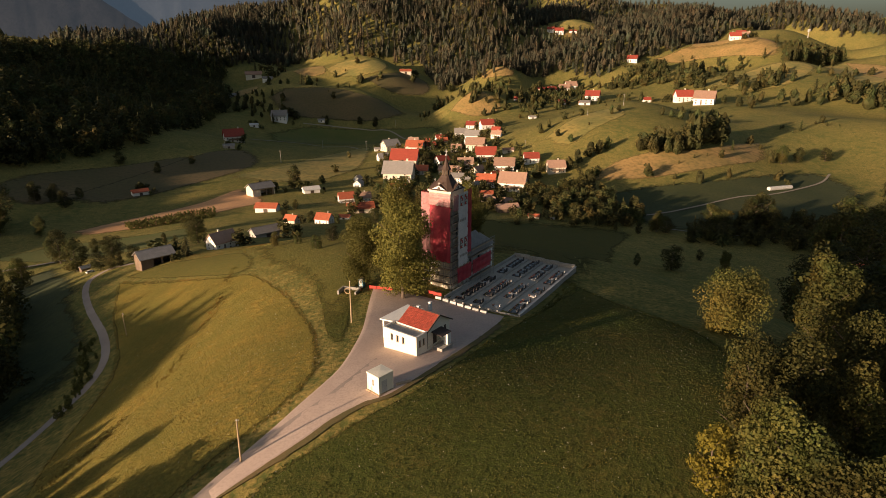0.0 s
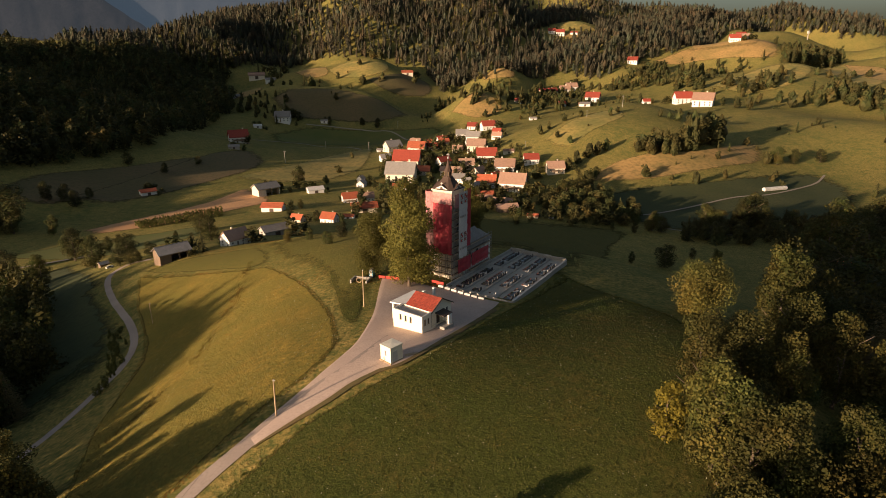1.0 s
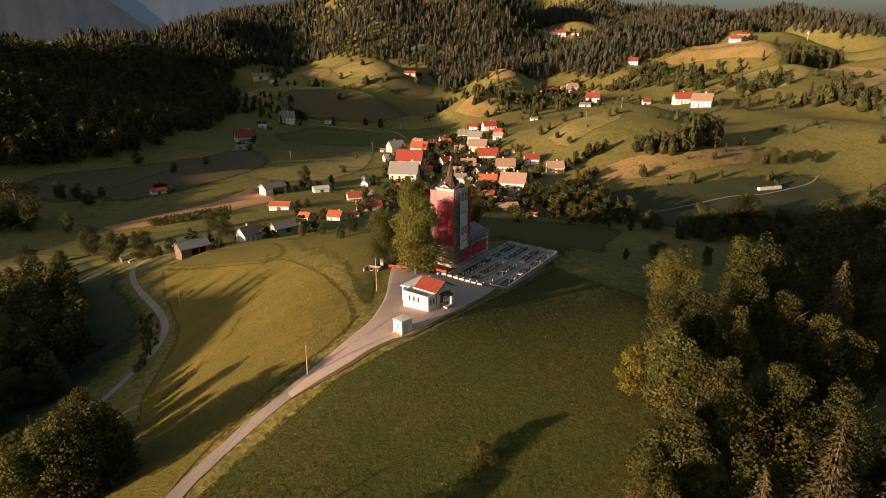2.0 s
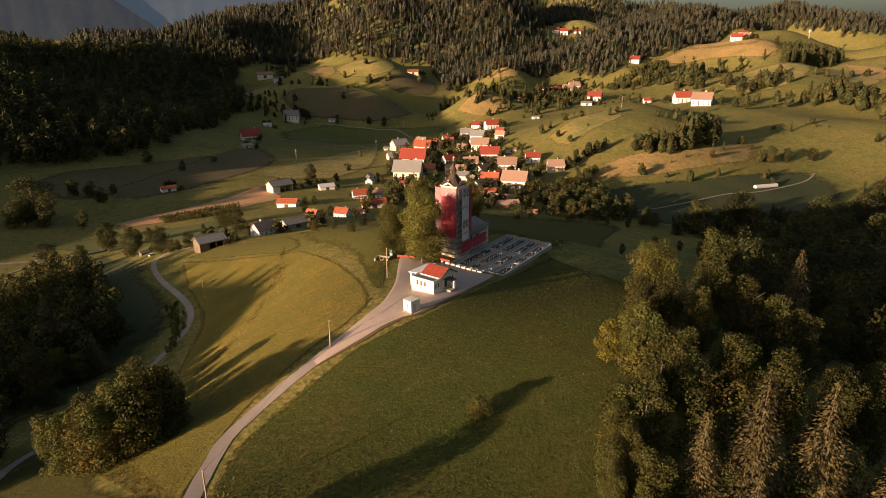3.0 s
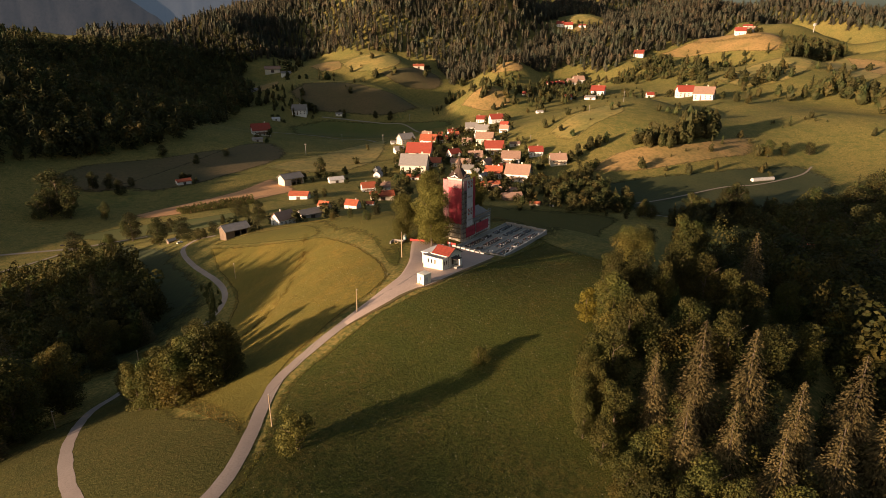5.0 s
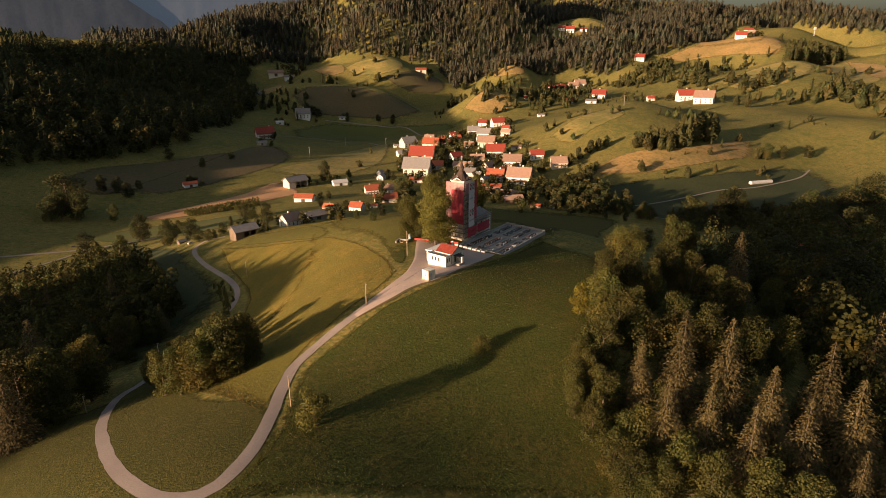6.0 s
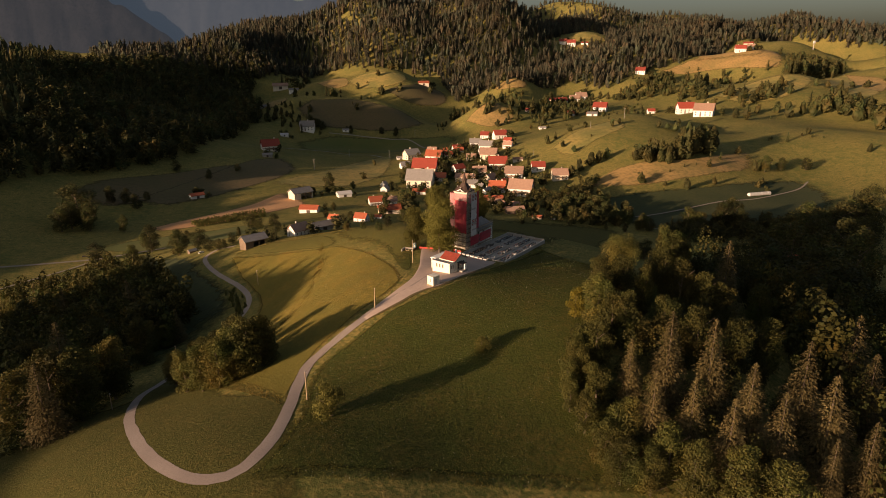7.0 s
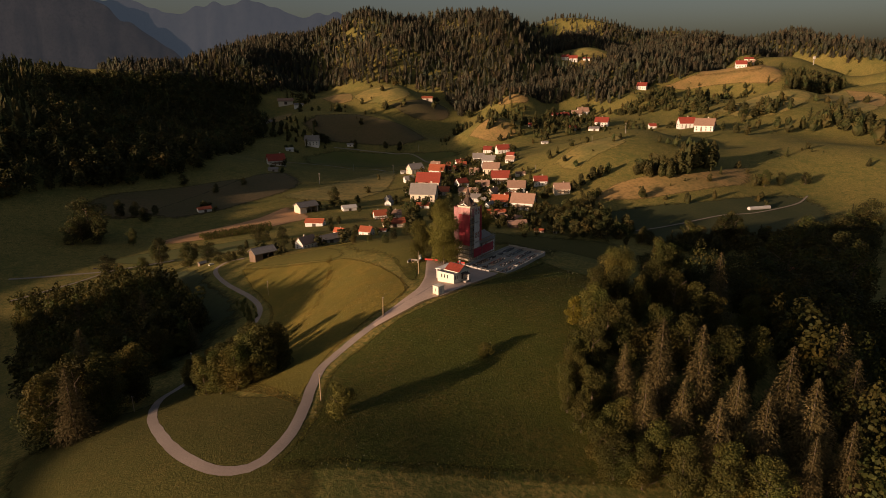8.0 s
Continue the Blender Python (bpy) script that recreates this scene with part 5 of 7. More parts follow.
def build_yard():
    Y = tagged(thing("graveyard", YARD, "terraced graveyard with pale gravel paths and concrete walls", "graveyard"), kind="structure")
    w4 = YARD_W / 4
    for k in range(4):
        u0, u1 = k * w4, (k + 1) * w4
        z = -0.28 * k
        s = Shape().hull([(u0, 0, z - 4), (u1, 0, z - 4), (u1, YARD_L, z - 4 + YARD_FALL * YARD_L), (u0, YARD_L, z - 4 + YARD_FALL * YARD_L)], [(u0, 0, z), (u1, 0, z), (u1, YARD_L, z + YARD_FALL * YARD_L), (u0, YARD_L, z + YARD_FALL * YARD_L)])
        part("terrace", s, STONEPAVE, Y)
        kerb = Shape()
        for v0, v1 in ((0.6, 25.4), (28.2, YARD_L - 0.8)):
            kerb.hull([(u1 - 0.35, v0, z - 0.3 + YARD_FALL * v0), (u1 + 0.004, v0, z - 0.3 + YARD_FALL * v0), (u1 + 0.004, v1, z - 0.3 + YARD_FALL * v1), (u1 - 0.35, v1, z - 0.3 + YARD_FALL * v1)], [(u1 - 0.35, v0, z + 0.28 + YARD_FALL * v0), (u1 + 0.004, v0, z + 0.28 + YARD_FALL * v0), (u1 + 0.004, v1, z + 0.28 + YARD_FALL * v1), (u1 - 0.35, v1, z + 0.28 + YARD_FALL * v1)])
        part("terrace_kerb", kerb, CONCRETE, Y)
        # end walls step down with the terraces
        for v0, v1, h in ((-0.35, -0.004, 0.55), (YARD_L + 0.004, YARD_L + 0.4, 1.25)):
            part("end_wall", Shape().box(u0 - 0.3 + 0.3 * (k > 0), u1 + 0.3 * (k == 3), v0, v1, z - 4 + YARD_FALL * v0, z + h + YARD_FALL * v0), CONCRETE, Y)
    n = 9
    for k in range(n):
        v0, v1 = k * YARD_L / n, (k + 1) * YARD_L / n - 0.03
        part("wall_panel", Shape().hull([(-0.35, v0, -3 + YARD_FALL * v0), (-0.004, v0, -3 + YARD_FALL * v0), (-0.004, v1, -3 + YARD_FALL * v1), (-0.35, v1, -3 + YARD_FALL * v1)], [(-0.35, v0, 0.9 + YARD_FALL * v0), (-0.004, v0, 0.9 + YARD_FALL * v0), (-0.004, v1, 0.9 + YARD_FALL * v1), (-0.35, v1, 0.9 + YARD_FALL * v1)]), CONCRETE, Y)
        z = -0.84
        part("retaining_wall", Shape().hull([(YARD_W + 0.3, v0, z - 6 + YARD_FALL * v0), (YARD_W + 1.1, v0, z - 6 + YARD_FALL * v0), (YARD_W + 1.1, v1, z - 6 + YARD_FALL * v1), (YARD_W + 0.3, v1, z - 6 + YARD_FALL * v1)], [(YARD_W + 0.3, v0, z + 0.75 + YARD_FALL * v0), (YARD_W + 0.7, v0, z + 0.75 + YARD_FALL * v0), (YARD_W + 0.7, v1, z + 0.75 + YARD_FALL * v1), (YARD_W + 0.3, v1, z + 0.75 + YARD_FALL * v1)]), CONCRETE, Y)
        part("wall_coping", Shape().hull([(YARD_W + 0.2, v0, z + 0.752 + YARD_FALL * v0), (YARD_W + 0.8, v0, z + 0.752 + YARD_FALL * v0), (YARD_W + 0.8, v1, z + 0.752 + YARD_FALL * v1), (YARD_W + 0.2, v1, z + 0.752 + YARD_FALL * v1)], [(YARD_W + 0.2, v0, z + 0.87 + YARD_FALL * v0), (YARD_W + 0.8, v0, z + 0.87 + YARD_FALL * v0), (YARD_W + 0.8, v1, z + 0.87 + YARD_FALL * v1), (YARD_W + 0.2, v1, z + 0.87 + YARD_FALL * v1)]), PALESTONE, Y)


build_yard()


def grave(kind):
    stone = GRANITE if kind != 1 else PALESTONE
    labels = ("dark polished granite grave with an upright headstone", "pale stone grave with a low headstone and flowers", "dark granite double grave with clipped box plants")
    G = thing("grave", pose(0, 0, -60), labels[kind], "grave", "graves in the graveyard")
    w = (1.1, 1.0, 1.9)[kind]
    rim = Shape().box(-w / 2, w / 2, 0, 0.14, 0, 0.24).box(-w / 2, w / 2, 1.96, 2.1, 0, 0.24).box(-w / 2, -w / 2 + 0.14, 0.14, 1.96, 0, 0.24).box(w / 2 - 0.14, w / 2, 0.14, 1.96, 0, 0.24)
    part("kerb", rim, stone, G)
    part("slab", Shape().box(-w / 2 + 0.15, w / 2 - 0.15, 0.7, 1.95, 0.03, 0.27), stone, G)
    hs = Shape()
    h = (1.15, 0.8, 1.0)[kind]
    hs.hull([(-w * 0.42, 2.12, 0), (w * 0.42, 2.12, 0), (w * 0.42, 2.32, 0), (-w * 0.42, 2.32, 0)], [(-w * 0.42, 2.14, h * 0.8), (w * 0.42, 2.14, h * 0.8), (w * 0.42, 2.30, h * 0.8), (-w * 0.42, 2.30, h * 0.8)])
    hs.hull([(-w * 0.42, 2.14, h * 0.8), (w * 0.42, 2.14, h * 0.8), (w * 0.42, 2.30, h * 0.8), (-w * 0.42, 2.30, h * 0.8)], [(-w * 0.2, 2.14, h), (w * 0.2, 2.14, h), (w * 0.2, 2.30, h), (-w * 0.2, 2.30, h)])
    part("headstone", hs, stone, G)
    part("lantern", Shape().lathe([(0.09, 0.2), (0.1, 0.24), (0.1, 0.5), (0.04, 0.58)], 6, 0.25 * w, 0.45), CANDLE, G)
    rs = random.Random(kind)
    pl = Shape()
    for k in range(14):
        x, y, z = rs.uniform(-0.3, 0.3) * w, rs.uniform(0.2, 0.65), 0.2 + rs.uniform(0, 0.25)
        pl.lathe([(0.02, z), (0.12, z + 0.08), (0.02, z + 0.16)], 5, x, y)
    part("plant_cushion", pl, (FLOWERS, FLOWERS, SHRUBBERY)[kind], G)
    return G


def fill_graves():
    rs = random.Random(4)
    kinds = [grave(k) for k in range(3)]
    w4 = YARD_W / 4
    first = [True] * 3
    for row in range(4):
        for lo, hi in ((2.4, 24.0), (28.6, 45.2)):
            v = lo + rs.uniform(0, 1.0)
            while v < hi:
                k = rs.choices((0, 1, 2), (5, 2, 3))[0]
                if rs.random() < 0.88:
                    u = (row + 0.88) * w4 - 0.55
                    m = YARD @ pose(u - 2.0, v, YARD_FALL * v - 0.28 * row + 0.01, 0, 0, -90 + rs.uniform(-2, 2))
                    if first[k]:
                        kinds[k].matrix_world, first[k] = m, False
                    else:
                        copy_thing(kinds[k], m)
                v += 1.65 + (0.75 if k == 2 else 0) + rs.uniform(0, 0.35)


fill_graves()


# ---- odds and ends round the drive ----
def utility_pole(x, y, tall, lean, lit=False, label="bare wooden utility pole standing in the meadow"):
    U = thing("utility_pole", spot(x, y, random.Random(int(x * 7)).uniform(0, 90)) @ pose(0, 0, 0, lean, 0, 0), label, "pole", "poles along the lane")
    part("shaft", Shape().tube((0, 0, -1.2), (0, 0, tall), 0.17, 0.11, 10), PALEWOOD, U)
    part("cap", Shape().tube((0, 0, tall), (0, 0, tall + 0.18), 0.13, 0.05, 8), TRIM, U)
    part("insulator", Shape().tube((0.1, 0, tall - 0.25), (0.35, 0, tall - 0.25), 0.03, sides=5).lathe([(0.06, tall - 0.3), (0.09, tall - 0.2), (0.03, tall - 0.1)], 7, 0.35, 0), TRIM, U)
    return U


for px, py, tall, lean in POLES:
    utility_pole(px, py, tall, lean)


def wire(a, b, sag):
    c = Shape()
    pts = [Vector(a).lerp(Vector(b), k / 14) - Vector((0, 0, sag * 4 * (k / 14) * (1 - k / 14))) for k in range(15)]
    for p, q in zip(pts, pts[1:]):
        c.tube(p, q, 0.018, sides=3)
    W = new("overhead_cable", c.mesh("overhead_cable"))
    W.data.materials.append(DARKTRIM)
    return tagged(W, "thin dark overhead cable between poles", "cable", "cables along the lane")


tops = [Vector((px, py, height(px, py) + tall - 0.2)) for px, py, tall, lean in POLES]
for a, b in ((0, 1), (1, 2)):
    wire(tops[a], tops[b], 1.2)

TOILET = thing("portable_toilet", spot(-15.6, 54.0, -20, 0.05), "blue portable toilet cabin at the building site", "toilet cabin")
part("cabin", Shape().box(-0.6, 0.6, -0.6, 0.6, 0.15, 2.25), BLUE, TOILET)
part("roof", Shape().hull([(-0.66, -0.66, 2.25), (0.66, -0.66, 2.25), (0.66, 0.66, 2.25), (-0.66, 0.66, 2.25)], [(-0.4, -0.5, 2.5), (0.4, -0.5, 2.5), (0.4, 0.5, 2.5), (-0.4, 0.5, 2.5)]), PALETIN, TOILET)
part("base", Shape().box(-0.65, 0.65, -0.65, 0.65, 0, 0.15), DARKTRIM, TOILET)
part("door", Shape().box(-0.42, 0.42, -0.63, -0.6, 0.25, 2.1), TRIM, TOILET)
BIN = thing("concrete_bin", spot(-18.5, 51.0, -15, 0.0), "low concrete block store with coiled hose", "block store")
for x0, x1, y0, y1 in ((-2.5, 2.5, 1.5, 1.9), (-2.5, -2.1, -1.5, 1.5), (2.1, 2.5, -1.5, 1.5)):
    part("block_wall", Shape().box(x0, x1, y0, y1, -0.6, 0.9), CONCRETE, BIN)
hose = Shape()
for k in range(3):
    for j in range(14):
        w0, w1 = 2 * math.pi * j / 14, 2 * math.pi * (j + 1) / 14
        hose.tube((0.7 * math.cos(w0), -1.0, 0.8 + 0.7 * math.sin(w0) + 0.06 * k), (0.7 * math.cos(w1), -1.0, 0.8 + 0.7 * math.sin(w1) + 0.06 * k), 0.07, sides=5)
part("hose", hose, PALEWOOD, BIN, "coil of yellow hose")


def barrier(x, y, turn, red=True):
    B = thing("site_barrier", spot(x, y, turn), "red plastic site barrier" if red else "pale concrete block barrier", "barrier", "barriers before the church")
    if red:
        part("panel", Shape().box(-0.95, 0.95, -0.05, 0.05, 0.25, 1.0), REDPLASTIC, B)
        for s in (-0.7, 0.7):
            part("foot", Shape().box(s - 0.06, s + 0.06, -0.28, 0.28, -0.1, 0.25), REDPLASTIC, B)
    else:
        part("block", Shape().hull([(-0.85, -0.35, -0.3), (0.85, -0.35, -0.3), (0.85, 0.35, -0.3), (-0.85, 0.35, -0.3)], [(-0.8, -0.22, 0.75), (0.8, -0.22, 0.75), (0.8, 0.22, 0.75), (-0.8, 0.22, 0.75)]), PALESTONE, B)


for k in range(3):
    barrier(-12.6 + 2.05 * k, 52.2 - 0.55 * k, -15 + 9 * math.sin(3 * k))
for k in range(2):
    barrier(2.2 + 1.6 * k, 50.0 - 0.8 * k, -25)
for k in range(7):
    barrier(4.0 + 1.75 * k, 47.0 - 1.25 * k, -33, False)


# ---- things out in the valley ----
def hay_tunnel():
    a, b = Vector((*TUNNEL[0], height(*TUNNEL[0]))), Vector((*TUNNEL[1], height(*TUNNEL[1])))
    d = (b - a) / 7
    for k in range(7):
        c = a + d * (k + 0.5)
        s = Shape()
        r = d.length * 0.46
        s.tube(c - d * 0.44 + Vector((0, 0, r * 0.8)), c + d * 0.44 + Vector((0, 0, r * 0.8)), r, r, 12)
        B = new("wrapped_bale", s.mesh("wrapped_bale"))
        B.data.materials.append(PALETIN)
        tagged(B, "round hay bale wrapped in white film", "bale", "row of wrapped bales")


hay_tunnel()
MA = thing("telecom_mast", pose(MAST[0], MAST[1], height(*MAST)), "slim pale telecom mast on a far hill", "mast")
part("shaft", Shape().tube((0, 0, -5), (0, 0, 34), 2.2, 1.6, 8), CONCRETE, MA)
for k in range(3):
    w = 2 * math.pi * k / 3
    part("antenna", Shape().box(4.0 * math.cos(w) - 1.2, 4.0 * math.cos(w) + 1.2, 4.0 * math.sin(w) - 1.2, 4.0 * math.sin(w) + 1.2, 24, 35), PALETIN, MA)


def valley_pole(x, y, tall):
    """A far power pole with a cross-arm."""
    U = thing("power_pole", pose(x, y, height(x, y), 0, 0, 20), "weathered wooden power pole in the valley", "pole", "power poles in the valley")
    part("shaft", Shape().tube((0, 0, -2), (0, 0, tall), 0.022 * tall, 0.014 * tall, 7), CONCRETE, U)
    arm = part("cross_arm", Shape().box(-0.09 * tall, 0.09 * tall, -0.01 * tall, 0.01 * tall, 0.90 * tall, 0.925 * tall), WOOD, U)
    for k in (-1, 1):
        part("insulator", Shape().tube((k * 0.07 * tall, 0, 0.926 * tall), (k * 0.07 * tall, 0, 0.965 * tall), 0.010 * tall, sides=5), TRIM, arm)


for px, py, tall in ((-258, 879, 20.3), (-366, 932, 19.4), (-241, 1143, 16.4), (335, 1016, 21.0), (-142, 1070, 17.6), (-118, 1524, 18.4), (138, 864, 12.7), (257, 959, 12.0)):
    valley_pole(px, py, tall)


# ---- houses of the village and the farms ----
WALLS = {"w": PLASTER, "c": CREAM, "g": GREYWALL, "b": WOOD}
ROOFS = {"r": (REDTILE, "red tiled"), "o": (ORANGETILE, "orange tiled"), "n": (BROWNTILE, "faded brown tiled"), "g": (GREYTILE, "grey tiled"), "p": (PALETIN, "pale sheet")}
WALL_WORDS = {"w": "white plastered", "c": "cream plastered", "g": "bare block", "b": "dark boarded"}


HOUSE_SPOTS = []


def house(x, y, turn, long, code, group, tall=1.0):
    """A gabled house; long is its ridge length, code gives walls, roof and kind (h house, s shed, k barn with open bays)."""
    s = long / 12.0
    HOUSE_SPOTS.append((x, y, long))
    wide, eave = (8.8 * s, 4.3 * s * tall) if code[2] == "h" else (6.5 * s, 3.0 * s * tall) if code[2] == "s" else (7.5 * s, 4.2 * s * tall)
    rise = wide * (0.44 if code[2] == "h" else 0.28)
    roofm, word = ROOFS[code[1]]
    what = {"h": "house", "s": "shed", "k": "barn"}[code[2]]
    H = thing({"h": "village_house", "s": "shed", "k": "barn"}[code[2]], pose(x, y, height(x, y) - 0.1 * s, 0, 0, turn), f"{WALL_WORDS[code[0]]} {what} with a {word} gable roof", what, group)
    a, b = long / 2, wide / 2
    body = Shape()
    if code[2] == "k":
        body.box(-a, a, b - 0.4 * s, b, -3 * s, eave).box(-a, -a + 0.4 * s, -b, b - 0.4 * s, -3 * s, eave).box(a - 0.4 * s, a, -b, b - 0.4 * s, -3 * s, eave)
        for k in range(4):
            xx = -a + 0.4 * s + k * (long - 0.8 * s) / 3.35
            part("bay_post", Shape().box(xx, xx + 0.6 * s, -b, -b + 0.4 * s, -3 * s, eave - 0.7 * s), WOOD, H)
        body.box(-a + 0.4 * s, a - 0.4 * s, -b, -b + 0.4 * s, eave - 0.7 * s, eave)
        body.box(-a, -a * 0.3, -b - 0.02 * s, -b + 0.4 * s, -3 * s, eave)
    else:
        body.box(-a, a, -b, b, -4 * s, eave)
    body.hull([(-a, -b, eave), (-a, b, eave), (-a, 0, eave + rise)], [(a, -b, eave), (a, b, eave), (a, 0, eave + rise)])
    part("wall", body, WALLS[code[0]], H)
    o, t = 0.6 * s, 0.28 * s
    drop = o * rise / b
    for k in (-1, 1):
        r = Shape().hull([(-a - o, k * (b + o), eave - drop), (a + o, k * (b + o), eave - drop), (a + o, 0, eave + rise), (-a - o, 0, eave + rise)][::k], [(-a - o, k * (b + o), eave - drop + t), (a + o, k * (b + o), eave - drop + t), (a + o, 0, eave + rise + t), (-a - o, 0, eave + rise + t)][::k])
        part("roof", r, roofm, H)
    part("ridge", Shape().tube((-a - o, 0, eave + rise + t), (a + o, 0, eave + rise + t), 0.16 * s, sides=5), roofm, H)
    rs = random.Random(int(abs(x * 13 + y * 7)))
    if code[2] == "h":
        cx = rs.uniform(-0.3, 0.3) * long
        part("chimney", Shape().box(cx - 0.35 * s, cx + 0.35 * s, 0.5 * s, 1.2 * s, eave + rise * 0.5, eave + rise + 1.1 * s).box(cx - 0.45 * s, cx + 0.45 * s, 0.4 * s, 1.3 * s, eave + rise + 1.1 * s, eave + rise + 1.25 * s), CREAM, H)
        n = 4
        for f in (-1, 1):
            for k in range(n):
                xx = -a + (k + 0.5) * long / n
                for z in (0.6 * s, 2.15 * s * tall):
                    if f < 0 and k == 1 and z < 1.5 * s:
                        door = part("door", Shape().box(xx - 0.5 * s, xx + 0.5 * s, -b - 0.08 * s, -b + 0.02 * s, 0, 2.1 * s), WOOD, H)
                        continue
                    if rs.random() < 0.88:
                        house_window(H, xx, f * b, z, s, (0, f))
        for f in (-1, 1):
            for yy in (-b * 0.45, b * 0.45):
                for z in (0.6 * s, 2.15 * s * tall):
                    house_window(H, f * a, yy, z, s, (f, 0))
            house_window(H, f * a, 0, eave + rise * 0.25, s * 0.8, (f, 0))
        if rs.random() < 0.35:
            bz = 1.9 * s * tall
            bal = part("balcony", Shape().box(-a * 0.7, a * 0.7, -b - 1.2 * s, -b, bz - 0.2 * s, bz), WOOD, H)
            part("railing", Shape().box(-a * 0.7, a * 0.7, -b - 1.2 * s, -b - 1.1 * s, bz, bz + 0.95 * s), WOOD, bal)
    elif code[2] == "s":
        part("door", Shape().box(-1.2 * s, 1.2 * s, -b - 0.08 * s, -b + 0.02 * s, 0, 2.3 * s), DARKTRIM, H)
        house_window(H, -a, 0, 1.0 * s, s, (-1, 0))
    return H


def house_window(H, x, y, z, s, face):
    w, h, d = 0.9 * s, 1.0 * s, 0.07 * s
    f, g = Shape(), Shape()
    if face[0]:
        k = face[0]
        f.box(*sorted((x - k * 0.02 * s, x + k * d)), y - w / 2, y + w / 2, z, z + h)
        g.box(*sorted((x + k * d * 0.9, x + k * (d + 0.025 * s))), y - w * 0.4, y + w * 0.4, z + 0.1 * s, z + h - 0.1 * s)
    else:
        k = face[1]
        f.box(x - w / 2, x + w / 2, *sorted((y - k * 0.02 * s, y + k * d)), z, z + h)
        g.box(x - w * 0.4, x + w * 0.4, *sorted((y + k * d * 0.9, y + k * (d + 0.025 * s))), z + 0.1 * s, z + h - 0.1 * s)
    part("pane", g, GLASS, part("window", f, TRIM, H))


for hx, hy, turn, long, code in (
    (-115, 1042, 16, 15.8, 'wgs'), (-51, 1092, -7, 19.9, 'cnh'), (-26, 800, -8, 20.0, 'coh'), (-90, 469, -6, 11.3, 'wos'),
    (-85, 820, 15, 14.5, 'wns'), (-189, 553, -5, 23.5, 'wos'), (-109, 206, 53, 12.8, 'wnh'), (-111, 287, 40, 18.1, 'ggs'),
    (-133, 438, -22, 11.7, 'coh'), (-101, 428, -20, 14.0, 'woh'), (-110, 607, 20, 17.9, 'woh'), (-90, 613, 14, 17.0, 'wnh'), (-111, 724, 78, 14.2, 'wgh'),
    (-82, 527, 15, 26.6, 'cos'), (-167, 677, 27, 20.6, 'wps'), (-55, 703, -6, 19.9, 'wos'), (-57, 761, -8, 40.7, 'cgh'),
):
    house(hx, hy, turn, long, code, "houses in the front of the village")
for hx, hy, turn, long, code in (
    (-96, 926, 25, 18.0, 'wgh'), (-92, 1036, 35, 29.6, 'cgh'), (-43, 982, -13, 29.8, 'woh'), (-54, 859, -7, 40.7, 'crh'),
    (3, 1058, 25, 21.4, 'wrh'), (44, 1134, -2, 25.0, 'wgh'), (62, 1017, -13, 26.2, 'wgh'), (109, 1306, 16, 30.6, 'wrh'),
    (62, 918, -11, 29.7, 'cnh'), (74, 845, 1, 30.2, 'wrh'), (5, 853, 35, 20.5, 'wrh'),
):
    house(hx, hy, turn, long, code, "houses in the middle of the village")
for hx, hy, turn, long, code in (
    (-13, 989, 11, 18.3, 'wrh'), (30, 934, -11, 17.4, 'cnh'), (54, 965, 12, 17.3, 'wgh'), (103, 987, -20, 17.6, 'wnh'),
    (111, 864, 4, 16.8, 'cns'), (27, 743, -9, 17.7, 'wgh'), (81, 747, 35, 14.6, 'wrh'), (41, 815, 3, 22.8, 'cnh'),
    (97, 778, -11, 28.3, 'wnh'), (57, 763, 57, 22.2, 'cnh'), (99, 686, -18, 33.7, 'wnh'), (139, 801, 2, 21.6, 'wrh'),
    (167, 752, 5, 24.2, 'cnh'), (65, 708, -9, 24.9, 'woh'), (47, 679, 62, 19.7, 'wgh'), (16, 789, -11, 29.5, 'cns'),
    (110, 670, 33, 13.3, 'cns'), (55, 638, 4, 25.5, 'cos'), (77, 599, -16, 24.0, 'bns'),
):
    house(hx, hy, turn, long, code, "houses in the back of the village")
for hx, hy, turn, long, code in (
    (6, 1028, 10, 18.3, 'woh'), (76, 1356, -12, 23.7, 'wrh'), (117, 1318, 14, 26.1, 'wnh'), (45, 830, 4, 17.1, 'cnh'),
    (60, 765, 58, 14.0, 'wgh'), (38, 731, -14, 12.5, 'wgh'), (118, 662, 30, 10.7, 'cns'), (54, 680, 62, 10.9, 'wgh'),
    (78, 562, 12, 23.4, 'bns'), (-117, 762, 72, 12.1, 'wgh'), (24, 775, -8, 18.9, 'cnh'), (58, 626, -6, 19.5, 'cns'),
    (65, 943, 0, 14.6, 'cos'), (111, 1081, -20, 16.6, 'wrh'), (-22, 1102, 6, 18.2, 'cos'),
):
    house(hx, hy, turn, long, code, "houses between the others in the village")
for hx, hy, turn, long, code in (
    (321, 339, -23, 14.8, 'bos'), (-385, 664, 41, 19.0, 'wos'), (-230, 666, 44, 29.9, 'cgk'), (-134, 184, 44, 15.4, 'bgk'),
    (-200, 235, 50, 7.1, 'bgs'), (-387, 1041, 28, 34.1, 'wrh'), (-364, 946, 19, 18.4, 'ggs'), (-468, 1432, 17, 20.4, 'wps'),
    (-424, 1516, 4, 38.4, 'wgh'), (-747, 1697, 22, 17.5, 'wps'), (-601, 1686, 38, 21.1, 'ggs'), (-321, 1549, 11, 18.3, 'wgs'),
    (103, 529, -13, 11.9, 'cos'), (123, 527, -10, 5.0, 'wps'), (-32, 1034, 2, 25.2, 'wos'),
):
    house(hx, hy, turn, long, code, "farms in the valley")
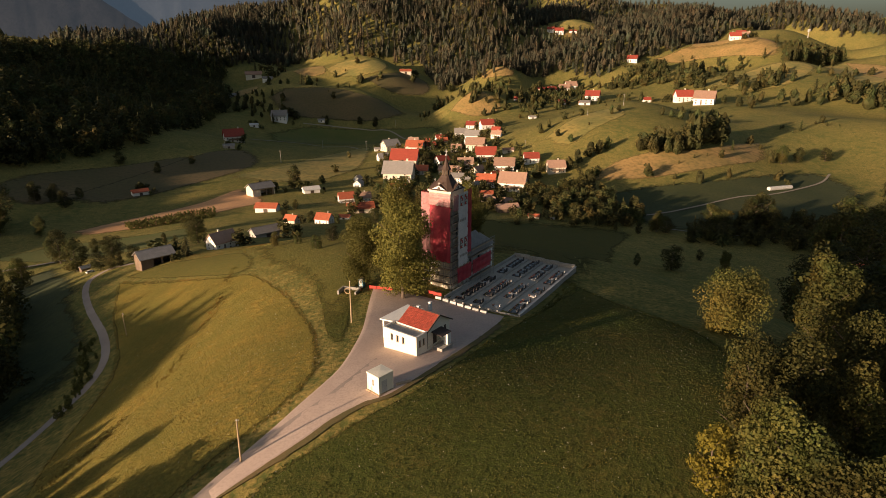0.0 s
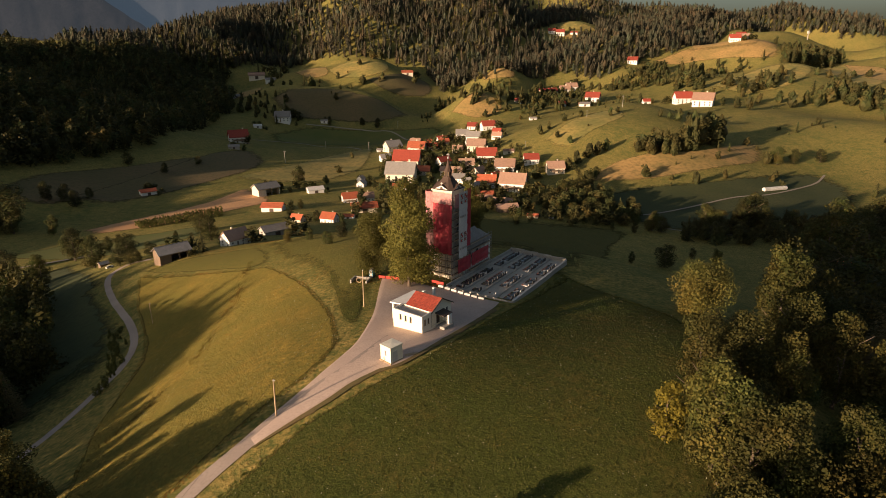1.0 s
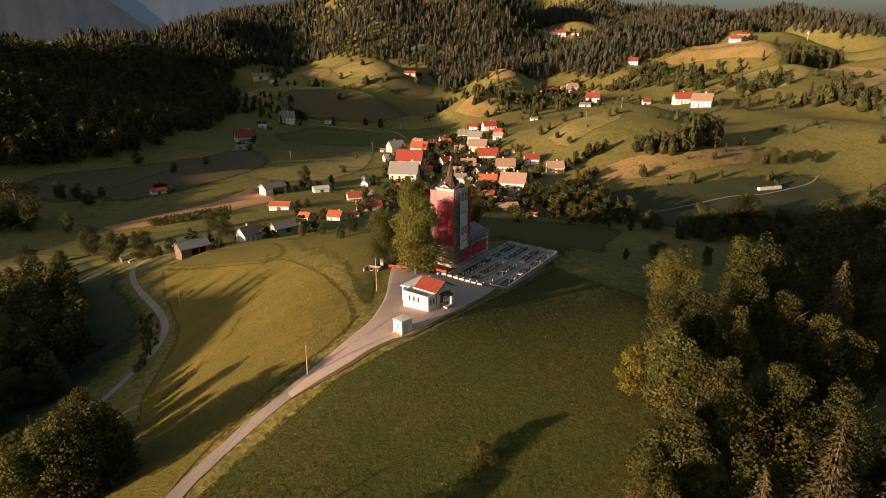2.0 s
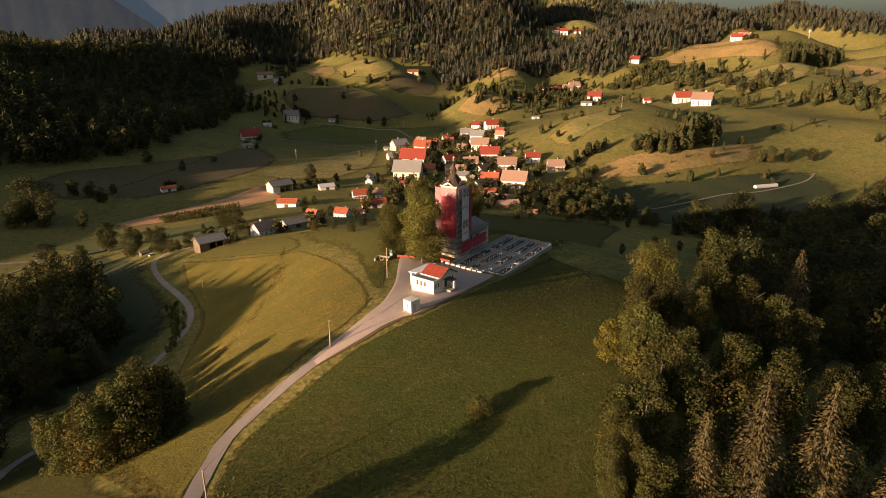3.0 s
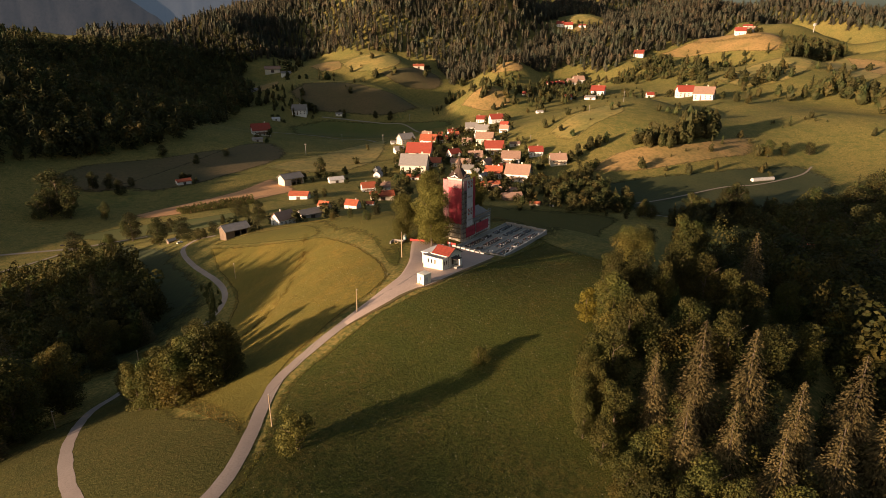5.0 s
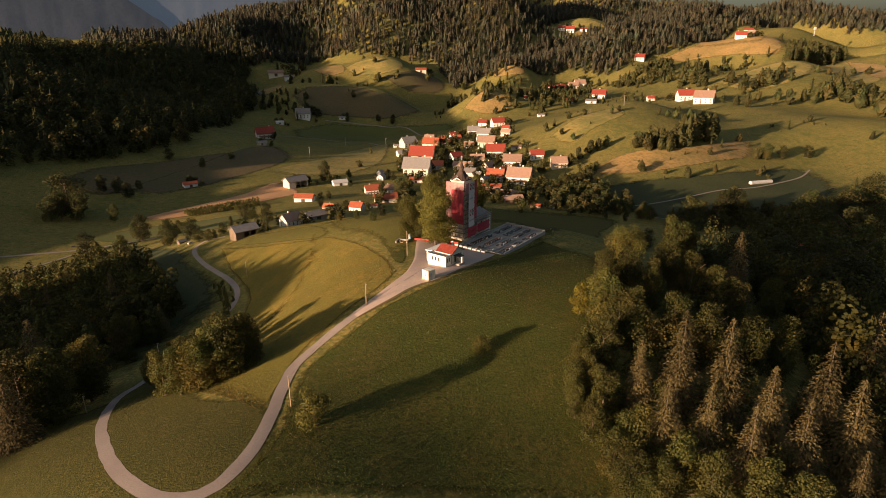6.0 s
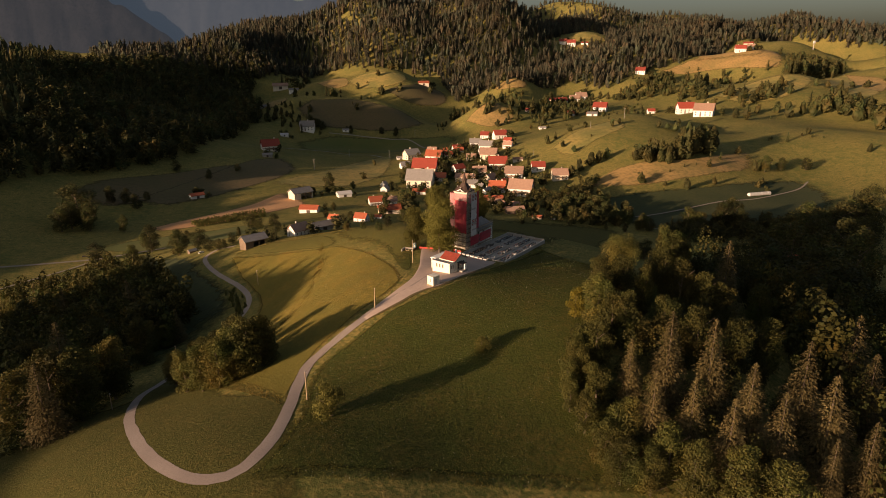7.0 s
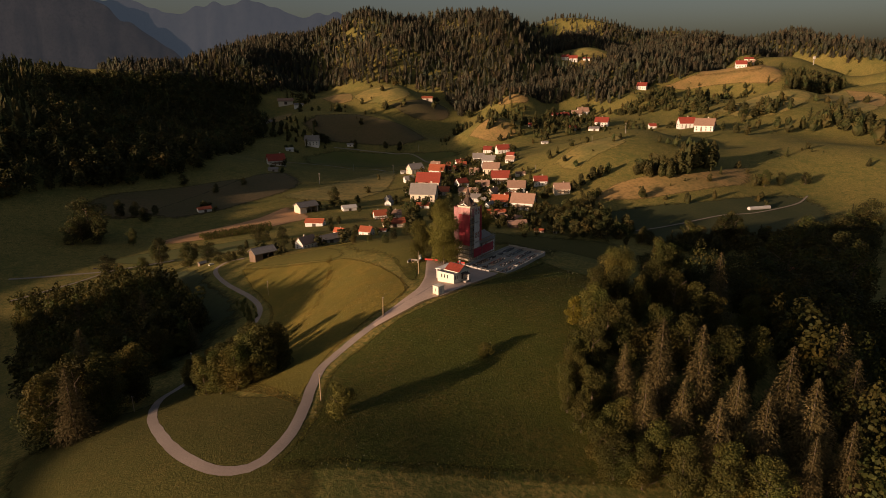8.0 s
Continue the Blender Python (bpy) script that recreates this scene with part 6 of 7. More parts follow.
for hx, hy, turn, long, code in (
    (-688, 2195, 16, 55.7, 'cns'), (-613, 2107, 25, 34.2, 'wgs'), (-122, 2102, 8, 37.9, 'cos'), (620, 1464, -1, 41.3, 'wrh'),
    (626, 1352, -30, 44.7, 'wnh'), (557, 1554, 2, 20.0, 'wrh'), (428, 1623, -23, 37.6, 'wrh'), (386, 1556, -13, 21.6, 'wns'),
    (330, 1564, 9, 19.5, 'wrh'), (354, 2019, -9, 34.7, 'crs'), (432, 2046, -1, 35.5, 'wnh'),
):
    house(hx, hy, turn, long, code, "farms on the hills")
for hx, hy, turn, long, code in (
    (517, 2867, -10, 32.2, 'wrh'), (554, 2845, -10, 37.4, 'wrh'), (438, 2886, -8, 21.6, 'wgs'), (618, 2847, -12, 32.2, 'wrs'),
    (1120, 2300, -14, 38.4, 'wrh'), (1175, 2325, -35, 30.3, 'wnh'), (1382, 2810, -25, 40.1, 'crs'), (708, 2201, -27, 35.0, 'wrh'),
):
    house(hx, hy, turn, long, code, "far hill farms")

for hx, hy, turn, long, code in (
    (457, 2061, 8, 37.9, 'wnh'), (214, 1594, -14, 17.9, 'wrh'), (225, 1380, 10, 17.1, 'wgs'), (385, 2028, 20, 29.9, 'crh'), (391, 1555, -6, 26.3, 'wgs'),
):
    house(hx, hy, turn, long, code, "houses of the upper hamlet")
# ---- trees ----
def leaves(rs, lobes, n, size, flat=0.42):
    """n leaf clumps as small quads on the shells of the lobes (x, y, z, rx, ry, rz)."""
    L = np.array(lobes, float)
    area = (L[:, 3] * L[:, 4] * L[:, 5]) ** (2 / 3)
    pick = rs.choice(len(L), n, p=area / area.sum())
    d = rs.normal(size=(n, 3))
    d /= np.linalg.norm(d, axis=1)[:, None]
    c = L[pick, :3] + d * L[pick, 3:] * rs.uniform(0.72, 1.06, n)[:, None]
    nrm = d + rs.normal(0, flat, (n, 3))
    nrm /= np.linalg.norm(nrm, axis=1)[:, None]
    t = np.cross(nrm, rs.normal(size=(n, 3)))
    t /= np.linalg.norm(t, axis=1)[:, None]
    b = np.cross(nrm, t)
    s = size * rs.uniform(0.6, 1.35, n)[:, None]
    k = rs.uniform(0.55, 0.95, n)[:, None]
    V = np.stack([c - s * t, c - s * k * b, c + s * t, c + s * k * b], 1).reshape(-1, 3)
    return V, np.arange(4 * n).reshape(-1, 4)


def crown_lobes(rs, tall, wide, low, n):
    """Lobes that make an uneven crown from height low to tall."""
    out = []
    for k in range(n):
        f = (k + 0.5) / n
        z = low + (tall - low) * (0.08 + 0.84 * f)
        r = wide * 0.5 * math.sin(math.pi * (0.16 + 0.74 * f)) ** 0.8
        w = rs.uniform(0, 2 * math.pi)
        off = r * rs.uniform(0.35, 0.78)
        q = wide * rs.uniform(0.16, 0.25) * (1.1 - 0.35 * f)
        out.append((off * math.cos(w), off * math.sin(w), z, q, q, q * rs.uniform(0.75, 1.0)))
    out.append((0, 0, low + (tall - low) * 0.5, wide * 0.31, wide * 0.31, (tall - low) * 0.44))
    return out


def trunk_shape(rs, tall, low, wide, thick, limbs=6):
    s = Shape()
    top = low + (tall - low) * 0.7
    pts = [Vector((0, 0, -1.5)), Vector((0, 0, 0.3)), Vector((rs.uniform(-.2, .2), rs.uniform(-.2, .2), low)), Vector((rs.uniform(-.5, .5), rs.uniform(-.5, .5), top))]
    rad = [thick * 1.5, thick, thick * 0.8, thick * 0.2]
    for a, b, r0, r1 in zip(pts, pts[1:], rad, rad[1:]):
        s.tube(a, b, r0, r1, 8)
    for k in range(limbs):
        w = rs.uniform(0, 2 * math.pi)
        z = low + (top - low) * k / limbs
        s.tube((0, 0, z), (wide * 0.36 * math.cos(w), wide * 0.36 * math.sin(w), z + (tall - low) * 0.22), thick * 0.35, thick * 0.08, 5)
    return s


def broadleaf(name, seed, tall, wide, low, n, size, material, label, group, lobes=14):
    rs = np.random.RandomState(seed)
    T = thing(name, pose(0, 0, -300), label, "tree", group)
    part("trunk", trunk_shape(rs, tall, low, wide, 0.02 * tall + 0.06), BARK, T)
    V, F = leaves(rs, crown_lobes(rs, tall, wide, low, lobes), n, size)
    part("crown", sheet_mesh("crown", V, F, material), material, T)
    return T


def spruce_leaves(rs, tall, wide, tiers=26, around=12, cuts=3):
    """Drooping boughs in whorls."""
    V = []
    for k in range(tiers):
        f = k / tiers
        z = tall * (0.10 + 0.88 * f)
        reach = wide * 0.5 * (1 - f) ** 0.85 * (0.9 + 0.2 * (k % 2)) + 0.15
        m = max(4, int(around * (1 - 0.5 * f)))
        for j in range(m):
            w = 2 * math.pi * (j + rs.uniform(-0.3, 0.3)) / m + k * 0.7
            r = reach * rs.uniform(0.75, 1.15)
            dx, dy = math.cos(w), math.sin(w)
            half = 0.16 * r + 0.10 * tall / tiers
            for q in range(cuts):
                a, b = q / cuts, (q + 1.15) / cuts
                droop0, droop1 = -0.26 * r * a * a * 1.5, -0.26 * r * b * b * 1.5
                h0, h1 = half * (1.15 - 0.55 * a), half * (1.1 - 0.75 * b)
                tilt = rs.uniform(-0.35, 0.35)
                for side in (-1, 1):
                    V += [(dx * r * a, dy * r * a, z + droop0), (dx * r * b, dy * r * b, z + droop1),
                          (dx * r * b - side * dy * h1, dy * r * b + side * dx * h1, z + droop1 - h1 * (0.55 + tilt)),
                          (dx * r * a - side * dy * h0, dy * r * a + side * dx * h0, z + droop0 - h0 * (0.55 + tilt))]
    V += [(-0.12, 0, tall * 0.95), (0.12, 0, tall * 0.95), (0.02, 0, tall * 1.03), (-0.02, 0, tall * 1.03)]
    V = np.array(V)
    return V, np.arange(len(V)).reshape(-1, 4)


def spruce_boughs(rs, tall, wide):
    """Small drooping sprays along many boughs, dense towards their tips."""
    c, n, size = [], [], []
    tiers = 34
    for k in range(tiers):
        f = (k + rs.uniform(-0.3, 0.3)) / tiers
        z = tall * (0.08 + 0.90 * f)
        reach = wide * 0.5 * max(0.03, 1 - f) ** 0.8 + 0.2
        m = int(17 - 9 * f)
        for j in range(m):
            w = 2 * math.pi * (j + rs.uniform(-0.35, 0.35)) / m + k * 0.9
            r = reach * rs.uniform(0.7, 1.18)
            d = np.array([math.cos(w), math.sin(w), 0.0])
            q = max(6, int(24 * r / (0.5 * wide)))
            for t in rs.uniform(0.25, 1.0, q):
                c.append(d * r * t + np.array([-d[1], d[0], 0]) * rs.normal(0, 0.10 * r + 0.05) + np.array([0, 0, z - 0.30 * r * t * t + rs.normal(0, 0.12)]))
                n.append(np.array([0.5 * d[0], 0.5 * d[1], 0.9]) + rs.normal(0, 0.35, 3))
                size.append((0.15 + 0.12 * (1 - f)) * rs.uniform(0.7, 1.3))
    c, n, size = np.array(c), np.array(n), np.array(size)[:, None]
    n /= np.linalg.norm(n, axis=1)[:, None]
    out = c * (1, 1, 0)
    t = out + (0, 0, -0.4) - n * np.sum((out + (0, 0, -0.4)) * n, axis=1)[:, None]
    t /= np.linalg.norm(t, axis=1)[:, None] + 1e-9
    b = np.cross(n, t)
    V = np.stack([c - size * 1.3 * t, c - size * 0.6 * b, c + size * 1.5 * t, c + size * 0.6 * b], 1).reshape(-1, 3)
    return V, np.arange(len(V)).reshape(-1, 4)


def spruce(seed, tall, wide, label, group):
    rs = np.random.RandomState(seed)
    T = thing("spruce_tree", pose(0, 0, -300), label, "tree", group)
    part("trunk", Shape().tube((0, 0, -1.5), (0, 0, tall * 0.97), 0.016 * tall, 0.03, 7), BARK, T)
    V, F = spruce_boughs(rs, tall, wide)
    part("crown", sheet_mesh("crown", V, F, NEEDLES), NEEDLES, T)
    return T


def plant(template, x, y, size, turn, wide=1.0, sink=0.0):
    m = pose(x, y, height(x, y) - sink, 0, 0, turn)
    ob = copy_thing(template, m)
    ob.scale = (size * wide, size * wide, size)
    return ob


# templates stand as trees of their own too
def first(template, x, y, size, turn):
    template.matrix_world = pose(x, y, height(x, y), 0, 0, turn)
    template.scale = (size, size, size)


# ---- far woods, hedges and orchards: too many to count ----
def crown_body(rs, radii, around=6):
    """A lumpy solid crown of unit height; radii from the lowest ring to the tip."""
    n = len(radii)
    w = 2 * math.pi * (np.arange(around)[None, :] + 0.5 * (np.arange(n)[:, None] % 2)) / around
    r = np.array(radii)[:, None] * rs.uniform(0.72, 1.28, (n, around))
    z = 0.06 + 0.92 * np.linspace(0, 1, n)[:, None] + rs.normal(0, 0.025, (n, around))
    P = np.stack([r * np.cos(w), r * np.sin(w), z], -1)
    V = [P[k + a, (j + b) % around] for k in range(n - 1) for j in range(around) for a, b in ((0, 0), (0, 1), (1, 1), (1, 0))]
    return np.array(V)


def low_tree(rs, n, slim, size=0.105, solid=True):
    body = crown_body(rs, [0.08, 0.16, 0.17, 0.11, 0.02])
    lob = [(rs.uniform(-.13, .13), rs.uniform(-.13, .13), 0.18 + 0.66 * (k + .5) / 5, 0.20 - 0.02 * k, 0.20 - 0.02 * k, 0.17) for k in range(5)]
    V, F = leaves(rs, lob, n, size, 0.5)
    if solid:
        V = np.concatenate([body, V])
    V[:, :2] *= slim
    return V


def low_spruce(rs):
    V, F = spruce_leaves(rs, 1.0, 0.36, 9, 5, 1)
    V = V[:-4]
    return np.concatenate([crown_body(rs, [0.09, 0.08, 0.05, 0.008], 5), V])


def woods(name, places, material, seed, label, n=44, spruces=0.3, category="woodland", size=0.105, solid=True, broad=1.0):
    """Many trees in one mesh: places are rows of x, y and height of tree."""
    rs = np.random.RandomState(seed)
    kinds = [low_tree(rs, n, s, size, solid) for s in (0.85 * broad, broad, 1.15 * broad, 0.75 * broad)] + [low_spruce(rs) for k in range(2)]
    P = np.asarray(places, float)
    z = ground(P[:, 0], P[:, 1])
    out = []
    pick = np.where(rs.uniform(size=len(P)) < spruces, 4 + rs.randint(0, 2, len(P)), rs.randint(0, 4, len(P)))
    for k, V in enumerate(kinds):
        who = np.nonzero(pick == k)[0]
        if not len(who):
            continue
        w = rs.uniform(0, 2 * math.pi, len(who))
        c, s = np.cos(w)[:, None], np.sin(w)[:, None]
        h = P[who, 2][:, None]
        X = (V[None, :, 0] * c - V[None, :, 1] * s) * h + P[who, 0][:, None]
        Y = (V[None, :, 0] * s + V[None, :, 1] * c) * h + P[who, 1][:, None]
        Z = V[None, :, 2] * h * (1.12 if k > 3 else 1.0) + z[who][:, None] - 0.03 * h
        out.append(np.stack([X, Y, Z], -1).reshape(-1, 3))
    A = np.concatenate(out)
    ob = new(name, sheet_mesh(name, A, np.arange(len(A)).reshape(-1, 4), material))
    return tagged(ob, label, category, kind="stuff")


def stand(poly, spacing, tall, seed, holes=(), ragged=0.0):
    """Places for trees inside an outline, on a shaken grid. tall: low and high tree heights."""
    rs = np.random.RandomState(seed)
    p = np.array(poly, float)
    x0, y0, x1, y1 = *p.min(0), *p.max(0)
    gx, gy = np.meshgrid(np.arange(x0, x1, spacing), np.arange(y0, y1, spacing))
    x = gx.ravel() + rs.uniform(-0.5, 0.5, gx.size) * spacing
    y = gy.ravel() + rs.uniform(-0.5, 0.5, gx.size) * spacing
    keep = inside(poly, x, y) & (rs.uniform(size=len(x)) > ragged)
    for h in holes:
        keep &= ~inside(h, x, y)
    return np.column_stack([x, y, rs.uniform(*tall, len(x))])[keep]


RIGHT_WOOD = [
    (83.3, 23.7, 25, 'l'), (45.5, -27.5, 19, 'l'), (51.8, -34.6, 19, 'l'), (41.4, -45.7, 17, 'l'),
    (38, -44.5, 14, 'l'), (37.3, -57, 12, 'l'), (38.5, -60.4, 15, 'a'), (47.3, -57.3, 21, 's'),
    (57.7, -55.4, 24, 's'), (68.1, -56.7, 25, 's'), (76.3, -62.9, 25, 's'), (93.4, -55.7, 25, 's'),
    (128.2, -22.9, 26, 's'), (101.4, 12.2, 25, 's'), (72.5, -36.2, 20, 'l'), (64.5, -31.1, 18, 'l'),
    (78.6, -5.2, 20, 'l'), (58.4, -71.5, 20, 's'), (49, -71.7, 20, 's'), (42.3, -73, 17, 'a'),
    (84.4, -35.8, 20, 'l'), (99.2, -26.9, 20, 'l'), (125.7, 2.9, 19, 'l'), (165.6, 44.8, 21, 's'),
]
RIGHT_WOOD_MORE = [
    (119, 19, 19, 'l'), (236.7, 201.9, 19, 'l'), (248.3, 188.4, 19, 'l'), (242.1, 268.3, 17, 'l'),
    (288.5, 312.6, 17, 'l'), (336.6, 353.4, 18, 'l'), (364.8, 339.4, 18, 'l'), (304, 219.6, 20, 'l'),
    (120.3, -43.5, 23, 's'), (96.2, -63.9, 23, 's'), (78.4, -73.9, 22, 's'), (65, -77.8, 21, 's'),
    (65.4, -83.8, 18, 'a'), (74.6, -85.4, 18, 'a'), (86.8, -81.3, 19, 's'), (100.9, -73.3, 20, 's'),
    (55.8, -83.2, 17, 'a'), (51.3, -78.4, 16, 'l'), (46.6, -82.3, 13, 'a'), (118.5, -19.2, 20, 'l'),
    (195.1, 56.6, 20, 'l'), (89.8, -11.3, 19, 'l'), (213.6, 325, 17, 'l'), (35.1, -48.1, 13, 'l'),
]
RIGHT_WOOD_REST = [
    (32, -56.2, 12, 'l'), (31.8, -61, 11, 'l'), (35.5, -54.1, 14, 'l'), (34.5, -67.3, 12, 'a'),
    (37.3, -76.2, 13, 'a'), (40, -80.8, 13, 'a'), (284.4, 248.7, 21, 'l'), (284.8, 215.3, 20, 'l'),
    (245.2, 134.6, 20, 'l'), (226.7, 213.3, 20, 'l'), (84.7, -9.3, 20, 'l'), (40, -22.1, 11, 'y'),
    (91.7, 34.4, 24, 'l'), (71.6, -1.5, 20, 'l'), (49.6, -11.2, 17, 'l'), (57, -10.9, 18, 'l'),
    (45.8, -23.1, 17, 'l'), (62.7, -16, 18, 'l'), (49, -31.6, 18, 'l'),
]
LEFT_WOOD = [
    (-274.2, 281, 22, 'l'), (-222.3, 170.1, 22, 'l'), (-207.7, 179.4, 18, 'l'), (-259.4, 193, 23, 'l'),
    (-167, 86.6, 25, 's'), (-296, 189.7, 23, 's'), (-241.7, 141.6, 23, 's'), (-300.1, 172.4, 23, 'l'),
    (-152.6, 36.6, 23, 'l'), (-127.8, 24, 22, 'l'), (-125.3, 50.6, 14, 's'), (-137.5, -8.5, 25, 's'),
    (-149.5, -9.4, 25, 'l'), (-115.9, -14.1, 22, 'l'), (-134.6, 43.6, 16, 'l'), (-115.5, -32.3, 24, 'l'),
    (-112.9, -52.6, 20, 's'), (-122, -51.4, 24, 'l'), (-111, -41, 23, 'l'), (-112, -22, 23, 'l'), (-121, -38, 25, 'l'), (-128.4, 45.5, 12, 'l'), (-161.1, 106.3, 18, 'l'),
]
LANE_CLUMP = [
    (-55.7, -36.2, 18, 'l'), (-58.9, -39.7, 19, 'l'), (-62.8, -41, 17, 'l'), (-65.7, -44.5, 16, 'l'),
    (-71.5, -43.2, 15.5, 'l'), (-78.8, -38.2, 15, 'l'), (-90.6, -22.3, 12, 'l'), (-83.9, -20.4, 14, 'l'),
    (-75.8, -22.9, 15, 'l'), (-70.3, -19.3, 17, 'l'), (-54.5, -33.8, 13, 'l'), (-66, -36, 17, 'l'), (-74, -33, 16, 'l'), (-61, -33, 17, 'l'),
]
VALLEY_TREES = [
    (-462, 485, 33.9), (-466, 509, 52.2), (-440, 485, 34.9), (-465, 471, 30.5), (-305, 368, 29.9), (-226, 266, 22.7), (-174, 205, 10.3), (-165, 200, 8.5),
    (-161, 201, 7.0), (-235, 323, 17.9), (-138, 245, 16.6), (-215, 430, 13.5), (-195, 702, 34.1), (-377, 817, 14.1), (-404, 759, 17.3), (-464, 777, 20.0),
    (-39, 109, 5.7), (-62, 140, 6.5), (-113, 429, 11.7), (-155, 496, 10.5), (-217, 1546, 23.0), (-174, 1531, 29.2), (-445, 634, 14.1), (-440, 596, 22.0),
    (-481, 605, 26.2), (-464, 613, 22.6), (-400, 487, 22.2), (-158, 554, 12.7), (-67, 623, 15.3), (-57, 439, 15.2), (-18, 846, 23.2), (-31, 919, 16.6),
]
VALLEY_TREES_MORE = [
    (28, 846, 15.4), (16, 687, 18.0), (105, 647, 12.6), (147, 755, 17.8), (126, 582, 14.5), (160, 630, 23.4), (177, 644, 23.9), (173, 571, 19.0),
    (148, 536, 18.0), (134, 550, 15.5), (202, 617, 18.7), (173, 524, 15.1), (97, 506, 11.7), (79, 481, 8.8), (196, 513, 13.7), (217, 487, 16.0),
    (196, 467, 11.5), (289, 501, 25.3), (325, 493, 28.3), (263, 452, 16.9), (381, 515, 21.1), (425, 502, 39.6), (449, 500, 30.9), (472, 514, 36.6),
    (522, 559, 34.3), (554, 587, 46.6), (356, 435, 31.0), (333, 448, 13.6), (276, 490, 31.6), (283, 480, 27.2), (311, 484, 40.4), (328, 493, 44.1),
]
VALLEY_TREES_REST = [
    (335, 482, 31.0), (377, 506, 25.3), (325, 386, 37.1), (332, 376, 44.2), (352, 387, 46.9), (376, 404, 43.5), (413, 434, 49.2), (437, 448, 48.0),
    (460, 461, 52.5), (356, 364, 37.0), (386, 363, 40.5), (407, 374, 39.2), (220, 485, 22.6), (228, 480, 18.6), (520, 808, 29.4), (601, 832, 22.2),
    (554, 823, 23.7), (173, 322, 20.1), (-292, 396, 13.5), (-274, 382, 15.5), (-159, 211, 8.7), (-228, 442, 18.8), (-51, 133, 5.7), (-36, 125, 6.6),
    (-321, 320, 17.1), (-349, 348, 20.6), (192, 192, 37.7), (236, 238, 42.0), (269, 261, 49.1), (282, 247, 46.7), (315, 266, 54.0), (193, 152, 39.3),
]
VALLEY_TREES_LAST = [
    (221, 165, 43.7), (245, 171, 44.9), (111, 36, 21.2), (296, 222, 51.4), (101, 35, 17.1), (220, 121, 39.1), (182, 94, 34.8), (138, 50, 25.9),
]
rsp = random.Random(11)
LINDEN = broadleaf("linden_tree", 1, 28, 18.5, 1.4, 22000, 0.25, GREENDECID, "tall full linden tree beside the church", "lindens by the church", 30)
first(LINDEN, -4.6, 46.0, 0.87, 0)
plant(LINDEN, -15.5, 57.0, 0.66, 120)
plant(LINDEN, -5.5, 60.0, 0.99, 200, 0.72)
plant(LINDEN, 13.0, 86.0, 0.86, 70, 0.72)
ASH = [broadleaf("broadleaf_tree", 20 + k, 20, (12.5, 10.5, 11.5)[k], 0.8, 8600, 0.235, ASHLEAF, "leafy broadleaf tree in a dense wood", "broadleaf trees", 26) for k in range(3)]
LOW = [broadleaf("valley_tree", 60 + k, 20, (11.5, 10.5, 13.0)[k], 0.8, 4200, 0.29, VALLEYLEAF, "dark leafy tree in the valley", "valley trees", 26) for k in range(3)]
GOLD = broadleaf("yellowing_tree", 33, 15, 9, 1.0, 3200, 0.27, YELLOWLEAF, "yellow-green tree at the wood's edge", "")
SPRUCE = [spruce(40 + k, 25, (13.0, 11.5)[k], "tall brownish-green spruce in a dense wood", "spruces") for k in range(2)]
ROUND = broadleaf("round_meadow_tree", 51, 15.5, 16.5, 0.8, 15000, 0.22, ASHLEAF, "round broad tree alone in the meadow", "", 40)
first(ROUND, 68.0, 31.0, 0.92, 0)
started = set()


def grow(kind, x, y, tall):
    t, full = {"l": (ASH[rsp.randrange(3)], 20), "a": (ASH[rsp.randrange(3)], 20), "s": (SPRUCE[rsp.randrange(2)], 25), "y": (GOLD, 15)}[kind]
    size = tall / full
    if t.name not in started:
        started.add(t.name)
        first(t, x, y, size, rsp.uniform(0, 360))
    else:
        plant(t, x, y, size * (1.22 if kind == "s" else 1.0), rsp.uniform(0, 360), rsp.uniform(0.85, 1.2))


for tx, ty, tall, kind in RIGHT_WOOD + RIGHT_WOOD_MORE + RIGHT_WOOD_REST + LEFT_WOOD + LANE_CLUMP:
    grow(kind, tx, ty, tall)
for tx, ty, tall in VALLEY_TREES + VALLEY_TREES_MORE + VALLEY_TREES_REST + VALLEY_TREES_LAST:
    plant(LOW[rsp.randrange(3)], tx, ty, tall / 20, rsp.uniform(0, 360), rsp.uniform(1.2, 1.6))
for k, (tx, ty) in enumerate(((150.0, 330.0), (-200.0, 330.0), (210.0, 360.0))):
    first(LOW[k], tx, ty, 0.5, 40 * k)
# the woods behind their edges
woods("wood_interior", stand(WOOD_RIGHT_FILL, 8.6, (8, 18), 61), ASHLEAF, 61, "dense crowns inside the mixed wood", 1500, 0.0, size=0.0165, solid=False)
woods("shaded_wood", stand(WOOD_LEFT_FILL, 8.5, (14, 27), 62), ASHLEAF, 62, "dense crowns inside the shaded wood", 380, 0.0, size=0.034, solid=False)
woods("valley_side_wood", stand(WOOD_RIGHT_MORE, 9.0, (14, 35), 63), ASHLEAF, 63, "dense crowns of a wood falling to the valley", 520, 0.0, size=0.023, solid=False)
# bushes in the meadow
BUSH = broadleaf("meadow_bush", 81, 6.5, 6.0, 0.3, 3600, 0.14, GREENDECID, "small leafy green tree standing in the meadow", "meadow bushes", 16)
first(BUSH, -27.5, -73.0, 1.45, 0)
plant(BUSH, 10.0, -41.0, 0.74, 90, 1.15)


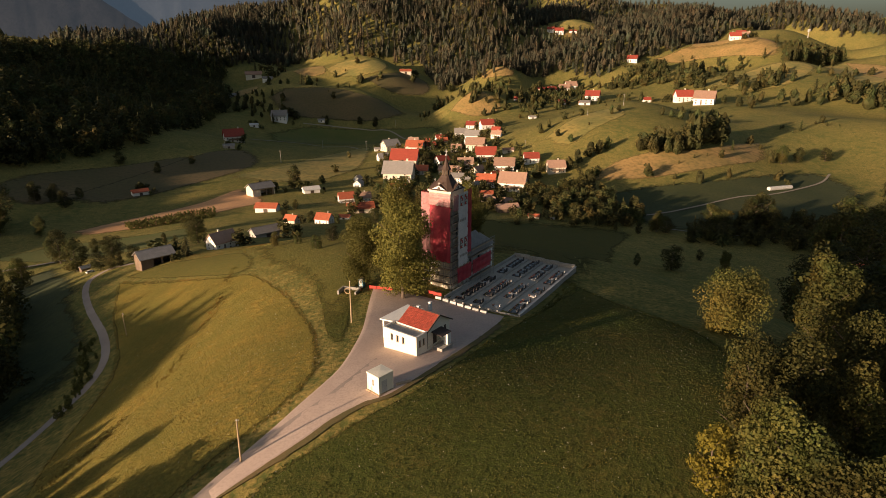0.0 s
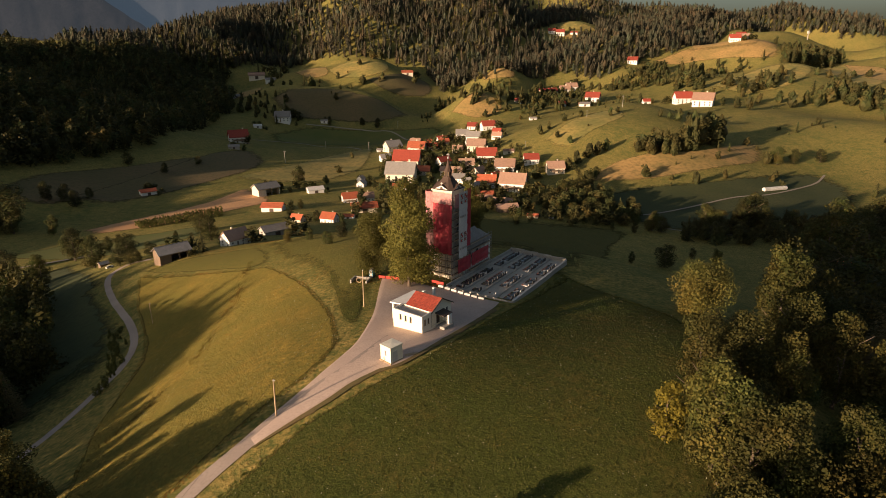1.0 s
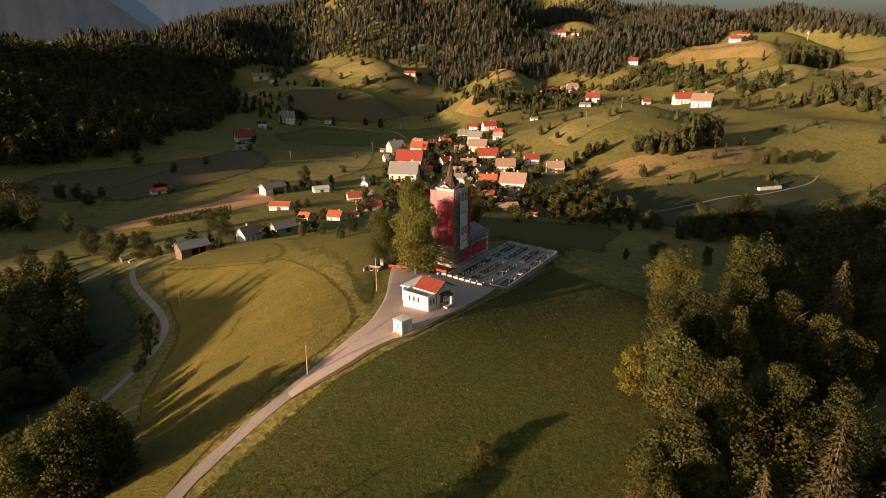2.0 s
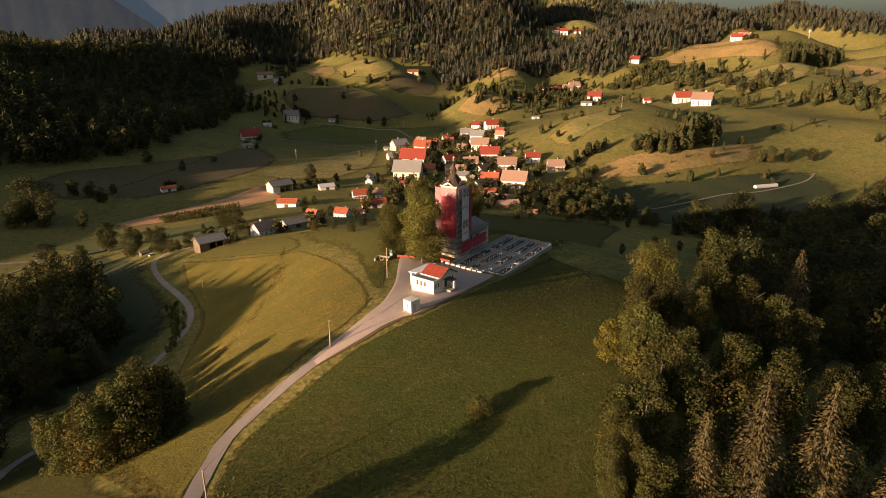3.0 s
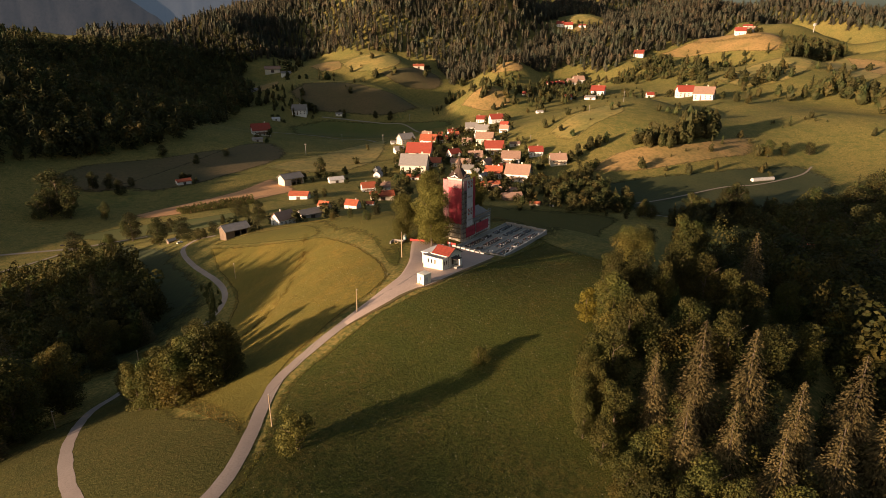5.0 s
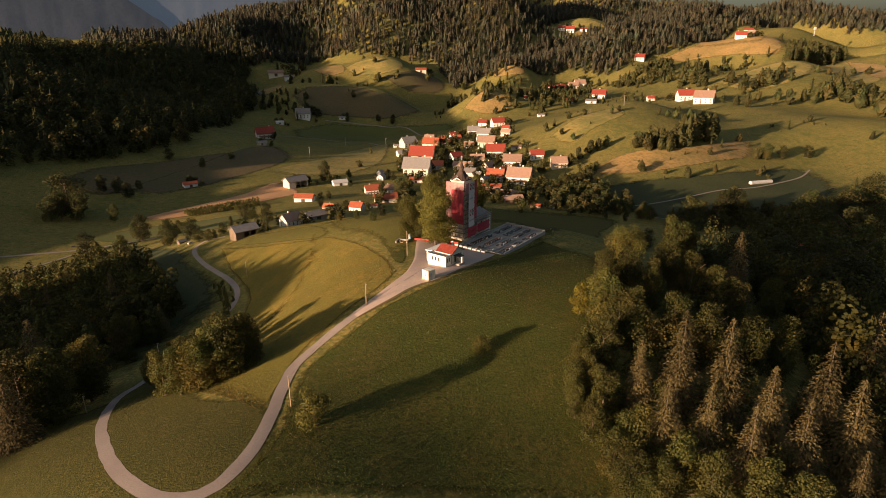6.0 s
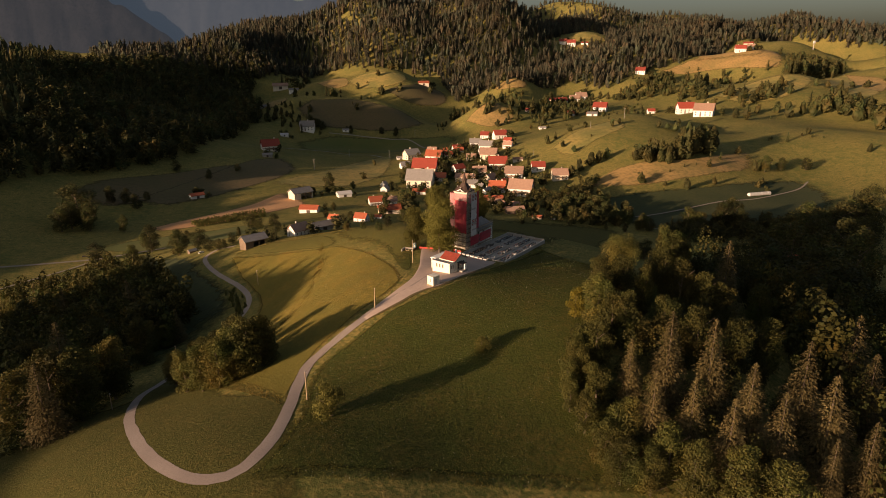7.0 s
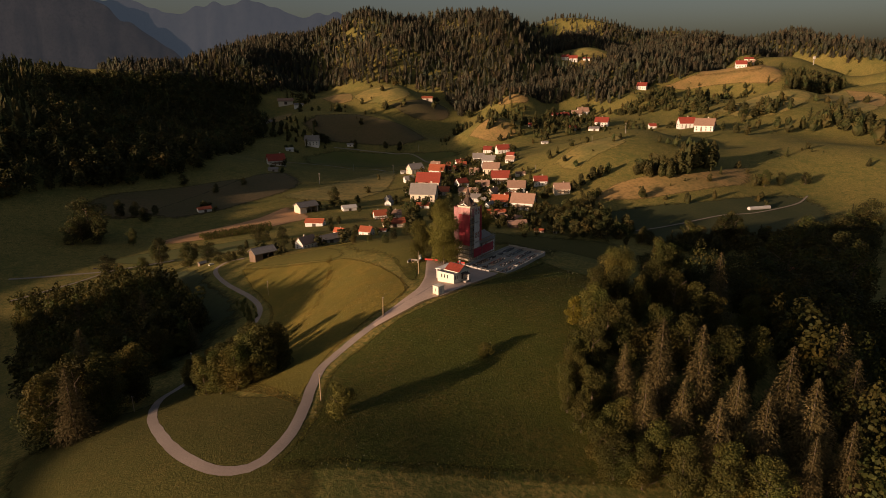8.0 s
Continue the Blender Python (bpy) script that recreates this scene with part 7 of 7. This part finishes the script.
woods("wood_on_slope", stand(WOOD_LEFT, 20, (24, 52), 1), WOODLAND, 1, "dark mixed woodland covering a hillside", 185, 0.22, size=0.054, solid=False, broad=1.1)
WOOD_LEFT_EDGE = [(-642.0, 516.1), (-631.3, 555.2), (-616.2, 594.4), (-610.4, 630.7), (-605.1, 659.4), (-653.2, 744.3), (-729.1, 816.0), (-794.3, 713.8)]
woods("wood_on_slope", stand(WOOD_LEFT_EDGE, 18, (22, 44), 51), WOODLAND, 51, "dark mixed woodland at the foot of a hillside", 180, 0.2, size=0.056, solid=False, broad=1.1)
woods("wood_on_hills", stand(WOOD_MIDDLE, 24, (26, 54), 2, [MEADOWS_HILL]), HAZEWOOD, 2, "mixed woodland covering distant hills", 34, 0.5, size=0.075)
woods("wood_on_ridge", stand(WOOD_FAR, 32, (30, 56), 3), HAZEWOOD, 3, "mixed woodland on a distant ridge", 24, 0.45, size=0.08)
WOOD_BACK = [(-1350.0, 2500.0), (-1200.0, 4450.0), (3600.0, 4450.0), (3600.0, 3300.0), (1897.5, 3757.6), (700.0, 3450.0), (-96.4, 3132.2), (-694.9, 2877.7), (-1001.7, 2304.2)]
woods("wood_on_horizon", stand(WOOD_BACK, 44, (22, 40), 21), HAZEWOOD, 21, "unbroken woodland on the furthest hills", 10, 0.35, size=0.09)
woods("wood_on_skyline", stand(WOOD_TOP, 31, (30, 60), 23, [MEADOWS_HILL]), HAZEWOOD, 23, "mixed woodland climbing to the skyline", 14, 0.45, size=0.085)
woods("wood_on_shoulder", stand(WOOD_SHOULDER, 28, (26, 52), 24), HAZEWOOD, 24, "mixed woodland on a hill shoulder", 40, 0.45, size=0.07)
WOOD_WEST = [(-2200.0, 700.0), (-2400.0, 1900.0), (-1300.0, 1800.0), (-1002.7, 1303.9), (-640.0, 660.0), (-897.9, 558.4)]
woods("wood_in_shade", stand(WOOD_WEST, 32, (24, 50), 22), WOODLAND, 22, "dark mixed woodland on a shaded hillside", 14, 0.35, size=0.09)
# unseen trees added on a crest out of view, to throw long evening shadows
rr = np.random.RandomState(77)
cs, ca = rr.uniform(-320, -45, 90), rr.uniform(-630, -580, 90)
woods("wood_on_crest", np.column_stack([0.788 * ca + 0.616 * cs, 0.616 * ca - 0.788 * cs, rr.uniform(3, 9, 90)]), WOODLAND, 78, "unseen trees added on a crest to cast shade", 60, 0.4)
woods("hillside_trees", np.array(HILL_TREES + HILL_TREES_MORE), WOODLAND, 43, "single trees and bushes on the hillside pastures", 320, 0.0, "trees", size=0.05, broad=1.45)
woods("tall_copse", stand(COPSE_TALL, 13, (34, 50), 41), WOODLAND, 41, "tall dark copse on a meadow slope", 420, 0.1, size=0.042, broad=1.25)
woods("copse", stand(COPSE, 11, (18, 32), 4), WOODLAND, 4, "dense copse on a meadow slope", 420, 0.0, size=0.05, broad=1.30)
woods("copse_on_crest", stand(COPSE_TOP, 22, (40, 55), 5), WOODLAND, 5, "dense dark copse on a crest", 110, 0.3, size=0.07, broad=1.15)
woods("slope_trees", stand(SLOPE_TREES, 26, (14, 30), 6, ragged=0.35), WOODLAND, 6, "scattered trees on slopes above the village", 150, 0.1, size=0.065, broad=1.40)
woods("hedge_trees", stand(HEDGE_RIGHT, 22, (25, 42), 7, ragged=0.3), WOODLAND, 7, "row of trees on a far slope", 200, 0.1, size=0.055, broad=1.40)
woods("village_trees", stand(VILLAGE_TREES, 14, (9, 20), 8, ragged=0.5), WOODLAND, 8, "garden trees between the village houses", 200, 0.05, size=0.06, solid=False, broad=1.40)
woods("valley_wood", stand(VALLEY_WOOD, 14, (14, 24), 9, ragged=0.25), WOODLAND, 9, "dark trees along the valley bottom", 480, 0.1, size=0.040, solid=False, broad=1.40)
woods("hill_groves", np.vstack([stand(SLOPE_GROVES, 30, (20, 34), 11, ragged=0.4), stand(SLOPE_GROVES_LOW, 34, (22, 38), 12, ragged=0.45), stand(SLOPE_GROVES_WEST, 24, (20, 34), 13, ragged=0.2)]), WOODLAND, 10, "groves of trees between hill meadows", 130, 0.15, size=0.07, broad=1.35)
woods("bank_trees", stand(BANK_TREES, 12, (12, 24), 14, ragged=0.2), WOODLAND, 11, "trees and bushes on the bank below the village", 480, 0.05, size=0.040, solid=False, broad=1.45)
woods("valley_scrub", np.vstack([stand(LEFT_SCRUB, 24, (14, 26), 15, ragged=0.3), stand(VALLEY_HEAD, 30, (18, 32), 16, ragged=0.25)]), WOODLAND, 12, "trees round the farms in the valley head", 110, 0.15, size=0.075, broad=1.35)


def gardens():
    """Bushes and fruit trees round every house."""
    rs = np.random.RandomState(31)
    out = []
    for hx, hy, long in HOUSE_SPOTS:
        for k in range(rs.randint(8, 14)):
            w = rs.uniform(0, 2 * math.pi)
            if -0.788 * math.cos(w) - 0.616 * math.sin(w) > 0.25 or math.sin(w) < -0.7:
                continue                    # the sunny side stays open
            r = long * rs.uniform(0.68, 1.2)
            out.append((hx + r * math.cos(w), hy + r * math.sin(w), long * rs.uniform(0.2, 0.8)))
    return np.array(out)


woods("garden_bushes", gardens(), WOODLAND, 32, "bushes and fruit trees round the houses", 120, 0.04, "bushes", size=0.072, solid=False, broad=1.50)


def scattered():
    """Single bushes on pastures and along field edges."""
    rs = np.random.RandomState(33)
    x = rs.uniform(-900, 1500, 2600)
    y = rs.uniform(450, 2300, 2600)
    clump = np.sin(x / 60 + 2 * np.sin(y / 90)) + np.sin(y / 75 + 1.5 * np.sin(x / 110))
    keep = (np.abs(clump - 0.5) < 0.30) & (np.abs(x) < 0.72 * (y + 150)) & ((x > 120) | (y > 1500))
    return np.column_stack([x, y, (0.004 + 0.014 * rs.uniform(size=2600) ** 2) * (y + 150)])[keep]


woods("pasture_bushes", scattered(), WOODLAND, 34, "scattered bushes on the pastures", 130, 0.08, "bushes", size=0.07, broad=1.50)


# ---- grass that stands up from the meadows ----
def tufts(name, n, box, blade, wide, material, seed, label, keep=None):
    rs = np.random.RandomState(seed)
    x, y = rs.uniform(box[0], box[1], n), rs.uniform(box[2], box[3], n)
    ok = np.ones(n, bool)
    lane = smooth_line(LANE, 2.0)
    for k in range(0, len(lane), 2):
        ok &= np.hypot(x - lane[k, 0], y - lane[k, 1]) > 3.2
    ok &= ~inside(COURT_LEFT + COURT_RIGHT[::-1], x, y) & ~inside([(3, 48), (22, 34), (48, 82), (28, 96), (0, 90), (-14, 62)], x, y)
    if keep is not None:
        ok &= keep(x, y)
    x, y = x[ok], y[ok]
    n = len(x)
    z = ground(x, y)
    V = []
    for q in range(2):
        w = rs.uniform(0, math.pi, n)
        h = blade * rs.uniform(0.5, 1.3, n)
        dx, dy = np.cos(w) * wide * rs.uniform(0.5, 1.3, n), np.sin(w) * wide * rs.uniform(0.5, 1.3, n)
        lx, ly = rs.normal(0, 0.3, n) * h, rs.normal(0, 0.3, n) * h
        V.append(np.stack([np.column_stack([x - dx, y - dy, z - 0.05]), np.column_stack([x + dx, y + dy, z - 0.05]), np.column_stack([x + 0.7 * dx + lx, y + 0.7 * dy + ly, z + h]), np.column_stack([x - 0.7 * dx + lx, y - 0.7 * dy + ly, z + h * 0.9])], 1))
    V = np.concatenate(V).reshape(-1, 3)
    tagged(new(name, sheet_mesh(name, V, np.arange(len(V)).reshape(-1, 4), material)), label, "grass", kind="stuff")


SLOPE = SLOPE_LEFT + SLOPE_RIGHT[::-1]
tufts("meadow_tufts", 150000, (-60, 65, -100, 72), 0.24, 0.085, GRASSBLADE, 71, "uneven tufts of green meadow grass", lambda x, y: inside(LUSH_LEFT + LUSH_RIGHT[::-1], x, y))
tufts("golden_tufts", 190000, (-140, -8, -110, 165), 0.22, 0.10, GOLDBLADE, 72, "tall golden tufts of dry grass", lambda x, y: inside(SLOPE, x, y))
tufts("hilltop_tufts", 34000, (-140, 30, 30, 190), 0.20, 0.11, GOLDBLADE, 74, "yellow-green tufts of grass on the hilltop", lambda x, y: ~inside(SLOPE, x, y) & (y > 40 - 0.5 * x))
tufts("meadow_flowers", 5200, (-90, 70, -110, 80), 0.26, 0.05, UMBEL, 73, "pale umbel flowers scattered in the meadow", lambda x, y: inside(LUSH_LEFT + LUSH_RIGHT[::-1], x, y) | (inside(SLOPE, x, y) & (x + y > -60)))


def vine_rows():
    """Rows of vines beside the ploughed field."""
    a, b, c, d = [np.array(q, float) for q in VINEYARD]
    rs = np.random.RandomState(5)
    out = []
    for k in range(5):
        f = (k + 0.5) / 5
        p, q = a + (d - a) * f, b + (c - b) * f
        for t in np.arange(0, 1, 0.022):
            out.append((*(p + (q - p) * t + rs.normal(0, 0.6, 2)), rs.uniform(4.0, 7.0)))
    return np.array(out)


woods("vine_rows", vine_rows(), VINELEAF, 35, "rows of vines beside a ploughed field", 40, 0.0, "vines", size=0.12, solid=False)


def ditch_scrub():
    """Rough tall grass along the old ditch on the slope."""
    rs = np.random.RandomState(91)
    line = even(smooth_line(DITCH, 1.0), 420)
    keep = np.sin(np.arange(420) / 17) + rs.normal(0, 0.5, 420) > -0.5
    p = line[keep] + rs.normal(0, 1.1, (int(keep.sum()), 2))
    return np.column_stack([p, rs.uniform(0.4, 1.0, len(p))])


woods("ditch_scrub", ditch_scrub(), GOLDBLADE, 92, "rough tall grass along an old ditch", 60, 0.0, "grass", size=0.09, solid=False)


def road_scrub():
    """Shrubs on the low side of the lane."""
    rs = np.random.RandomState(93)
    line = even(smooth_line(SLOPE_LEFT[1:5], 1.0), 60)
    p = line + np.array([(-7.5, -5.5)]) + rs.normal(0, 1.6, (60, 2))
    return np.column_stack([p, rs.uniform(1.5, 4.0, 60)])[10:52]


woods("lane_shrubs", road_scrub(), VINELEAF, 94, "green shrubs beside the lower lane", 200, 0.0, "bushes", size=0.07, solid=False)


# ---- parked cars ----
def parked_car(x, y, turn, paint, label):
    C = thing("car", pose(x, y, height(x, y) + 0.35, 0, 0, turn), label, "car", "parked cars")
    part("body", Shape().hull([(-2.1, -0.85, 0.3), (2.1, -0.85, 0.3), (2.1, 0.85, 0.3), (-2.1, 0.85, 0.3)], [(-2.0, -0.78, 0.85), (2.0, -0.78, 0.85), (2.0, 0.78, 0.85), (-2.0, 0.78, 0.85)]), paint, C)
    part("cabin_glass", Shape().hull([(-1.7, -0.76, 0.85), (1.0, -0.76, 0.85), (1.0, 0.76, 0.85), (-1.7, 0.76, 0.85)], [(-1.3, -0.62, 1.38), (0.35, -0.62, 1.38), (0.35, 0.62, 1.38), (-1.3, 0.62, 1.38)]), GLASS, C)
    part("roof", Shape().box(-1.28, 0.33, -0.6, 0.6, 1.38, 1.45), paint, C)
    for wx in (-1.3, 1.3):
        for wy in (-0.8, 0.8):
            wheel = part("wheel", Shape().tube((wx, wy - 0.11, 0.32), (wx, wy + 0.11, 0.32), 0.32, sides=14), DARKTRIM, C)
            part("rim", Shape().tube((wx, wy - 0.13, 0.32), (wx, wy + 0.13, 0.32), 0.19, sides=10), STEEL, wheel)


parked_car(*CAR_SPOTS[0], 60, PLASTER, "white car parked beside the lane")
parked_car(*CAR_SPOTS[1], 25, DARKTIN, "dark car on the gravel track")
